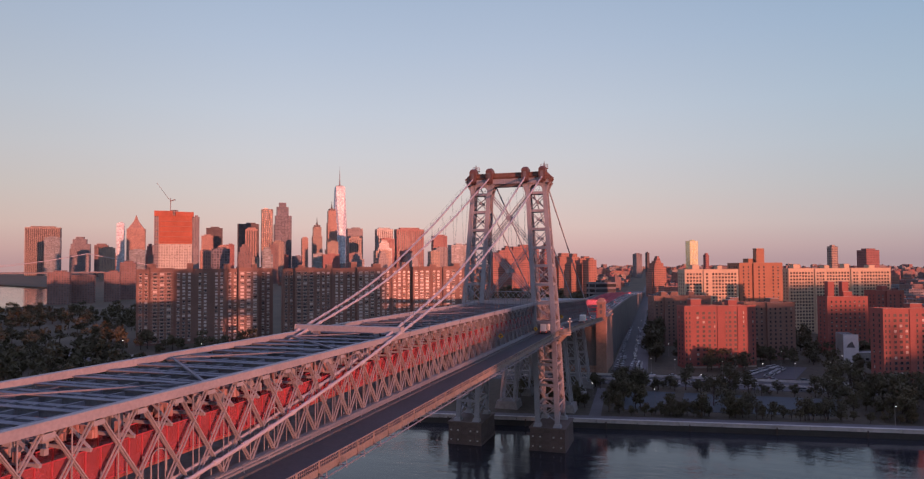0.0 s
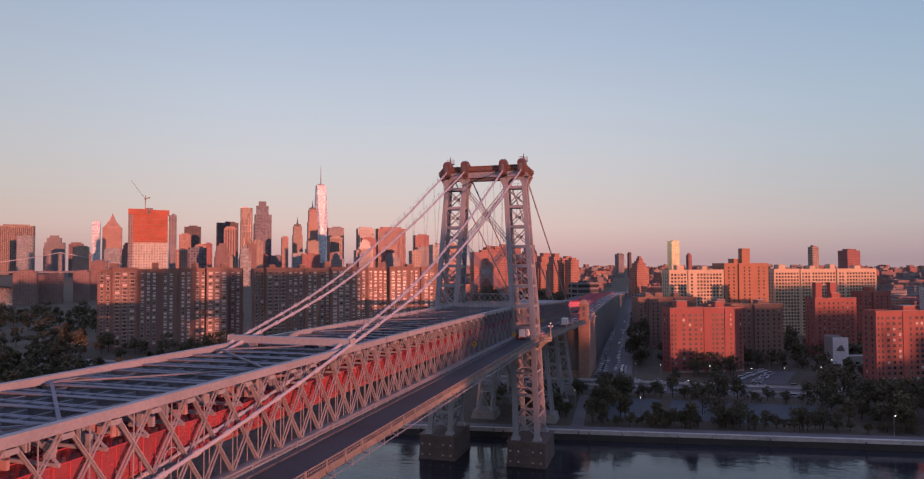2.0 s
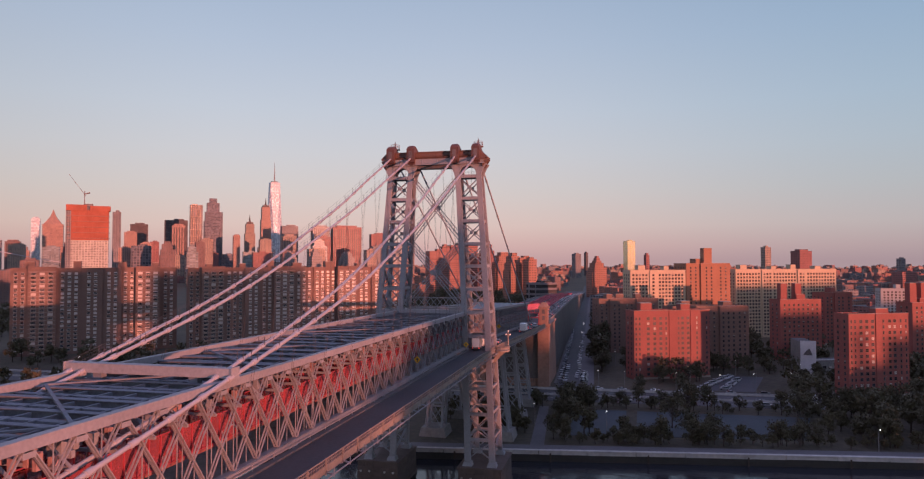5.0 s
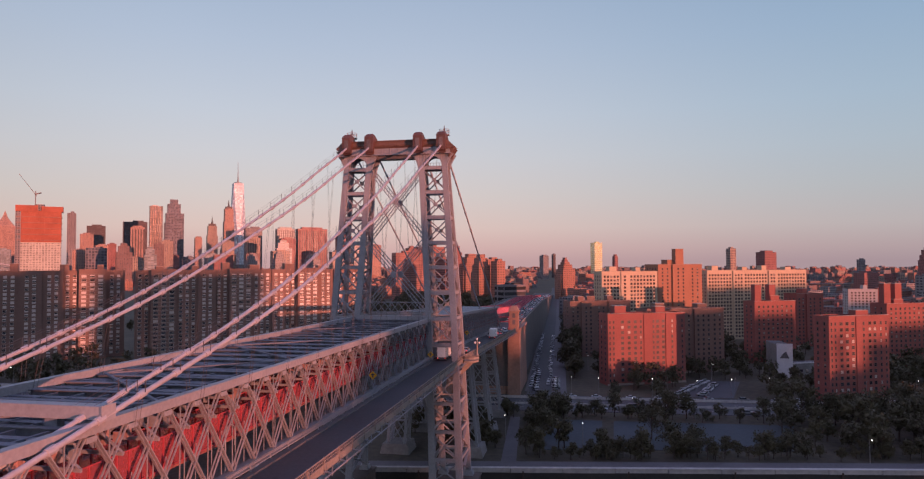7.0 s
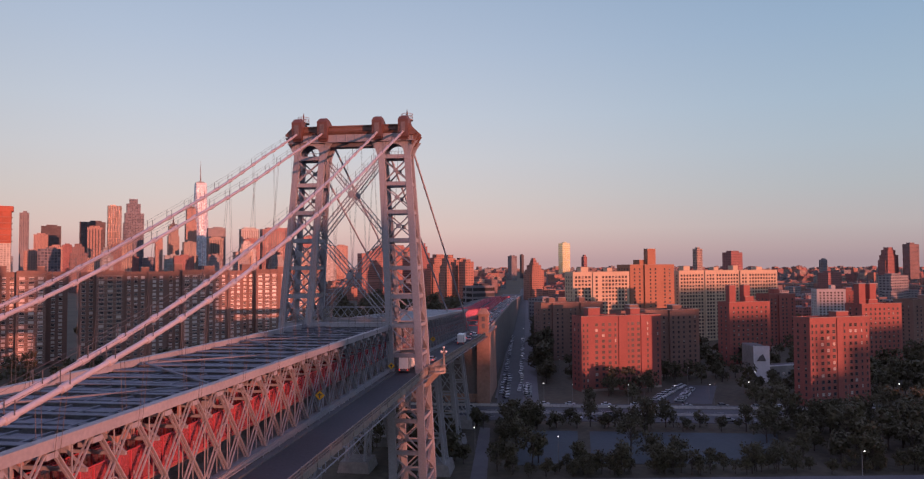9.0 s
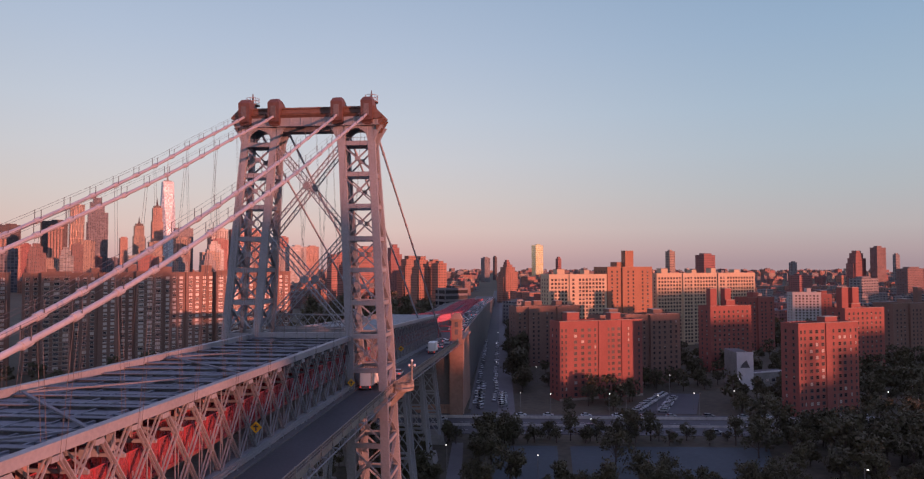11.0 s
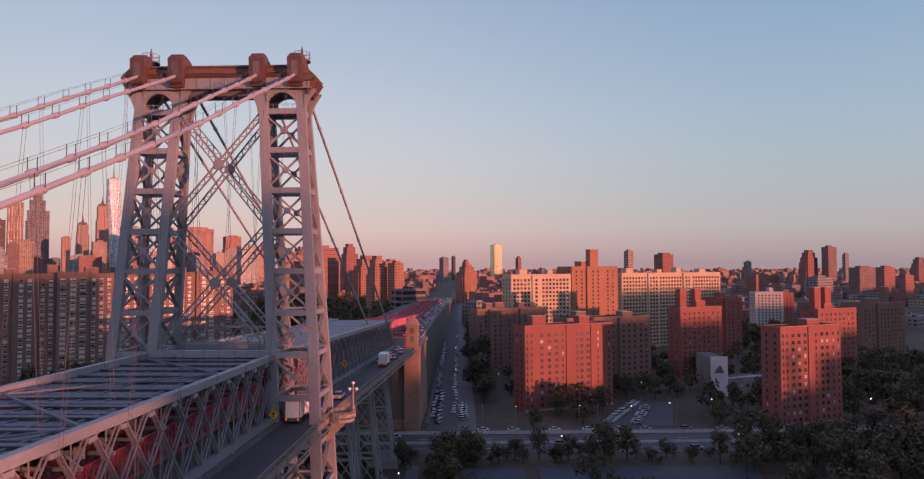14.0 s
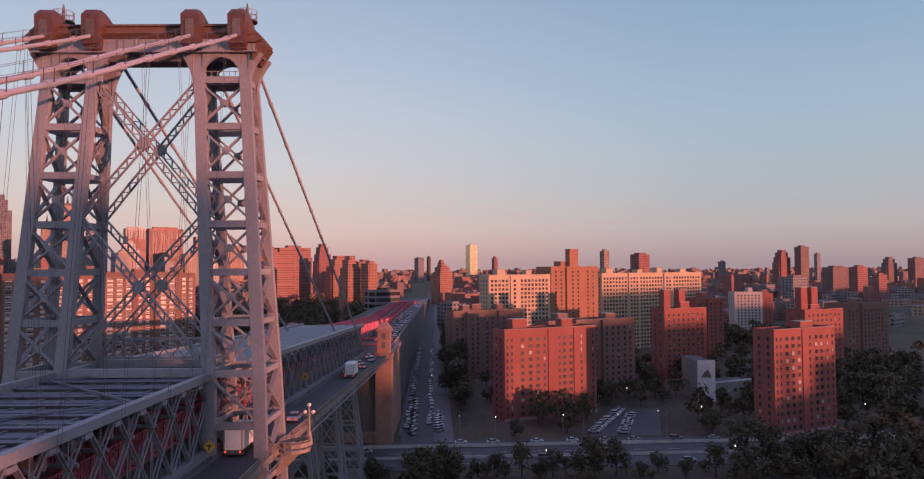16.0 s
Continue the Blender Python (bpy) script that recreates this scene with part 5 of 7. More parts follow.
def brick_house(label, c, length, depth, z1, seed, steps=(), chimneys=(), mat=BRICK, budget=150, base=GROUND, frame=FRAME, storey=2.75, gap=3.4, group="brick houses", u=GRID_U, tall=4.0, columns=(), win=(1.35, 1.5), panes=PANES_DULL):
    """A plain housing block: main slab, stepped bays on the front, parapets, roof houses, windows."""
    u = Vector(u).normalized()
    v = Vector((-u.y, u.x))
    c = Vector(c)
    house = thing("apartment_house", (c.x, c.y, base), label, "apartment house", group)
    part("wall", Solid().block(c, u, length, depth, base - 0.5, z1, 0, 1), [mat, ROOF], house)
    part("parapet", Solid().block(c - u * 0.06 - v * 0.06, u, length + 0.12, 0.4, z1, z1 + 0.9).block(c - u * 0.06 + v * (depth - 0.34), u, length + 0.12, 0.4, z1, z1 + 0.9).block(c - u * 0.06 + v * 0.34, u, 0.4, depth - 0.68, z1, z1 + 0.9).block(c + u * (length - 0.34) + v * 0.34, u, 0.4, depth - 0.68, z1, z1 + 0.9), mat, house)
    part("coping", Solid().block(c - u * 0.2 - v * 0.2, u, length + 0.4, 0.7, z1 + 0.9, z1 + 1.05), TRIM, house)
    faces = []
    edges = [0.0]
    for s0, s1, out in steps:
        part("bay", Solid().block(c + u * s0 - v * out, u, s1 - s0, out - 0.01, base - 0.5, z1 + 0.5, 0, 1), [mat, ROOF], house)
        faces.append((c + u * s0 - v * out, u, s1 - s0, gap, *win))
        edges += [s0, s1]
    edges.append(length)
    for a, b in zip(edges[::2], edges[1::2]):
        if b - a > 3:
            faces.append((c + u * a, u, b - a, gap, *win))
    faces.append((c + v * depth, -v, depth, 4.2, 1.2, 1.5))
    if columns:                                    # unevenly spaced window columns, wide and narrow
        faces = [(c + u * (s - w) - v * (0.35 if any(a < s < b for a, b, _ in steps) else 0), u, 2 * w, 2 * w, w, 1.5) for s, w in columns] + faces[-1:]
    fill_windows(house, faces, storey, base + 1.2, z1 - 0.6, budget, frame, panes)
    for s, d, w, top in chimneys:
        o = c + u * s + v * d
        stack = part("chimney", Solid().block(o, u, w, w * 0.8, z1, top, 0, 1), [mat, ROOF], house)
        part("chimney_cap", Solid().block(o - u * 0.15 - v * 0.15, u, w + 0.3, w * 0.8 + 0.3, top, top + 0.3), TRIM, stack)
    roof_things(house, c, u, length, depth, z1, seed, mat, tall)
    part("plinth", Solid().block(c - u * 0.1 - v * 0.12, u, length + 0.2, 0.5, base - 0.3, base + 1.1), TRIM, house)
    return house


M = Vector((0.912, 0.41)).normalized()        # the streets by the river
COLS = ((1.2, 0.9), (3.3, 0.9), (8.3, 1.7), (12.1, 1.7), (15.7, 1.7), (18.9, 1.1), (26.3, 1.0), (28.7, 1.7), (32.0, 1.7), (37.3, 1.0), (43.2, 0.9))
COLS2 = ((1.3, 0.9), (3.4, 0.9), (6.6, 1.7), (9.8, 1.7), (13.0, 1.7), (19.0, 1.0), (22.4, 1.6), (25.2, 1.6), (28.6, 1.0), (31.5, 0.9))
brick_house("sunlit red brick apartment house with a stepped front", (62.4, 180.9), 45.1, 10.6, 39.4, 1, ((20.6, 25.2, 0.35), (33.4, 36.0, 0.35)), budget=182, columns=COLS, u=M)
brick_house("red brick apartment house, its foot in shadow", (160.2, 154.9), 33, 9.6, 41.4, 2, ((14.6, 17.8, 0.35),), budget=140, columns=COLS2, u=M)
# BROWN on these three stands in for shade on red brick
brick_house("apartment house mostly in shadow, its red brick painted shade-brown", (85.5, 220.3), 50, 13, 39.4, 3, ((30, 41, 1.4),), mat=BROWN, budget=0, u=M)
brick_house("long shadowed apartment house beside the street, red brick painted shade-brown", (40.5, 285), 45, 12, 39.8, 4, ((8, 18, 1.2), (28, 38, 1.2)), mat=BROWN, budget=0, u=M)
brick_house("low apartment wing, red brick painted shade-brown", (42, 325), 28, 8, 37.0, 5, ((8, 18, 1.0),), mat=BROWN, budget=0, u=M)
brick_house("red brick apartment house with two tall stacks", (155.6, 272.3), 30, 11, 41.4, 6, (), ((3.4, 4, 4.6, 52.4), (14.0, 4, 4.6, 52.4)), budget=0, u=M)
brick_house("red brick apartment wing in shadow", (208, 369), 24, 14, 42.0, 7, ((8, 18, 1.2),), budget=0, u=M)
brick_house("red brick apartment house with paired stacks", (228, 264), 30, 12, 41.0, 8, (), ((2.4, 4, 4.8, 53.5), (10.5, 4, 4.8, 53.5)), budget=0, u=M)
# shade is put into the brown colour here too
brick_house("dark apartment house, red brick painted shade-brown", (290, 334), 42, 15, 40.0, 9, ((14, 26, 1.4),), ((28, 4, 4, 51),), mat=BROWN, budget=0, u=M)
brick_house("red brick apartment house further up the street", (60, 500), 60, 15, 38.0, 11, ((20, 34, 1.4),), budget=0, u=M)
brick_house("cream brick apartment slab, sunlit above", (63, 344.7), 47, 14, 59.2, 12, ((16, 22, 0.8),), mat=CREAM, budget=0, frame=FRAME, panes=PANES_DULL, win=(1.75, 1.6), storey=2.8, gap=2.75, group="cream slabs", u=M)
brick_house("long cream brick apartment slab, sunlit above", (149.1, 401.6), 96, 14, 59.2, 13, ((24, 34, 1.0), (58, 66, 1.0)), mat=CREAM, budget=0, frame=FRAME, panes=PANES_DULL, win=(1.75, 1.6), storey=2.8, gap=2.75, group="cream slabs", u=M)
brick_house("tall orange brick apartment tower between pale slabs", (106.5, 364), 38.5, 20, 64.4, 14, ((12, 26, 1.2),), ((17.2, 3, 7.0, 77.3),), mat=ORANGE, panes=PANES_DULL, budget=0, storey=2.8, gap=4.4, group="cream slabs", u=M)
brick_house("white apartment house with a flat roof", (307, 548), 27, 14, 38.6, 15, (), mat=WHITEBRICK, budget=0, gap=3.4, win=(1.7, 1.5), group="cream slabs", u=(1, 0.02))
brick_house("red brick school block", (334.4, 549), 10, 14, 37, 16, (), budget=0, u=(1, 0.02))


def river_house(label, c, sections, depth, z1, seed, budget):
    """A long brown slab made of alternating wide-window and narrow-window sections of differing depth."""
    u, v = GRID_U.normalized(), Vector((-GRID_U.y, GRID_U.x)).normalized()
    c = Vector(c)
    house = thing("apartment_slab", (c.x, c.y, GROUND), label, "apartment house", "river slabs")
    s0, faces = 0.0, []
    rnd = random.Random(seed)
    for wd, out, wide in sections:
        o = c + u * s0 - v * out
        part("wall_section", Solid().block(o, u, wd - 0.02, depth + out, GROUND - 0.5, z1 + (0.8 if wide else 0), 0, 1), [BROWN, ROOF], house)
        part("coping", Solid().block(o - v * 0.1, u, wd - 0.02, 0.6, z1 + (0.8 if wide else 0), z1 + (1.6 if wide else 0.8)), BROWN, house)
        faces.append((o, u, wd, 5.0 if wide else 4.1, 3.0 if wide else 2.1, 1.65))
        if wide:
            for r in range(21):
                z = GROUND + 2.0 + 2.78 * r
                part("sill_band", Solid().block(o + u * 0.6 - v * 0.22, u, wd - 1.2, 0.24, z - 0.35, z - 0.1), TRIM, house)
        s0 += wd
    fill_windows(house, faces, 2.78, GROUND + 1.6, z1 - 0.2, budget, PALEFRAME)
    roof_things(house, c, u, s0, depth, z1, seed, BROWN, 4.5)
    return house


river_house("long brown brick apartment slab with rows of pale windows", (-345, 173.5), ((10, 0, 0), (17, 2.2, 1), (15, 0, 0), (13, 1.2, 0), (12, 0, 0), (9, -2, 0), (16, 2.2, 1), (12, -4, 0)), 16, 62.2, 21, 120)
river_house("brown brick apartment slab beyond the bridge, partly sunlit", (-246, 226), ((9, -3, 0), (16, 2, 1), (14, 0, 0), (12, 1.0, 0), (9, -2, 0), (16, 2, 1), (14, 0, 0), (10, 1, 0), (9, -3, 0), (16, 2, 1), (12, 0, 0), (14, 1.5, 1), (10, 0, 0)), 16, 62.0, 22, 140)


def skyscraper(shape, label, mat, x, y, length, depth, top):
    """A tower of the far skyline on the street grid: shaft, setbacks, crown and roof plant by its kind."""
    u, v = GRID_U.normalized(), Vector((-GRID_U.y, GRID_U.x)).normalized()
    c = Vector((x, y)) - u * length / 2 - v * depth / 2
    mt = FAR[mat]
    ob = thing("skyscraper" if top > 110 else "city_block", (x, y, GROUND), label, "skyscraper" if top > 110 else "apartment house", "skyline")

    def blk(name, s0, s1, d0, d1, z0, z1, m=None, lab=""):
        part(name, Solid().block(c + u * length * s0 + v * depth * d0, u, length * (s1 - s0), depth * (d1 - d0), z0, z1, 0, 1), [m or mt, ROOF], ob, lab)
    rnd = random.Random(int(abs(x) * 7 + top))
    if shape == "slab":
        blk("shaft", 0, 1, 0, 1, GROUND, top)
        blk("roof_plant", 0.2 + 0.2 * rnd.random(), 0.7 + 0.2 * rnd.random(), 0.25, 0.8, top, top + 0.02 * top + 1.5)
        for j in range(4 if top > 110 else 0):
            a = j * 0.3
            part("pier", Solid().block(c + u * length * a - v * 0.5, u, length * 0.1 * (0.4 if top > 110 else 0.15), 0.5, GROUND, top + 0.4), mt, ob)
    elif shape == "ribs":                              # dark glass behind upright stone ribs
        blk("shaft", 0, 1, 0, 1, GROUND, top - 8, FAR["dark"])
        n = max(5, int(length / 9))
        for j in range(n):
            a = j / n
            part("rib", Solid().block(c + u * length * a - v * 1.2, u, length / n * 0.55, 1.2, GROUND, top - 8), mt, ob)
        blk("top_band", 0, 1, -0.03, 1, top - 8, top)
        blk("roof_plant", 0.15, 0.85, 0.2, 0.8, top, top + 7)
    elif shape == "step":
        blk("podium", 0, 1, 0, 1, GROUND, top * 0.82)
        blk("upper_shaft", 0.1, 0.82, 0.1, 0.9, top * 0.82, top * 0.94)
        blk("crown", 0.25, 0.68, 0.2, 0.8, top * 0.94, top)
        blk("wing", -0.06, 0.2, 0.2, 1.1, GROUND, top * 0.7)
    elif shape == "pyr":
        blk("shaft", 0, 1, 0, 1, GROUND, top)
        cc = c + u * length / 2 + v * depth / 2
        r = [c + u * length * a + v * depth * b for a, b in ((0.06, 0.06), (0.94, 0.06), (0.94, 0.94), (0.06, 0.94))]
        s = Solid().hull([(p.x, p.y, top) for p in r], [(cc.x + (p.x - cc.x) * 0.3, cc.y + (p.y - cc.y) * 0.3, top + 42) for p in r])
        s.hull([(cc.x + (p.x - cc.x) * 0.3, cc.y + (p.y - cc.y) * 0.3, top + 42) for p in r], [(cc.x + (p.x - cc.x) * 0.03, cc.y + (p.y - cc.y) * 0.03, top + 76) for p in r])
        part("pyramid_roof", s, mt, ob)
    elif shape == "constr":
        blk("clad_shaft", 0.02, 0.98, 0.02, 0.98, GROUND, top * 0.58, WHITECLAD, "white patterned cladding")
        blk("netted_floor", 0.02, 0.98, 0.02, 0.98, top * 0.58, top - 12)
        blk("edge_strip", -0.02, 0.10, 0, 1, GROUND, top - 14, FAR["stonegrey"])
        for j in range(8):
            a = 0.12 + 0.11 * j
            part("netting_fold", Solid().block(c + u * length * a - v * 0.8, u, length * 0.05, 0.8, top * 0.58, top - 12 - (j % 3)), NETTING, ob)
        for j in range(5):
            z = top * 0.6 + j * (top * 0.4 - 14) / 5
            blk("slab_edge", 0, 1, -0.04, 1.0, z, z + 1.6, FAR["brickorange"])
        blk("safety_screen", -0.02, 0.46, -0.05, 1.05, top - 14, top)
        blk("safety_screen", 0.54, 1.02, -0.05, 1.05, top - 14, top - 2)
        blk("core", 0.4, 0.6, 0.2, 0.8, top - 14, top + 3, FAR["stonegrey"])
        cc = c + u * length * 0.40 + v * depth * 0.3
        s = Solid().tube([(cc.x, cc.y, top), (cc.x, cc.y, top + 34)], 1.0, 6)
        s.beam((cc.x + 3, cc.y, top + 22), (cc.x - 26, cc.y - 20, top + 72), 0.9, 0.9)
        s.beam((cc.x - 2, cc.y, top + 26), (cc.x + 9, cc.y + 7, top + 30), 2.2, 2.6)
        part("tower_crane", s, FAR["stonegrey"], ob, "slender white tower crane with a raised jib")
    elif shape == "wave":
        n = 40
        front = [c + u * (length * j / n) - v * (1.7 * math.sin(j * 0.9)) for j in range(n + 1)]
        ring = front + [c + u * length + v * depth, c + v * depth]
        s = Solid().hull([(p.x, p.y, GROUND) for p in ring], [(p.x, p.y, top) for p in ring], 0, 1)
        part("rippled_shaft", s, [mt, ROOF], ob)
        blk("roof_plant", 0.2, 0.6, 0.3, 0.7, top, top + 4)
    elif shape == "spire":
        blk("shaft", 0, 1, 0, 1, GROUND, top * 0.8)
        blk("upper_shaft", 0.08, 0.92, 0.08, 0.92, top * 0.8, top - 4)
        blk("crown", 0.18, 0.82, 0.18, 0.82, top - 4, top + 6, FAR["dark"])
        cc = c + u * length / 2 + v * depth / 2
        part("spire_needle", Solid().tube([(cc.x, cc.y, top + 6), (cc.x, cc.y, top + 18), (cc.x, cc.y, top + 44)], [6, 3, 0.3], 6), FAR["dark"], ob)
    elif shape == "dome":
        blk("main_block", 0, 1, 0, 1, GROUND, top * 0.8)
        for j in range(4):
            blk("turret", 0.05 + 0.25 * j, 0.17 + 0.25 * j, 0.1, 0.6, top * 0.8, top * 0.95)
        blk("drum", 0.38, 0.62, 0.2, 0.8, top * 0.8, top)
        for j in range(12):
            part("column", Solid().tube([tuple((c + u * length * (0.04 + 0.083 * j) - v * 1.5).to_3d() + Vector((0, 0, z))) for z in (top * 0.45, top * 0.78)], 1.4, 7), mt, ob)
    elif shape == "wtc":
        cc = c + u * length / 2 + v * depth / 2
        h = length / 2
        u, v = (u + v).normalized() * 1.1, (v - u).normalized() * 1.1
        sq = [cc + (u * a + v * b) * h for a, b in ((-1, -1), (1, -1), (1, 1), (-1, 1))]
        tp = [cc + (u * a + v * b) * h for a, b in ((0, -1), (1, 0), (0, 1), (-1, 0))]
        s = Solid()
        for a in range(4):
            b2 = (a + 1) % 4
            s.face([(sq[a].x, sq[a].y, 60), (sq[b2].x, sq[b2].y, 60), (tp[a].x, tp[a].y, top)], 0, [(0, 60), (length, 60), (length / 2, top)])
            s.face([(sq[b2].x, sq[b2].y, 60), (tp[b2].x, tp[b2].y, top), (tp[a].x, tp[a].y, top)], 0, [(length / 2, 60), (length, top), (0, top)])
        s.face([(p.x, p.y, top) for p in tp])
        part("tapered_shaft", s, mt, ob)
        part("base_block", Solid().hull([(p.x, p.y, GROUND) for p in sq], [(p.x, p.y, 60) for p in sq]), FAR["stonegrey"], ob)
        part("parapet_crown", Solid().tube([(cc.x, cc.y, top), (cc.x, cc.y, top + 6)], 18, 16), FAR["glassgrey"], ob)
        part("mast", Solid().tube([(cc.x, cc.y, top + 6), (cc.x, cc.y, top + 40), (cc.x, cc.y, top + 112)], [4, 2.2, 0.5], 8), FAR["stonegrey"], ob, "slender needle mast")
    return ob


skyscraper("ribs", "beige office tower with vertical piers", "stone", -3275, 2511, 168.4, 36.0, 265)
skyscraper("slab", "grey glass office tower", "glassgrey", -2971, 2312, 68.2, 36.0, 199)
skyscraper("step", "green-grey stepped office tower", "stonegrey", -3008, 2512, 91.4, 36.0, 209)
skyscraper("slab", "slim pale glass tower", "glassblue", -2940, 2711, 38.3, 30.0, 290)
skyscraper("pyr", "pink stone skyscraper with a pointed pyramid roof", "stonepink", -2833, 2714, 93.9, 40.0, 258)
skyscraper("ribs", "low brown office block", "brickdark", -2548, 2214, 56.4, 40.0, 153)
skyscraper("slab", "pale apartment block with brown top", "stone", -1985, 1709, 51.6, 26.0, 124)
skyscraper("constr", "unfinished residential tower wrapped in orange netting above white cladding", "net", -1189, 1161, 89.4, 30.0, 201)
skyscraper("slab", "pale grey apartment tower", "stonegrey", -1754, 1911, 27.5, 30.0, 247)
skyscraper("slab", "pink stone office block", "stonepink", -2029, 2315, 50.4, 40.0, 192)
skyscraper("slab", "dark bronze office tower", "dark", -2231, 2616, 78.6, 40.0, 245)
skyscraper("slab", "dark bronze courthouse tower", "dark", -2099, 2716, 105.7, 40.0, 268)
skyscraper("ribs", "pale office slab with blank piers", "stonepink", -1783, 2306, 52.0, 16.0, 217)
skyscraper("wave", "rippled steel residential skyscraper", "steel", -1843, 2512, 54.7, 30.0, 323)
skyscraper("step", "tall dark blue glass residential tower", "glassdark", -1887, 2714, 81.1, 34.0, 372)
skyscraper("slab", "narrow pink stone office tower", "stonepink", -1698, 2613, 29.7, 30.0, 185)
skyscraper("spire", "stone office tower with a dark crown and spire", "stone", -1690, 2715, 46.8, 36.0, 247)
skyscraper("spire", "gothic stone skyscraper shaft", "stonepink", -1664, 2817, 47.2, 40.0, 336)
skyscraper("wtc", "tapering glass skyscraper with a needle mast", "glassblue", -1733, 3027, 62.2, 62.2, 481)
skyscraper("dome", "wide civic building with a stone colonnade", "stone", -1393, 2313, 87.9, 30.0, 128)
skyscraper("slab", "grey office tower with notched roof", "stonegrey", -1482, 2718, 76.1, 40.0, 231)
skyscraper("ribs", "pale stone office block", "stone", -1321, 2413, 56.5, 30.0, 173)
skyscraper("ribs", "white and teal office tower", "glassgrey", -1322, 2718, 80.3, 40.0, 225)
skyscraper("slab", "red brick tower block", "brick", -1072, 2214, 55.1, 30.0, 160)
skyscraper("ribs", "broad red stone slab tower", "brick", -1063, 2418, 122.1, 40.0, 206)
skyscraper("slab", "red stone federal office slab", "brick", -997, 2614, 65.9, 30.0, 184)
skyscraper("slab", "broad red brick apartment slab", "brickband", -206, 808, 65.6, 16.0, 82)
skyscraper("slab", "red brick apartment tower", "brickband", -218, 837, 12.8, 14.0, 90)
skyscraper("slab", "red brick apartment wing", "brick", -205, 1006, 8.2, 12.9, 80)
skyscraper("step", "tall red brick apartment tower with stepped top", "brick", -213, 1160, 24.6, 20.0, 107)
skyscraper("slab", "striped brick apartment slab", "brickband", -194, 859, 47.6, 18.0, 92)
skyscraper("step", "brick apartment group with stepped tops", "brickorange", -87, 709, 17.5, 18.0, 78)
skyscraper("slab", "orange brick apartment slab", "brickorange", -63, 698, 12.6, 16.0, 69)
skyscraper("slab", "glass tower with reflected glow painted gold, in the far skyline", "gold", 91, 2613, 39.7, 26.0, 145)
skyscraper("slab", "slim dark tower far off", "dark", -82, 2606, 11.4, 12.4, 99)
skyscraper("slab", "grey brick apartment tower", "stonegrey", -103, 2312, 24.1, 24.0, 91)
skyscraper("step", "red brick tower with a fretted top", "brickband", 5, 1307, 12.8, 13.4, 77)
skyscraper("slab", "slim red brick chimney tower", "brick", 96, 903, 6.6, 5.8, 76)
skyscraper("slab", "red brick tower beside the pale slabs", "brick", 395, 1210, 34.6, 20.0, 85)
skyscraper("slab", "pale slender apartment tower", "stone", 390, 1506, 19.6, 12.6, 98)
skyscraper("step", "dark red brick towers on the skyline", "brick", 816, 1508, 48.5, 18.2, 98)
skyscraper("slab", "dark brick high-rise in the far skyline", "brickdark", 863, 1507, 43.7, 15.3, 105)
skyscraper("slab", "grey high-rise in the far skyline", "stonegrey", 1005, 1703, 22.3, 7.5, 91)
skyscraper("slab", "red brick apartment slab", "brick", 699, 1005, 43.6, 12.7, 60)
skyscraper("slab", "dark housing slab in the far skyline", "brickdark", 719, 1108, 68.3, 18.0, 59)
skyscraper("slab", "grey housing slab in the far skyline", "stonegrey", 545, 908, 50.5, 18.0, 46)
skyscraper("slab", "pale tower at the skyline", "stonegrey", 709, 1604, 20.6, 9.3, 71)
skyscraper("slab", "brick apartment group in the far skyline", "brick", 534, 1109, 43.1, 18.9, 47)
skyscraper("step", "dark apartment tower far off", "brickdark", 1072, 1506, 58.0, 15.1, 80)
skyscraper("slab", "dark brick block far off", "brickdark", 1136, 1506, 64.8, 15.2, 77)
skyscraper("slab", "red brick block in the far skyline", "brick", 670, 904, 32.6, 8.8, 49)
skyscraper("slab", "brown apartment slabs by the river", "brickdark", -882, 565, 30.5, 16.0, 54)
skyscraper("slab", "brown apartment slab in the far skyline", "brickdark", -876, 605, 32.5, 16.0, 49)
skyscraper("slab", "brown apartment slab in the far skyline", "brickdark", -858, 646, 23.0, 16.0, 53)
skyscraper("slab", "brown apartment slab in the far skyline", "brickdark", -884, 706, 25.9, 16.0, 69)

def at_view(px, depth):
    """Places along the sight-lines up the street, as offsets from the approach."""
    return ramp_x(depth) + px


skyscraper("step", "orange brick stepped tower beside the far street", "brickorange", at_view(42, 1000), 1000, 26, 20, 67)
skyscraper("slab", "dark open parking garage with banded floors", "parking", at_view(-27, 640), 640, 32, 20, 40)
skyscraper("slab", "pale grey low corner building on the street", "stonegrey", at_view(47, 600), 600, 22, 20, 27)
skyscraper("slab", "orange brick apartment tower near the approach", "brickorange", at_view(-72, 860), 860, 26, 18, 72)
skyscraper("step", "orange brick stepped apartment tower near the approach", "brickorange", at_view(-100, 820), 820, 30, 20, 80)

# mid-rise blocks that fill the far skyline between the tall towers
sky_rnd = random.Random(52)
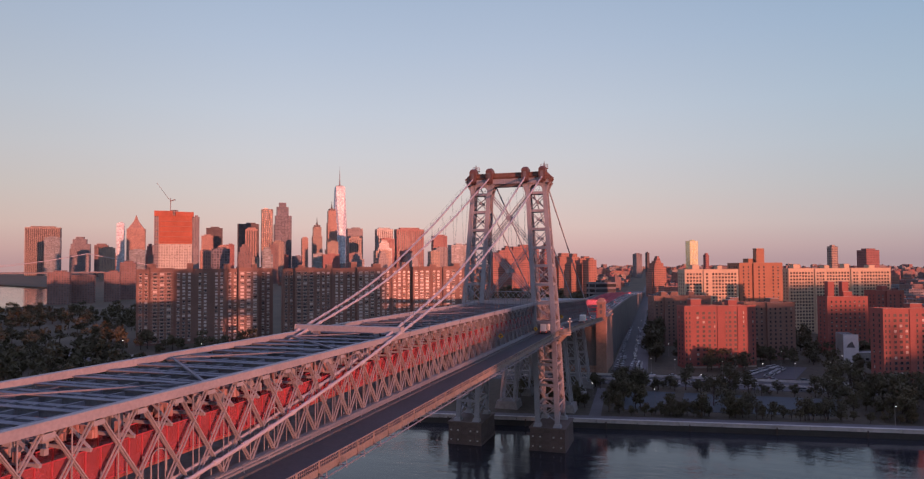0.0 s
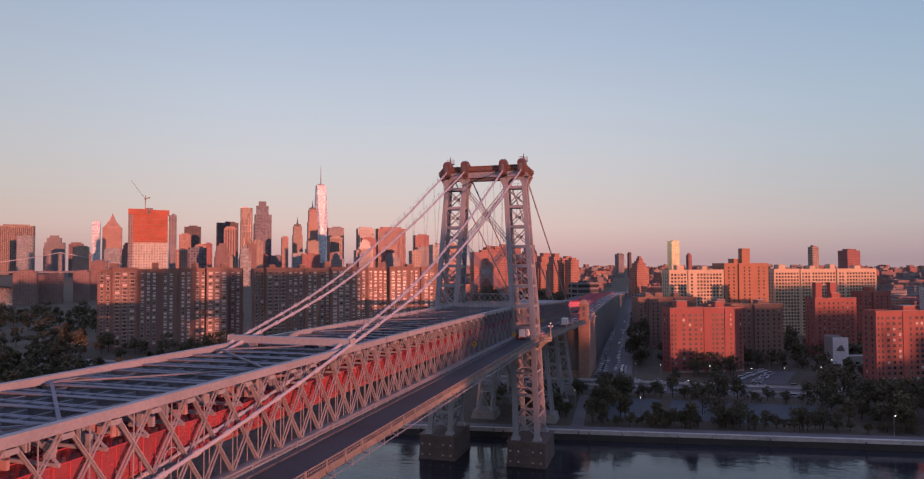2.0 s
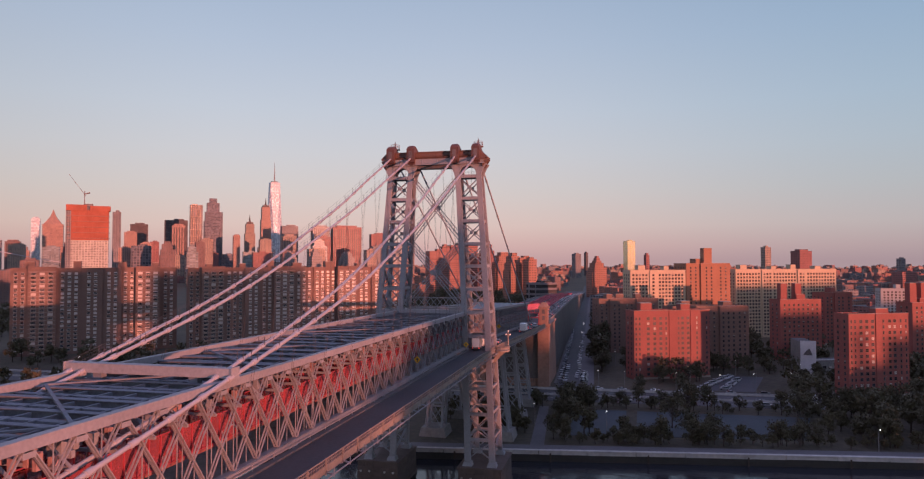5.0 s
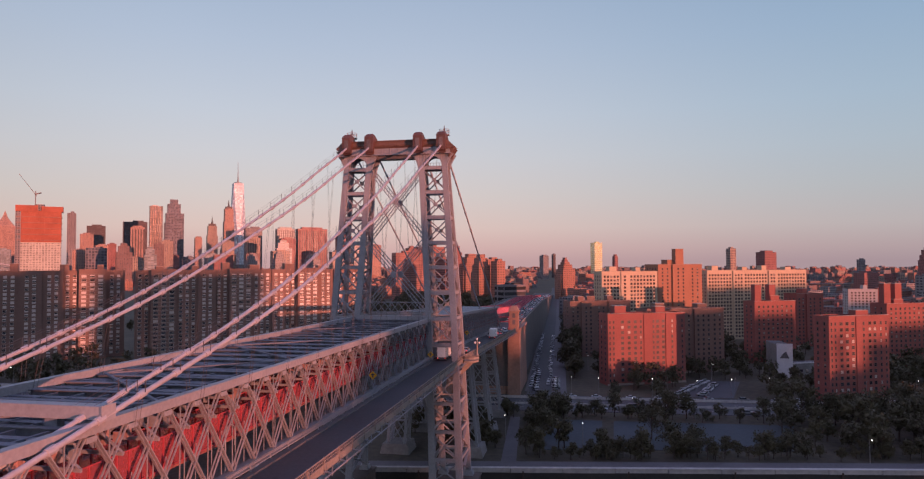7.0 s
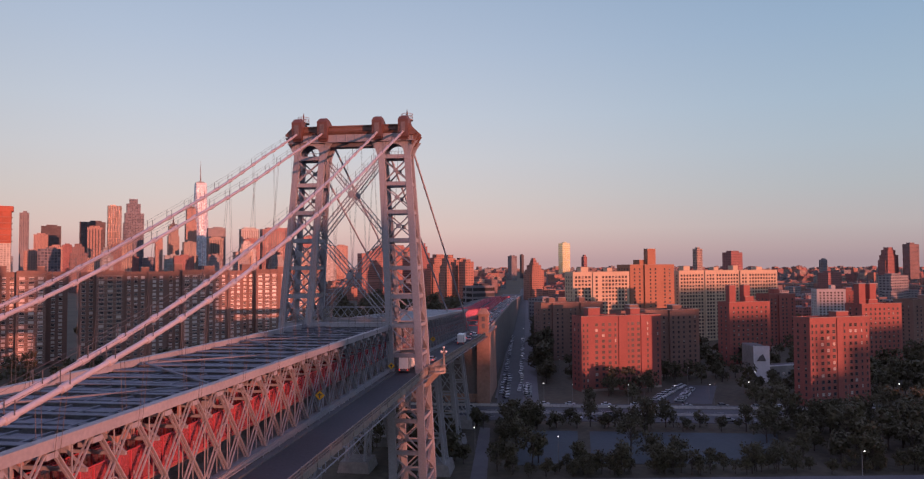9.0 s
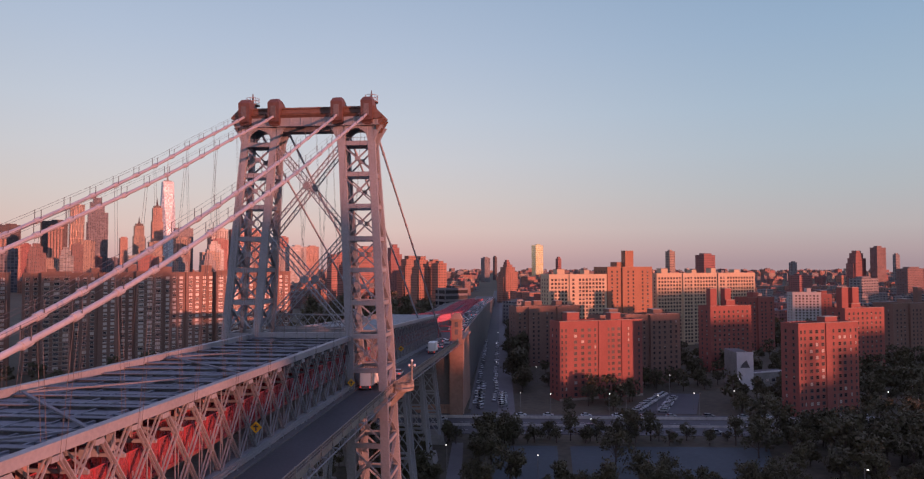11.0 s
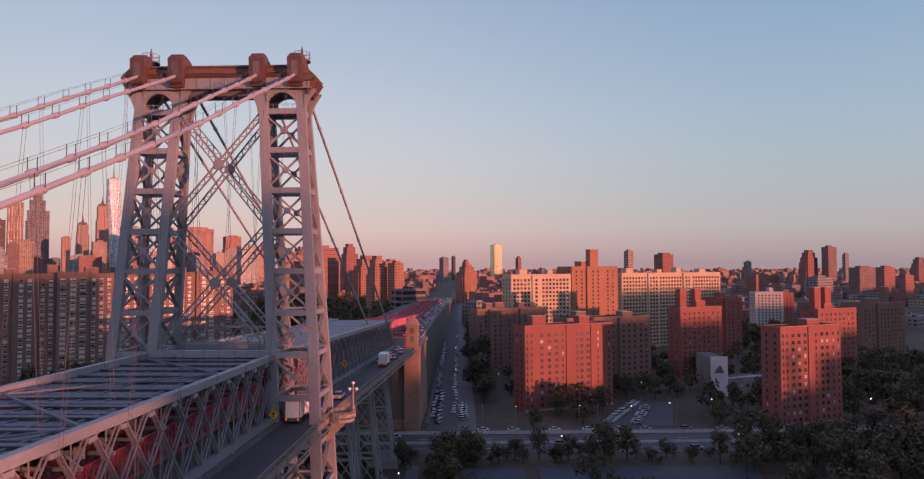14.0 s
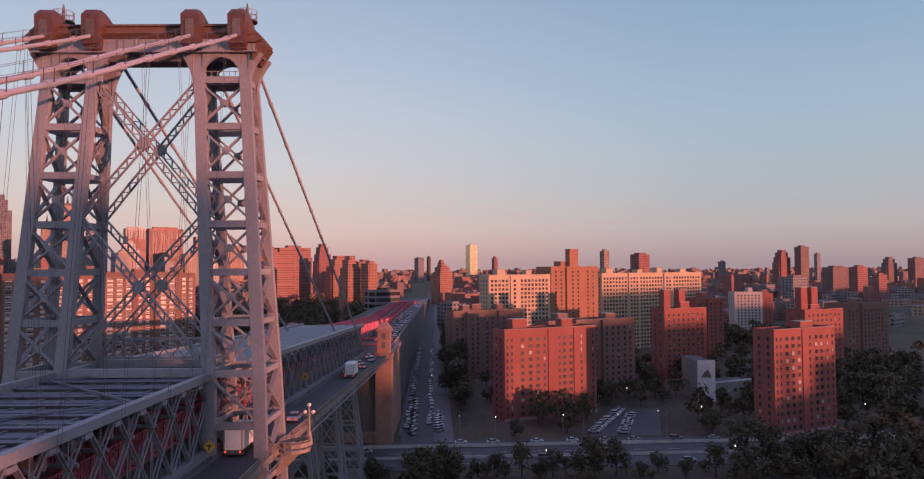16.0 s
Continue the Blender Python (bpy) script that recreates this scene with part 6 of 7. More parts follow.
for i in range(46):
    y = 1250 + 1150 * sky_rnd.random()
    x = -(0.12 + 1.05 * (i + sky_rnd.random()) / 46) * y + 60
    if x > -0.3 * y or x < -1.28 * y + 300 or x + 30 < -1550 - (y - 1120) * 2.5:
        continue
    skyscraper(sky_rnd.choice(("slab", "slab", "step")), "mid-rise block of the far downtown skyline", sky_rnd.choice(("stone", "stonegrey", "brick", "brickdark", "stonepink", "glassdark", "glassgrey")), x, y, 22 + 30 * sky_rnd.random(), 18 + 14 * sky_rnd.random(), 60 + 0.042 * y * (0.35 + 0.75 * sky_rnd.random()))

# low city between and behind, too many to count
def low_city(name, x0, x1, y0, y1, n, seed, label, tall):
    rnd = random.Random(seed)
    u = GRID_U.normalized()
    solids = [Solid() for _ in range(5)]
    for i in range(n):
        y = y0 + (y1 - y0) * rnd.random() ** 0.8
        w = (y + 300) / (y1 + 300)
        x = (x0 + (x1 - x0) * rnd.random()) * w
        if abs(x + 0.0395 * (y - 150) - 10) < 46:
            continue
        if y < 800 and -250 < x < 0 or x < -820 - max(0, (y - 560) * 1.15):
            continue
        ln, dp = 12 + 30 * rnd.random(), 10 + 16 * rnd.random()
        h = 9 + tall * rnd.random() ** 2.2
        s = solids[rnd.randrange(5)]
        s.block((x, y), u, ln, dp, GROUND - 1, GROUND + h, 0, 1)
        if rnd.random() < 0.6:
            s.block(Vector((x, y)) + u * ln * 0.3 + Vector((-u.y, u.x)) * dp * 0.3, u, 3 + 3 * rnd.random(), 3.5, GROUND + h, GROUND + h + 2 + 3 * rnd.random(), 0, 1)
        if rnd.random() < 0.12:
            q = Vector((x, y)) + u * ln * 0.7 + Vector((-u.y, u.x)) * dp * 0.5
            s.tube([(q.x, q.y, GROUND + h + 1.5), (q.x, q.y, GROUND + h + 5), (q.x, q.y, GROUND + h + 6.4)], [1.6, 1.6, 0.1], 8, 1)
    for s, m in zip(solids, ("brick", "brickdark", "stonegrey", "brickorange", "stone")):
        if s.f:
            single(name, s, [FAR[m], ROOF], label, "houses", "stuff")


low_city("low_houses", -900, 1100, 520, 1500, 640, 31, "low tenement houses and roofs of the near city", 14)
low_city("city_roofs", -3600, 3400, 1200, 4600, 3400, 32, "countless far city houses towards the horizon", 26)
low_city("far_towers", -3000, 3600, 2600, 4600, 160, 33, "scattered far apartment towers on the horizon", 34)

hill_rnd = random.Random(8)
hills = Solid()
for i in range(56):                                # low wooded ridges that close the view, haze put into their blue-grey
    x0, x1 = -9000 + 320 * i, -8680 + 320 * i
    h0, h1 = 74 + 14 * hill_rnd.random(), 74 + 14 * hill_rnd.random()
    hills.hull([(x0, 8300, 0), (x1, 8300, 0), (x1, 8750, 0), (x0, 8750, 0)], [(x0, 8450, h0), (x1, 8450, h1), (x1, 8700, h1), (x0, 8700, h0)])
single("backdrop_hills", hills, surface("haze_blue_hillside", (0.19, 0.20, 0.27), 0.95, 0.0, 0.2, 0.004, 0.02, 0.0), "low ridge with haze painted into its colour, on the horizon", "hills", "structure")

# unseen sun blockers added across the river behind the camera; their shadows reach over the water
P = Vector((-SUN.y, SUN.x))


def across(p0, p1, top, d=950.0):
    c = SUN.to_2d() * d + P * p0
    h = top + d * math.tan(SUN_UP)
    ob = thing("shade_block", (c.x, c.y, GROUND), "unseen block added across the river to cast shade", "apartment house", "east bank houses")
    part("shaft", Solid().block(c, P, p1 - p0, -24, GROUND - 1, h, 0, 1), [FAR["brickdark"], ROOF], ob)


# stretches and tops set by where the sun must be cut off
for p0, p1, top in ((-60, -42.2, 43), (-42, -28.2, 49), (-28, 8.8, 79), (9.0, 27.2, 14), (27.4, 129, 75), (129.2, 139, 27), (139.2, 161, 43), (161.2, 184, 33), (184.2, 189.5, 7), (189.7, 197, 15), (197.2, 216, 8), (216.2, 221, 13), (221.2, 226, 32), (226.2, 235, 17), (235.2, 248, 28), (248.2, 273, 41.5), (273.2, 303, 45), (303.2, 340, 35), (340.2, 404, 27), (404.2, 500, 50)):
    across(p0, p1 - 0.1, top, 985.0 if top < 30 else 950.0)
rnd = random.Random(77)
p = -900.0
while p < 1700:
    w = 18 + 34 * rnd.random()
    top = 50 + 14 * rnd.random() if p < -195 else 34 + 3 * rnd.random() if p < 0 else 14 + 18 * rnd.random()
    if p + w < -60 or p > 500:
        across(p, p + w, top, 985.0 + 30 * rnd.random())
    p += w + (0.5 if rnd.random() < 0.7 else 4)


# ---- trees ----
def tree_parts(seed, height, spread, count=46, size=1.0):
    """Trunk with limbs, and a crown of many leaf sprays gathered in uneven clumps."""
    rnd = random.Random(seed)
    trunk = Solid().tube([(0, 0, -0.3), (0.1, 0, height * 0.2), (0.15, 0.1, height * 0.45), (0.1, 0.2, height * 0.8)], [0.32, 0.24, 0.16, 0.05], 7)
    clumps = []
    for i in range(15):
        a, h = rnd.random() * 2 * math.pi, 0.32 + 0.62 * rnd.random()
        r = spread * (0.25 + 0.75 * rnd.random()) * math.sin(math.pi * min(1, h * 0.95 + 0.05)) ** 0.5
        c = Vector((r * math.cos(a), r * math.sin(a), height * h))
        clumps.append((c, spread * (0.28 + 0.25 * rnd.random())))
        if i % 3 == 0 or size < 1.5:
            trunk.tube([(0.1, 0.1, height * h * 0.55), tuple(c * 0.6 + Vector((0, 0, height * h * 0.3))), tuple(c)], [0.12, 0.07, 0.02], 5)
    leaves = Solid()
    for c, r in clumps:
        for j in range(count):
            d = Vector((rnd.gauss(0, 1), rnd.gauss(0, 1), rnd.gauss(0, 0.8))).normalized()
            p = c + d * r * (0.55 + 0.5 * rnd.random())
            u = Vector((rnd.gauss(0, 1), rnd.gauss(0, 1), rnd.gauss(0, 1))).normalized()
            w = u.cross(d + Vector((0.01, 0, 0))).normalized()
            s = size * (0.30 + 0.35 * rnd.random())
            leaves.face([p - u * s, p + w * s * 0.6, p + u * s, p - w * s * 0.6])
    return trunk, leaves


TREES = []
for i, (h, sp) in enumerate(((9, 3.6), (11, 4.4), (12.5, 4.6), (8, 4.0), (14, 5.2))):
    tk, lv = tree_parts(100 + i, h, sp)
    TREES.append((tk.mesh("trunk", [BARK]), lv.mesh("crown", [LEAF])))
FAR_TREES = []
for i, (h, sp) in enumerate(((9, 3.6), (11, 4.4), (12.5, 4.6), (8, 4.0), (14, 5.2))):
    tk, lv = tree_parts(200 + i, h, sp, 17, 1.75)
    FAR_TREES.append((tk.mesh("trunk", [BARK]), lv.mesh("crown", [LEAF])))
tree_rnd = random.Random(5)


far_crowns, far_trunks = Solid(), Solid()


def far_tree(x, y, scale=1.0):
    """One of the trees too far off to be told apart."""
    m = Matrix.Translation((x, y, GROUND)) @ Matrix.Rotation(tree_rnd.random() * 6.28, 4, "Z") @ Matrix.Scale(scale * (0.8 + 0.4 * tree_rnd.random()), 4)
    tk, lv = (TREES if x > 20 and y < 150 else FAR_TREES)[tree_rnd.randrange(len(FAR_TREES))]
    for me, s in ((lv, far_crowns), (tk, far_trunks)):
        o = len(s.v)
        s.v.extend(tuple(m @ v.co) for v in me.vertices)
        for p in me.polygons:
            s.f.append(tuple(o + i for i in p.vertices))
            s.m.append(0)
            s.uv.extend([(0, 0)] * len(p.vertices))


def tree(x, y, group, scale=1.0, z=GROUND):
    tk, lv = TREES[tree_rnd.randrange(len(TREES))]
    ob = thing("tree", (x, y, z), "broad dark green park tree in morning shadow" if group == "park trees" else "dark leafy street tree beside the houses", "tree", group)
    m = Matrix.Translation((x, y, z)) @ Matrix.Rotation(tree_rnd.random() * 6.28, 4, "Z") @ Matrix.Scale(scale * (0.8 + 0.4 * tree_rnd.random()), 4)
    piece("trunk", tk, m, ob)
    piece("crown", lv, m, ob)


def blocked(x, y):
    return 20 < x < 30 and y < 110 or (-24 < x < 24 and (36 < y < 150)) or (36 < x < 128 and 60 + 0.13 * (x - 36) < y < 101 + 0.05 * (x - 36) and (x * 7.3 + y * 3.1) % 10 > 1.2)


i = 0
while i < 150:                                     # riverside park, north of the bridge
    x, y = 26 + 330 * tree_rnd.random(), 40 + 74 * tree_rnd.random()
    y += 0.12 * (x - 26)
    if blocked(x, y) or y < bank(x) + 9 or y > 113 + 0.05 * x:
        i += 0.2
        continue
    (far_tree(x, y, 0.85) if x > 200 else tree(x, y, "park trees", 0.85))
    i += 1
i = 0
while i < 210:                                     # riverside park, south of the bridge
    x, y = -640 + 600 * tree_rnd.random(), -25 + 135 * tree_rnd.random()
    if y < (bank(x) if x > -60 else -30 + (x + 420) / 360 * 50) + 10 or y > 112 + 0.05 * x or x > -30:
        i += 0.1
        continue
    (far_tree(x, y, 0.95) if x < -200 or y > 70 else tree(x, y, "park trees", 0.95))
    i += 1
for j in range(26):                                # along the street and round the houses
    tree(street_x(200 + 9 * j, 17 + 3 * tree_rnd.random()), 200 + 9 * j + 4 * tree_rnd.random(), "street trees", 1.5)
HOUSES = (((62.4, 180.9), 45.1, 11, M), ((160.2, 154.9), 33, 10, M), ((85.5, 220.3), 50, 13, M), ((40.5, 285), 45, 12, M), ((42, 325), 28, 8, M), ((155.6, 272.3), 30, 11, M), ((208, 369), 24, 14, M), ((228, 264), 30, 12, M), ((290, 334), 42, 15, M), ((63, 344.7), 47, 14, M), ((106.5, 364), 38.5, 20, M), ((149.1, 401.6), 96, 14, M), ((-345, 173.5), 106, 18, GRID_U), ((-246, 226), 163, 18, GRID_U))


def in_house(x, y):
    if 89 < x < 134 and 154 < y < 207 and x > 88 + (y - 158) * 0.45 or 150 < x < 194 and 212 < y < 246:
        return True
    for c, ln, dp, u in HOUSES:
        d = Vector((x, y)) - Vector(c)
        a, b = d.dot(u.normalized()), d.dot(Vector((-u.y, u.x)).normalized())
        if -4 < a < ln + 4 and -5 < b < dp + 4:
            return True
    return False


i = 0
while i < 170:
    x, y = 52 + 350 * tree_rnd.random(), 153 + 250 * tree_rnd.random() ** 1.2
    y += 0.05 * x - 3
    i += 0.25
    if in_house(x, y) or x < street_x(y, 18):
        continue
    (far_tree(x, y, 0.8) if x > 230 or y > 250 else tree(x, y, "street trees", 0.8))
    i += 0.75
i = 0
while i < 90:
    x, y = -560 + 500 * tree_rnd.random(), 132 + 120 * tree_rnd.random() ** 1.5
    i += 0.25
    if in_house(x, y) or y > 240 + 0.6 * (x + 250):
        continue
    far_tree(x, y, 0.9)
    i += 0.75


i = 0
while i < 300:                                     # wooded ground south of the bridge
    x, y = -800 + 480 * tree_rnd.random(), 10 + 430 * tree_rnd.random()
    i += 0.3
    if in_house(x, y) or 116 < y - 0.05 * x < 150 or y < 40 - (x + 700) * 0.3 or (x < -700 and y < 330) or y > 200 + 0.6 * (x + 345):
        if not (x < -360 and 150 < y < 430):
            continue
    far_tree(x, y, 1.15)
    i += 0.7
for j in range(70):                                # between the approach and the slabs
    far_tree(-150 + 122 * tree_rnd.random(), 158 + 270 * tree_rnd.random(), 0.95)
for j in range(90):                                # tall trees west of the approach
    far_tree(-230 + 190 * tree_rnd.random(), 470 + 330 * tree_rnd.random(), 1.7)
for j in range(60):                                # thicker planting by the motorway
    x = 120 + 260 * tree_rnd.random()
    far_tree(x, 70 + 38 * tree_rnd.random() + 0.1 * x, 1.1)
for j in range(60):                                # planting before the far white house
    far_tree(240 + 110 * tree_rnd.random(), 400 + 70 * tree_rnd.random(), 1.2)
for j in range(260):                               # dense gardens round the brick houses
    x, y = 70 + 300 * tree_rnd.random(), 156 + 150 * tree_rnd.random()
    y += 0.05 * x
    if not in_house(x, y) and x > street_x(y, 18):
        far_tree(x, y, 0.95)
for j in range(26):                               # bushes and trees between the motorway and the courts
    x = 18 + 330 * tree_rnd.random()
    far_tree(x, 101 + 12 * tree_rnd.random() + 0.05 * x, 0.45)
for j in range(110):                               # wood north of the courts
    x = 160 + 260 * tree_rnd.random()
    y = 52 + 58 * tree_rnd.random() + 0.12 * x
    if not blocked(x, y) and y > bank(x) + 10:
        far_tree(x, y, 1.0)
for j in range(84):                               # hedges and trees round the courts
    x = 30 + 120 * tree_rnd.random()
    y = (bank(x) + 9.5 + 7 * tree_rnd.random()) if j % 4 else 103 + 8 * tree_rnd.random() + 0.05 * (x - 36)
    far_tree(x, y, 0.32 + 0.3 * tree_rnd.random())
for j in range(330):                               # thick wood on the south shore
    x = -780 + 520 * tree_rnd.random()
    y = -30 + (x + 420) / 360 * 50 + 14 + 120 * tree_rnd.random() if x > -420 else 60 - (x + 720) * 0.3 + 14 + 150 * tree_rnd.random()
    if not in_house(x, y) and not 114 < y - 0.05 * x < 152:
        far_tree(x, y, 1.15)
for j in range(60):                                # big trees past the courts
    x = 136 + 230 * tree_rnd.random()
    far_tree(x, bank(x) + 14 + 40 * tree_rnd.random(), 1.2)
for j in range(34):                                # under the side span
    far_tree(-20 + 42 * tree_rnd.random(), 52 + 58 * tree_rnd.random(), 0.6)
single("tree_crowns", far_crowns, LEAF, "dark massed crowns of distant trees among houses", "trees", "stuff")
single("tree_trunks", far_trunks, BARK, "trunks of distant trees among houses", "trees", "stuff")


# ---- vehicles ----
def car_meshes(kind):
    """A car body as one drawn-out side profile with a narrower cabin, its glass, and a wheel."""
    prof = {"saloon": [(-2.2, 0.35), (2.2, 0.35), (2.25, 0.75), (1.2, 0.95), (-1.75, 1.0), (-2.25, 0.85)], "suv": [(-2.3, 0.4), (2.3, 0.4), (2.35, 0.95), (1.25, 1.1), (-2.2, 1.15), (-2.35, 0.9)]}[kind]
    cab = {"saloon": ((-1.7, 1.0, 0.98), (-1.1, 0.45, 1.45)), "suv": ((-2.2, 1.1, 1.12), (-1.95, 0.55, 1.72))}[kind]
    b = Solid().hull([(x, -0.9, z) for x, z in prof], [(x, 0.9, z) for x, z in prof])
    (a0, a1, z0), (b0, b1, z1) = cab
    b.hull([(b0 + 0.05, -0.68, z1 - 0.02), (b1 - 0.05, -0.68, z1 - 0.02), (b1 - 0.05, 0.68, z1 - 0.02), (b0 + 0.05, 0.68, z1 - 0.02)], [(b0 + 0.15, -0.6, z1 + 0.06), (b1 - 0.15, -0.6, z1 + 0.06), (b1 - 0.15, 0.6, z1 + 0.06), (b0 + 0.15, 0.6, z1 + 0.06)])
    g = Solid().hull([(a0, -0.84, z0 - 0.02), (a1, -0.84, z0 - 0.02), (a1, 0.84, z0 - 0.02), (a0, 0.84, z0 - 0.02)], [(b0, -0.68, z1 - 0.02), (b1, -0.68, z1 - 0.02), (b1, 0.68, z1 - 0.02), (b0, 0.68, z1 - 0.02)])
    w = Solid()
    for dx in (-1.4, 1.4):
        w.tube([(dx, -0.93, 0.34), (dx, -0.71, 0.34)], 0.34, 10).tube([(dx, 0.71, 0.34), (dx, 0.93, 0.34)], 0.34, 10).beam((dx, -0.72, 0.34), (dx, 0.72, 0.34), 0.08, 0.08)
    w.beam((-1.4, 0, 0.34), (1.4, 0, 0.34), 0.09, 0.09)
    return b.mesh("body", [CARPAINT]), g.mesh("glass", [CARGLASS]), w.mesh("wheelset", [TYRE])


CARS = {k: car_meshes(k) for k in ("saloon", "suv")}
LAMP_MESH = Solid().box(-0.04, -0.2, -0.07, 0.04, 0.2, 0.07).mesh("tail_lamp", [TAILGLOW])
WHEEL_MESH = Solid().tube([(0, -0.11, 0), (0, -0.09, 0), (0, 0.09, 0), (0, 0.11, 0)], [0.2, 0.34, 0.34, 0.2], 12).mesh("wheel", [TYRE])
car_rnd = random.Random(9)


def car(x, y, z, heading, label, group, lamps=False):
    kind = car_rnd.choice(("saloon", "saloon", "suv"))
    b, g, w = CARS[kind]
    ob = thing("car", (x, y, z), label, "car", group)
    m = Matrix.Translation((x, y, z)) @ Matrix.Rotation(heading, 4, "Z")
    piece("body", b, m, ob)
    piece("cabin_glass", g, m, ob)
    if group == "bridge traffic":
        for dx in (-1.4, 1.4):
            for dy in (-0.82, 0.82):
                piece("wheel", WHEEL_MESH, m @ Matrix.Translation((dx, dy, 0.34)), ob)
    else:
        piece("wheelset", w, m, ob)
    if lamps:
        for dy in (-0.6, 0.6):
            piece("tail_lamp", LAMP_MESH, m @ Matrix.Translation((-2.28, dy, 0.75)), ob)
    return ob


for side_off in (-4.0, 5.0):
    for j in range(34):
        if car_rnd.random() < 0.85:
            y = 172 + 7.4 * j + 1.5 * car_rnd.random()
            car(street_x(y, side_off + 1.3 * car_rnd.random()), y, 3.15, math.pi / 2 + 0.04 + 0.05 * car_rnd.random(), "small parked car at the street's kerb", "parked cars")
for j in range(8):
    y = 166 + 4.2 * j
    if car_rnd.random() < 0.8:
        car(street_x(y, 9.0 + 0.4 * car_rnd.random()), y, 3.15, math.pi / 2 - 0.7, "parked car angled at the street's pavement", "parked cars")
for j in range(9):
    y = 162 + 7.6 * j
    if car_rnd.random() < 0.9:
        car(street_x(y, -1.2), y, 3.15, math.pi / 2 + 0.5, "parked car angled beside the approach wall", "parked cars")
for j in range(15):
    car(95 + 1.35 * j, 163 + 2.75 * j, 3.14, -0.2, "parked car in the small car park", "parked cars")
for j in range(12):
    if j % 4 != 3:
        car(105.5 + 1.1 * j, 161.5 + 3.1 * j, 3.14, 2.9, "parked car in the small car park", "parked cars")
for j in range(22):
    x = 42 + 13 * j + 5 * car_rnd.random()
    car(x, 146.4 + 0.05 * x, 3.12, 0.05, "parked car on the service road", "parked cars")
for x, yy in ((12, 137), (58, 119.5), (72, 126), (96, 132), (118, 119), (140, 131.5), (168, 138), (196, 125), (-90, 122), (-150, 134), (-260, 120)):
    car(x, yy + 0.05 * x, 3.13, 0.05, "car on the riverside motorway", "motorway cars")
for j in range(86):
    y = 190 + 10.5 * j + 4 * car_rnd.random()
    for o in (10.2, 13.4, 16.2):
        if car_rnd.random() < (0.75 if j < 46 else 0.5):
            car(ramp_x(y) + o, y, ramp_z(y) + 0.02, math.pi / 2 + 0.04, "car queueing on the bridge approach", "approach traffic", car_rnd.random() < 0.4)
for x, y in ((15.6, 24), (13.3, 92), (15.8, 104), (13.4, 112), (15.6, 124), (13.5, 134)):
    car(TX + x, y, deck(y) + 0.02, math.pi / 2, "car driving over the bridge roadway", "bridge traffic", y > 20)


def box_truck(x, y, label):
    z = deck(y) + 0.02
    ob = thing("box_truck", (x, y, z), label, "truck", "trucks")
    part("cargo_box", Solid().box(x - 1.25, y - 3.2, z + 1.0, x + 1.25, y + 2.6, z + 3.75), WHITEPAINT, ob)
    part("rear_door", Solid().box(x - 1.1, y - 3.28, z + 1.15, x + 1.1, y - 3.2, z + 3.55), WHITEPAINT, ob, "white roll-up rear door")
    for k in (-1, 1):
        part("corner_trim", Solid().box(x + k * 1.2 - 0.06, y - 3.3, z + 1.0, x + k * 1.2 + 0.06, y - 3.18, z + 3.8), CONCRETE, ob)
    cab = part("cab", Solid().hull([(x - 1.1, y + 2.7, z + 0.5), (x + 1.1, y + 2.7, z + 0.5), (x + 1.1, y + 4.7, z + 0.5), (x - 1.1, y + 4.7, z + 0.5)], [(x - 1.0, y + 2.7, z + 2.5), (x + 1.0, y + 2.7, z + 2.5), (x + 1.0, y + 4.0, z + 2.5), (x - 1.0, y + 4.0, z + 2.5)]), WHITEPAINT, ob)
    part("windscreen", Solid().hull([(x - 0.9, y + 4.48, z + 1.5), (x + 0.9, y + 4.48, z + 1.5), (x + 0.9, y + 4.52, z + 1.5), (x - 0.9, y + 4.52, z + 1.5)], [(x - 0.85, y + 4.12, z + 2.3), (x + 0.85, y + 4.12, z + 2.3), (x + 0.85, y + 4.16, z + 2.3), (x - 0.85, y + 4.16, z + 2.3)]), CARGLASS, cab)
    part("chassis", Solid().box(x - 0.9, y - 3.2, z + 0.5, x + 0.9, y + 4.5, z + 1.0), DARKSTEEL, ob)
    part("bumper", Solid().box(x - 1.2, y - 3.4, z + 0.45, x + 1.2, y - 3.25, z + 0.65), DARKSTEEL, ob)
    for yy in (-2.2, 3.6):
        for k in (-1, 1):
            wh = part("wheel", Solid().tube([(x + k * 0.75, y + yy, z + 0.45), (x + k * 1.1, y + yy, z + 0.45)], 0.45, 12), TYRE, ob)
            part("rim", Solid().tube([(x + k * 1.08, y + yy, z + 0.45), (x + k * 1.13, y + yy, z + 0.45)], 0.25, 10), CONCRETE, wh)
    for k in (-1, 1):
        part("tail_lamp", Solid().box(x + k * 1.0 - 0.12, y - 3.44, z + 0.7, x + k * 1.0 + 0.12, y - 3.38, z + 0.9), TAILGLOW, ob)


box_truck(TX + 13.6, 1.5, "white box truck with a plain cargo box on the roadway")
box_truck(TX + 15.6, 84, "small white box truck near the anchorage")


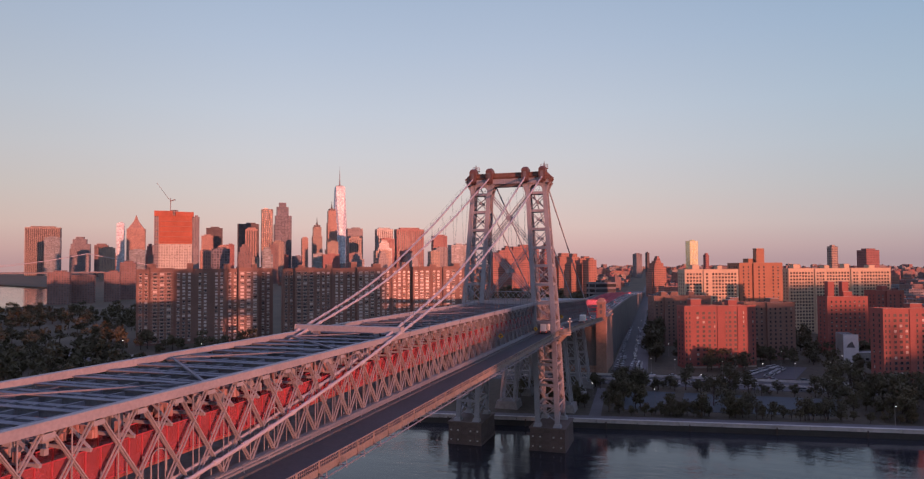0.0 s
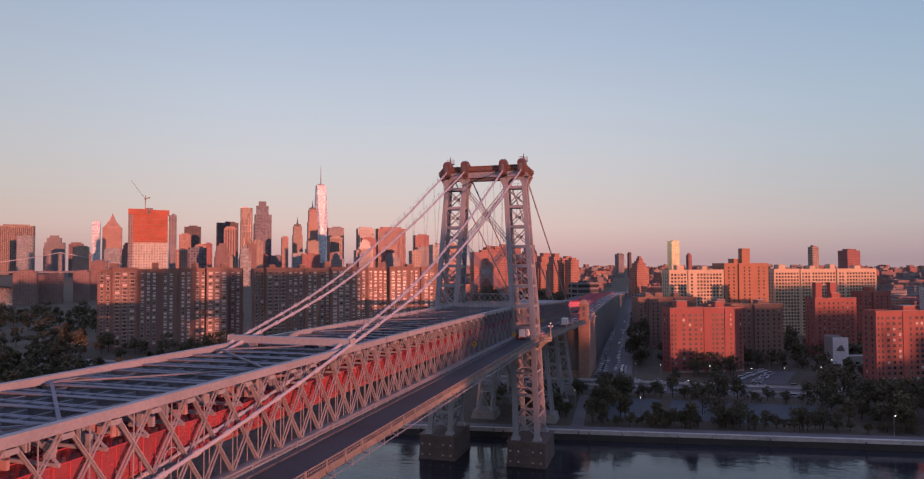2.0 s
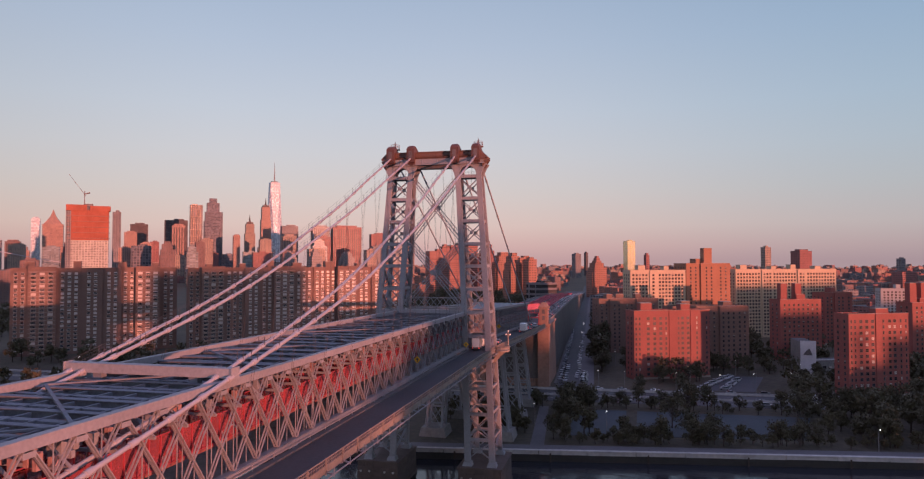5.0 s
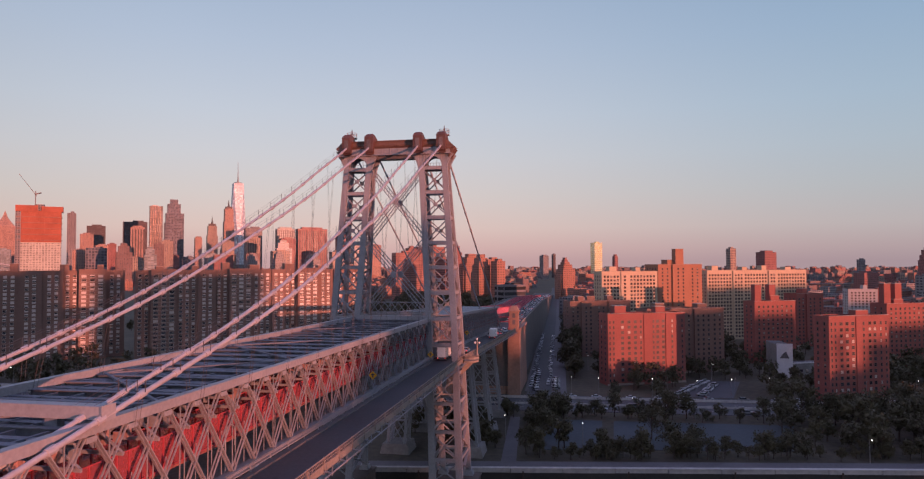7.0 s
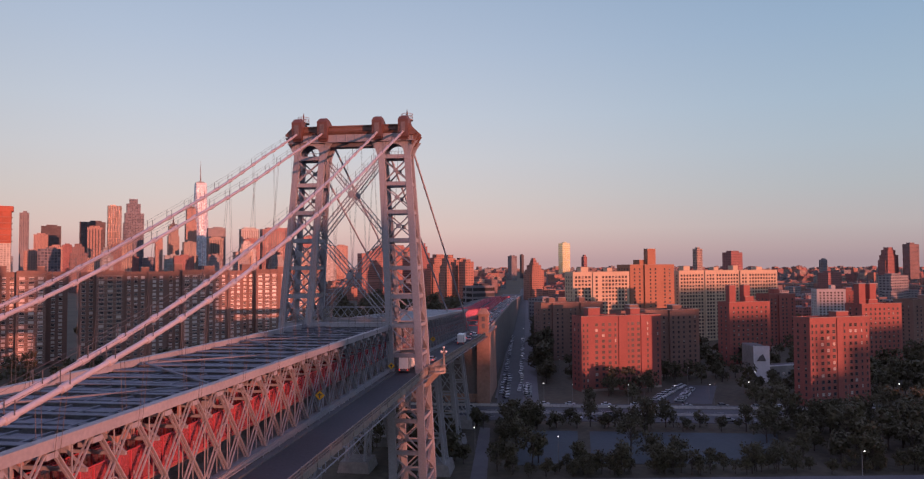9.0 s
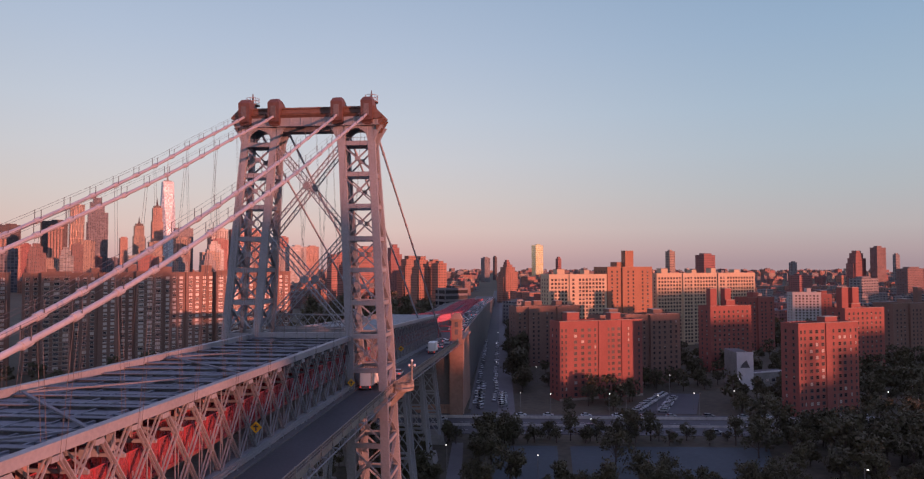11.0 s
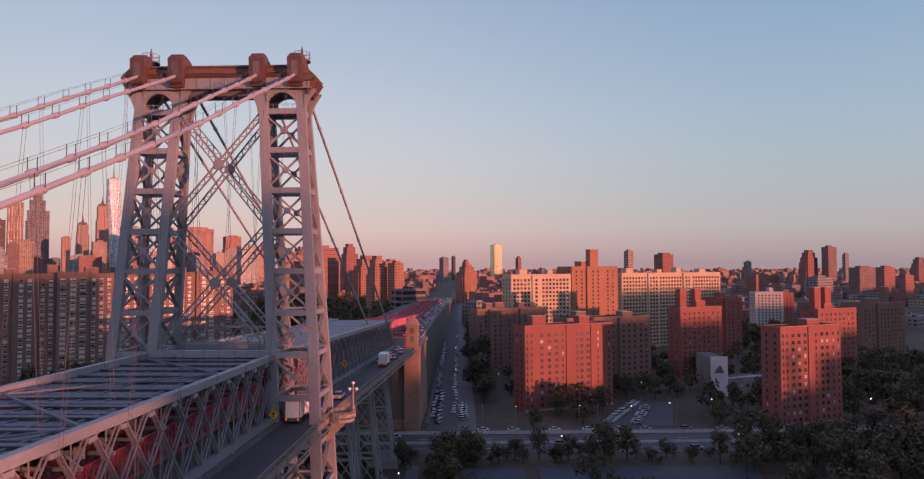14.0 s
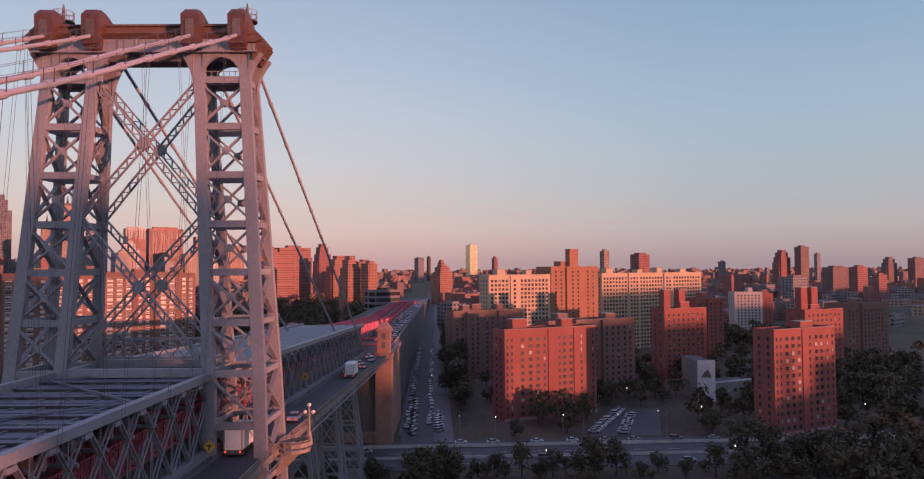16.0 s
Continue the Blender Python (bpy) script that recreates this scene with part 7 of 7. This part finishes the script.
# ---- signs, lamps, small things ----
def warning_sign(y, z):
    x = TX + 11.05
    ob = thing("warning_sign", (x, y, z), "yellow diamond warning sign fixed to the truss", "sign", "yellow signs")
    r = 0.82
    plate = part("plate", Solid().hull([(x - r, y - 0.02, z), (x, y - 0.02, z - r), (x + r, y - 0.02, z), (x, y - 0.02, z + r)], [(x - r, y + 0.03, z), (x, y + 0.03, z - r), (x + r, y + 0.03, z), (x, y + 0.03, z + r)]), YELLOW, ob)
    part("symbol", Solid().box(x - 0.1, y - 0.05, z - 0.45, x + 0.1, y - 0.025, z + 0.4).box(x - 0.35, y - 0.05, z + 0.02, x + 0.35, y - 0.025, z + 0.2), DARKSTEEL, plate, "black symbol bars")
    part("bracket", Solid().beam((x - 0.7, y + 0.1, z), (x + 0.3, y + 0.1, z), 0.08, 0.08).beam((x, y + 0.1, z - 1.3), (x, y + 0.1, z + 0.9), 0.08, 0.08), STEEL, ob)


for y, z in ((-52, 45.8), (-3.5, 43.2), (51, 43.3)):
    warning_sign(y, z)


def street_lamp(x, y, tall=9.0, z=GROUND, lit=True):
    ob = thing("street_lamp", (x, y, z), "tall slender street lamp with a lit head" if lit else "tall pale unlit lamp pole", "street lamp", "street lamps")
    part("pole", Solid().tube([(x, y, z - 0.2), (x, y, z + 0.8), (x, y, z + tall)], [0.17, 0.12, 0.07], 7), CONCRETE, ob)
    part("arm", Solid().beam((x, y, z + tall - 0.1), (x, y - 1.6, z + tall + 0.2), 0.08, 0.08), CONCRETE, ob)
    part("lamp_head", Solid().hull([(x + a * 0.12, y - 1.8 + b * 0.24, z + tall + 0.02) for a, b in QUAD], [(x + a * 0.07, y - 1.8 + b * 0.18, z + tall + 0.3) for a, b in QUAD]), LAMPGLOW if lit else CONCRETE, ob)


lamp_rnd = random.Random(12)
for x, y in ((44, 156), (57, 152), (82, 154), (103, 158), (120, 165), (138, 168), (150, 200), (158, 226), (118, 205), (66, 205), (52, 230), (46, 262), (205, 172), (226, 190), (244, 168), (262, 205), (285, 176), (300, 220), (182, 210), (206, 232), (70, 110), (128, 112), (185, 60), (236, 78), (262, 84), (50, 58), (22, 70), (140, 56), (30, 240), (26, 330), (23, 420)):
    street_lamp(x, y + 0.02 * x, 7.5 + 2 * lamp_rnd.random())
for x in (24, 88, 118, 142, 174, 206, 240):
    street_lamp(x, 142.9 + 0.05 * x, 11, 3.1, False)
for x, y, h in ((-352, 88, 22), (-500, 235, 24), (-430, 120, 12), (-300, 118, 12), (-235, 118, 12), (-180, 100, 12), (-380, 150, 11)):
    street_lamp(x, y, h, GROUND, h < 20)

# low pale service building with a painted end wall among the brick houses
svc = thing("service_building", (158, 225, GROUND), "low pale service building with a mural on its end wall", "building")
part("main_block", Solid().block((154.6, 219.6), (1, 0.02), 7.6, 21, GROUND - 0.3, 21.4, 0, 1), [CONCRETE, ROOF], svc)
part("mural_wall", Solid().block((154.4, 218.4), (1, 0.02), 8.0, 1.1, GROUND - 0.3, 22.2, 0, 1), [PALEWALL, ROOF], svc)
part("mural", Solid().hull([(155.6, 218.3, 14.2), (160.6, 218.4, 14.2), (158.9, 218.36, 18.0), (157.2, 218.33, 16.6)], [(155.6, 218.22, 14.2), (160.6, 218.32, 14.2), (158.9, 218.28, 18.0), (157.2, 218.25, 16.6)]), DARKSTEEL, svc, "dark painted shape on the end wall")
part("low_wing", Solid().block((162.6, 223), M, 25, 9, GROUND - 0.3, 10.6, 0, 1), [CONCRETE, ROOF], svc)
part("low_coping", Solid().block((162.5, 222.8), M, 25.2, 0.5, 10.6, 11.2), PALEWALL, svc)
for j in range(6):
    o = Vector((162.6, 223)) + M * (2.6 + 3.9 * j)
    part("window", window_solid(2.2, 1.5, None, turned(o.x, o.y, 6.6, M)), [FRAME, PANE], svc)

# a far suspension bridge down the river
fb_ = thing("far_bridge", (-1900, 1540, 0), "distant grey suspension bridge over the river", "bridge")
ft, fa = Vector((-1852, 1500, 0)), Vector((0.72, 0.69, 0)).normalized()
part("tower", Solid().block((ft.x - 6, ft.y), (fa.x, fa.y), 10, 8, 0, 101), FAR["stonegrey"], fb_)
part("deck", Solid().beam(ft - fa * 900 + Vector((0, 0, 37)), ft + fa * 300 + Vector((0, 0, 37)), 30, 5), FAR["stonegrey"], fb_)
part("cable", Solid().tube([ft - fa * d + Vector((0, 0, 48 + 52 * ((450 - d) / 450) ** 2)) for d in range(0, 460, 50)], 1.3, 6).tube([ft + Vector((0, 0, 100)), ft + fa * 260 + Vector((0, 0, 46))], 1.3, 6), CABLE, fb_)
for d in range(-800, 1, 80):
    if d != 0:
        part("deck_pier", Solid().box(ft.x + fa.x * d - 3, ft.y + fa.y * d - 3, 0, ft.x + fa.x * d + 3, ft.y + fa.y * d + 3, 38), FAR["stonegrey"], fb_) if d in (-800, -720) else None
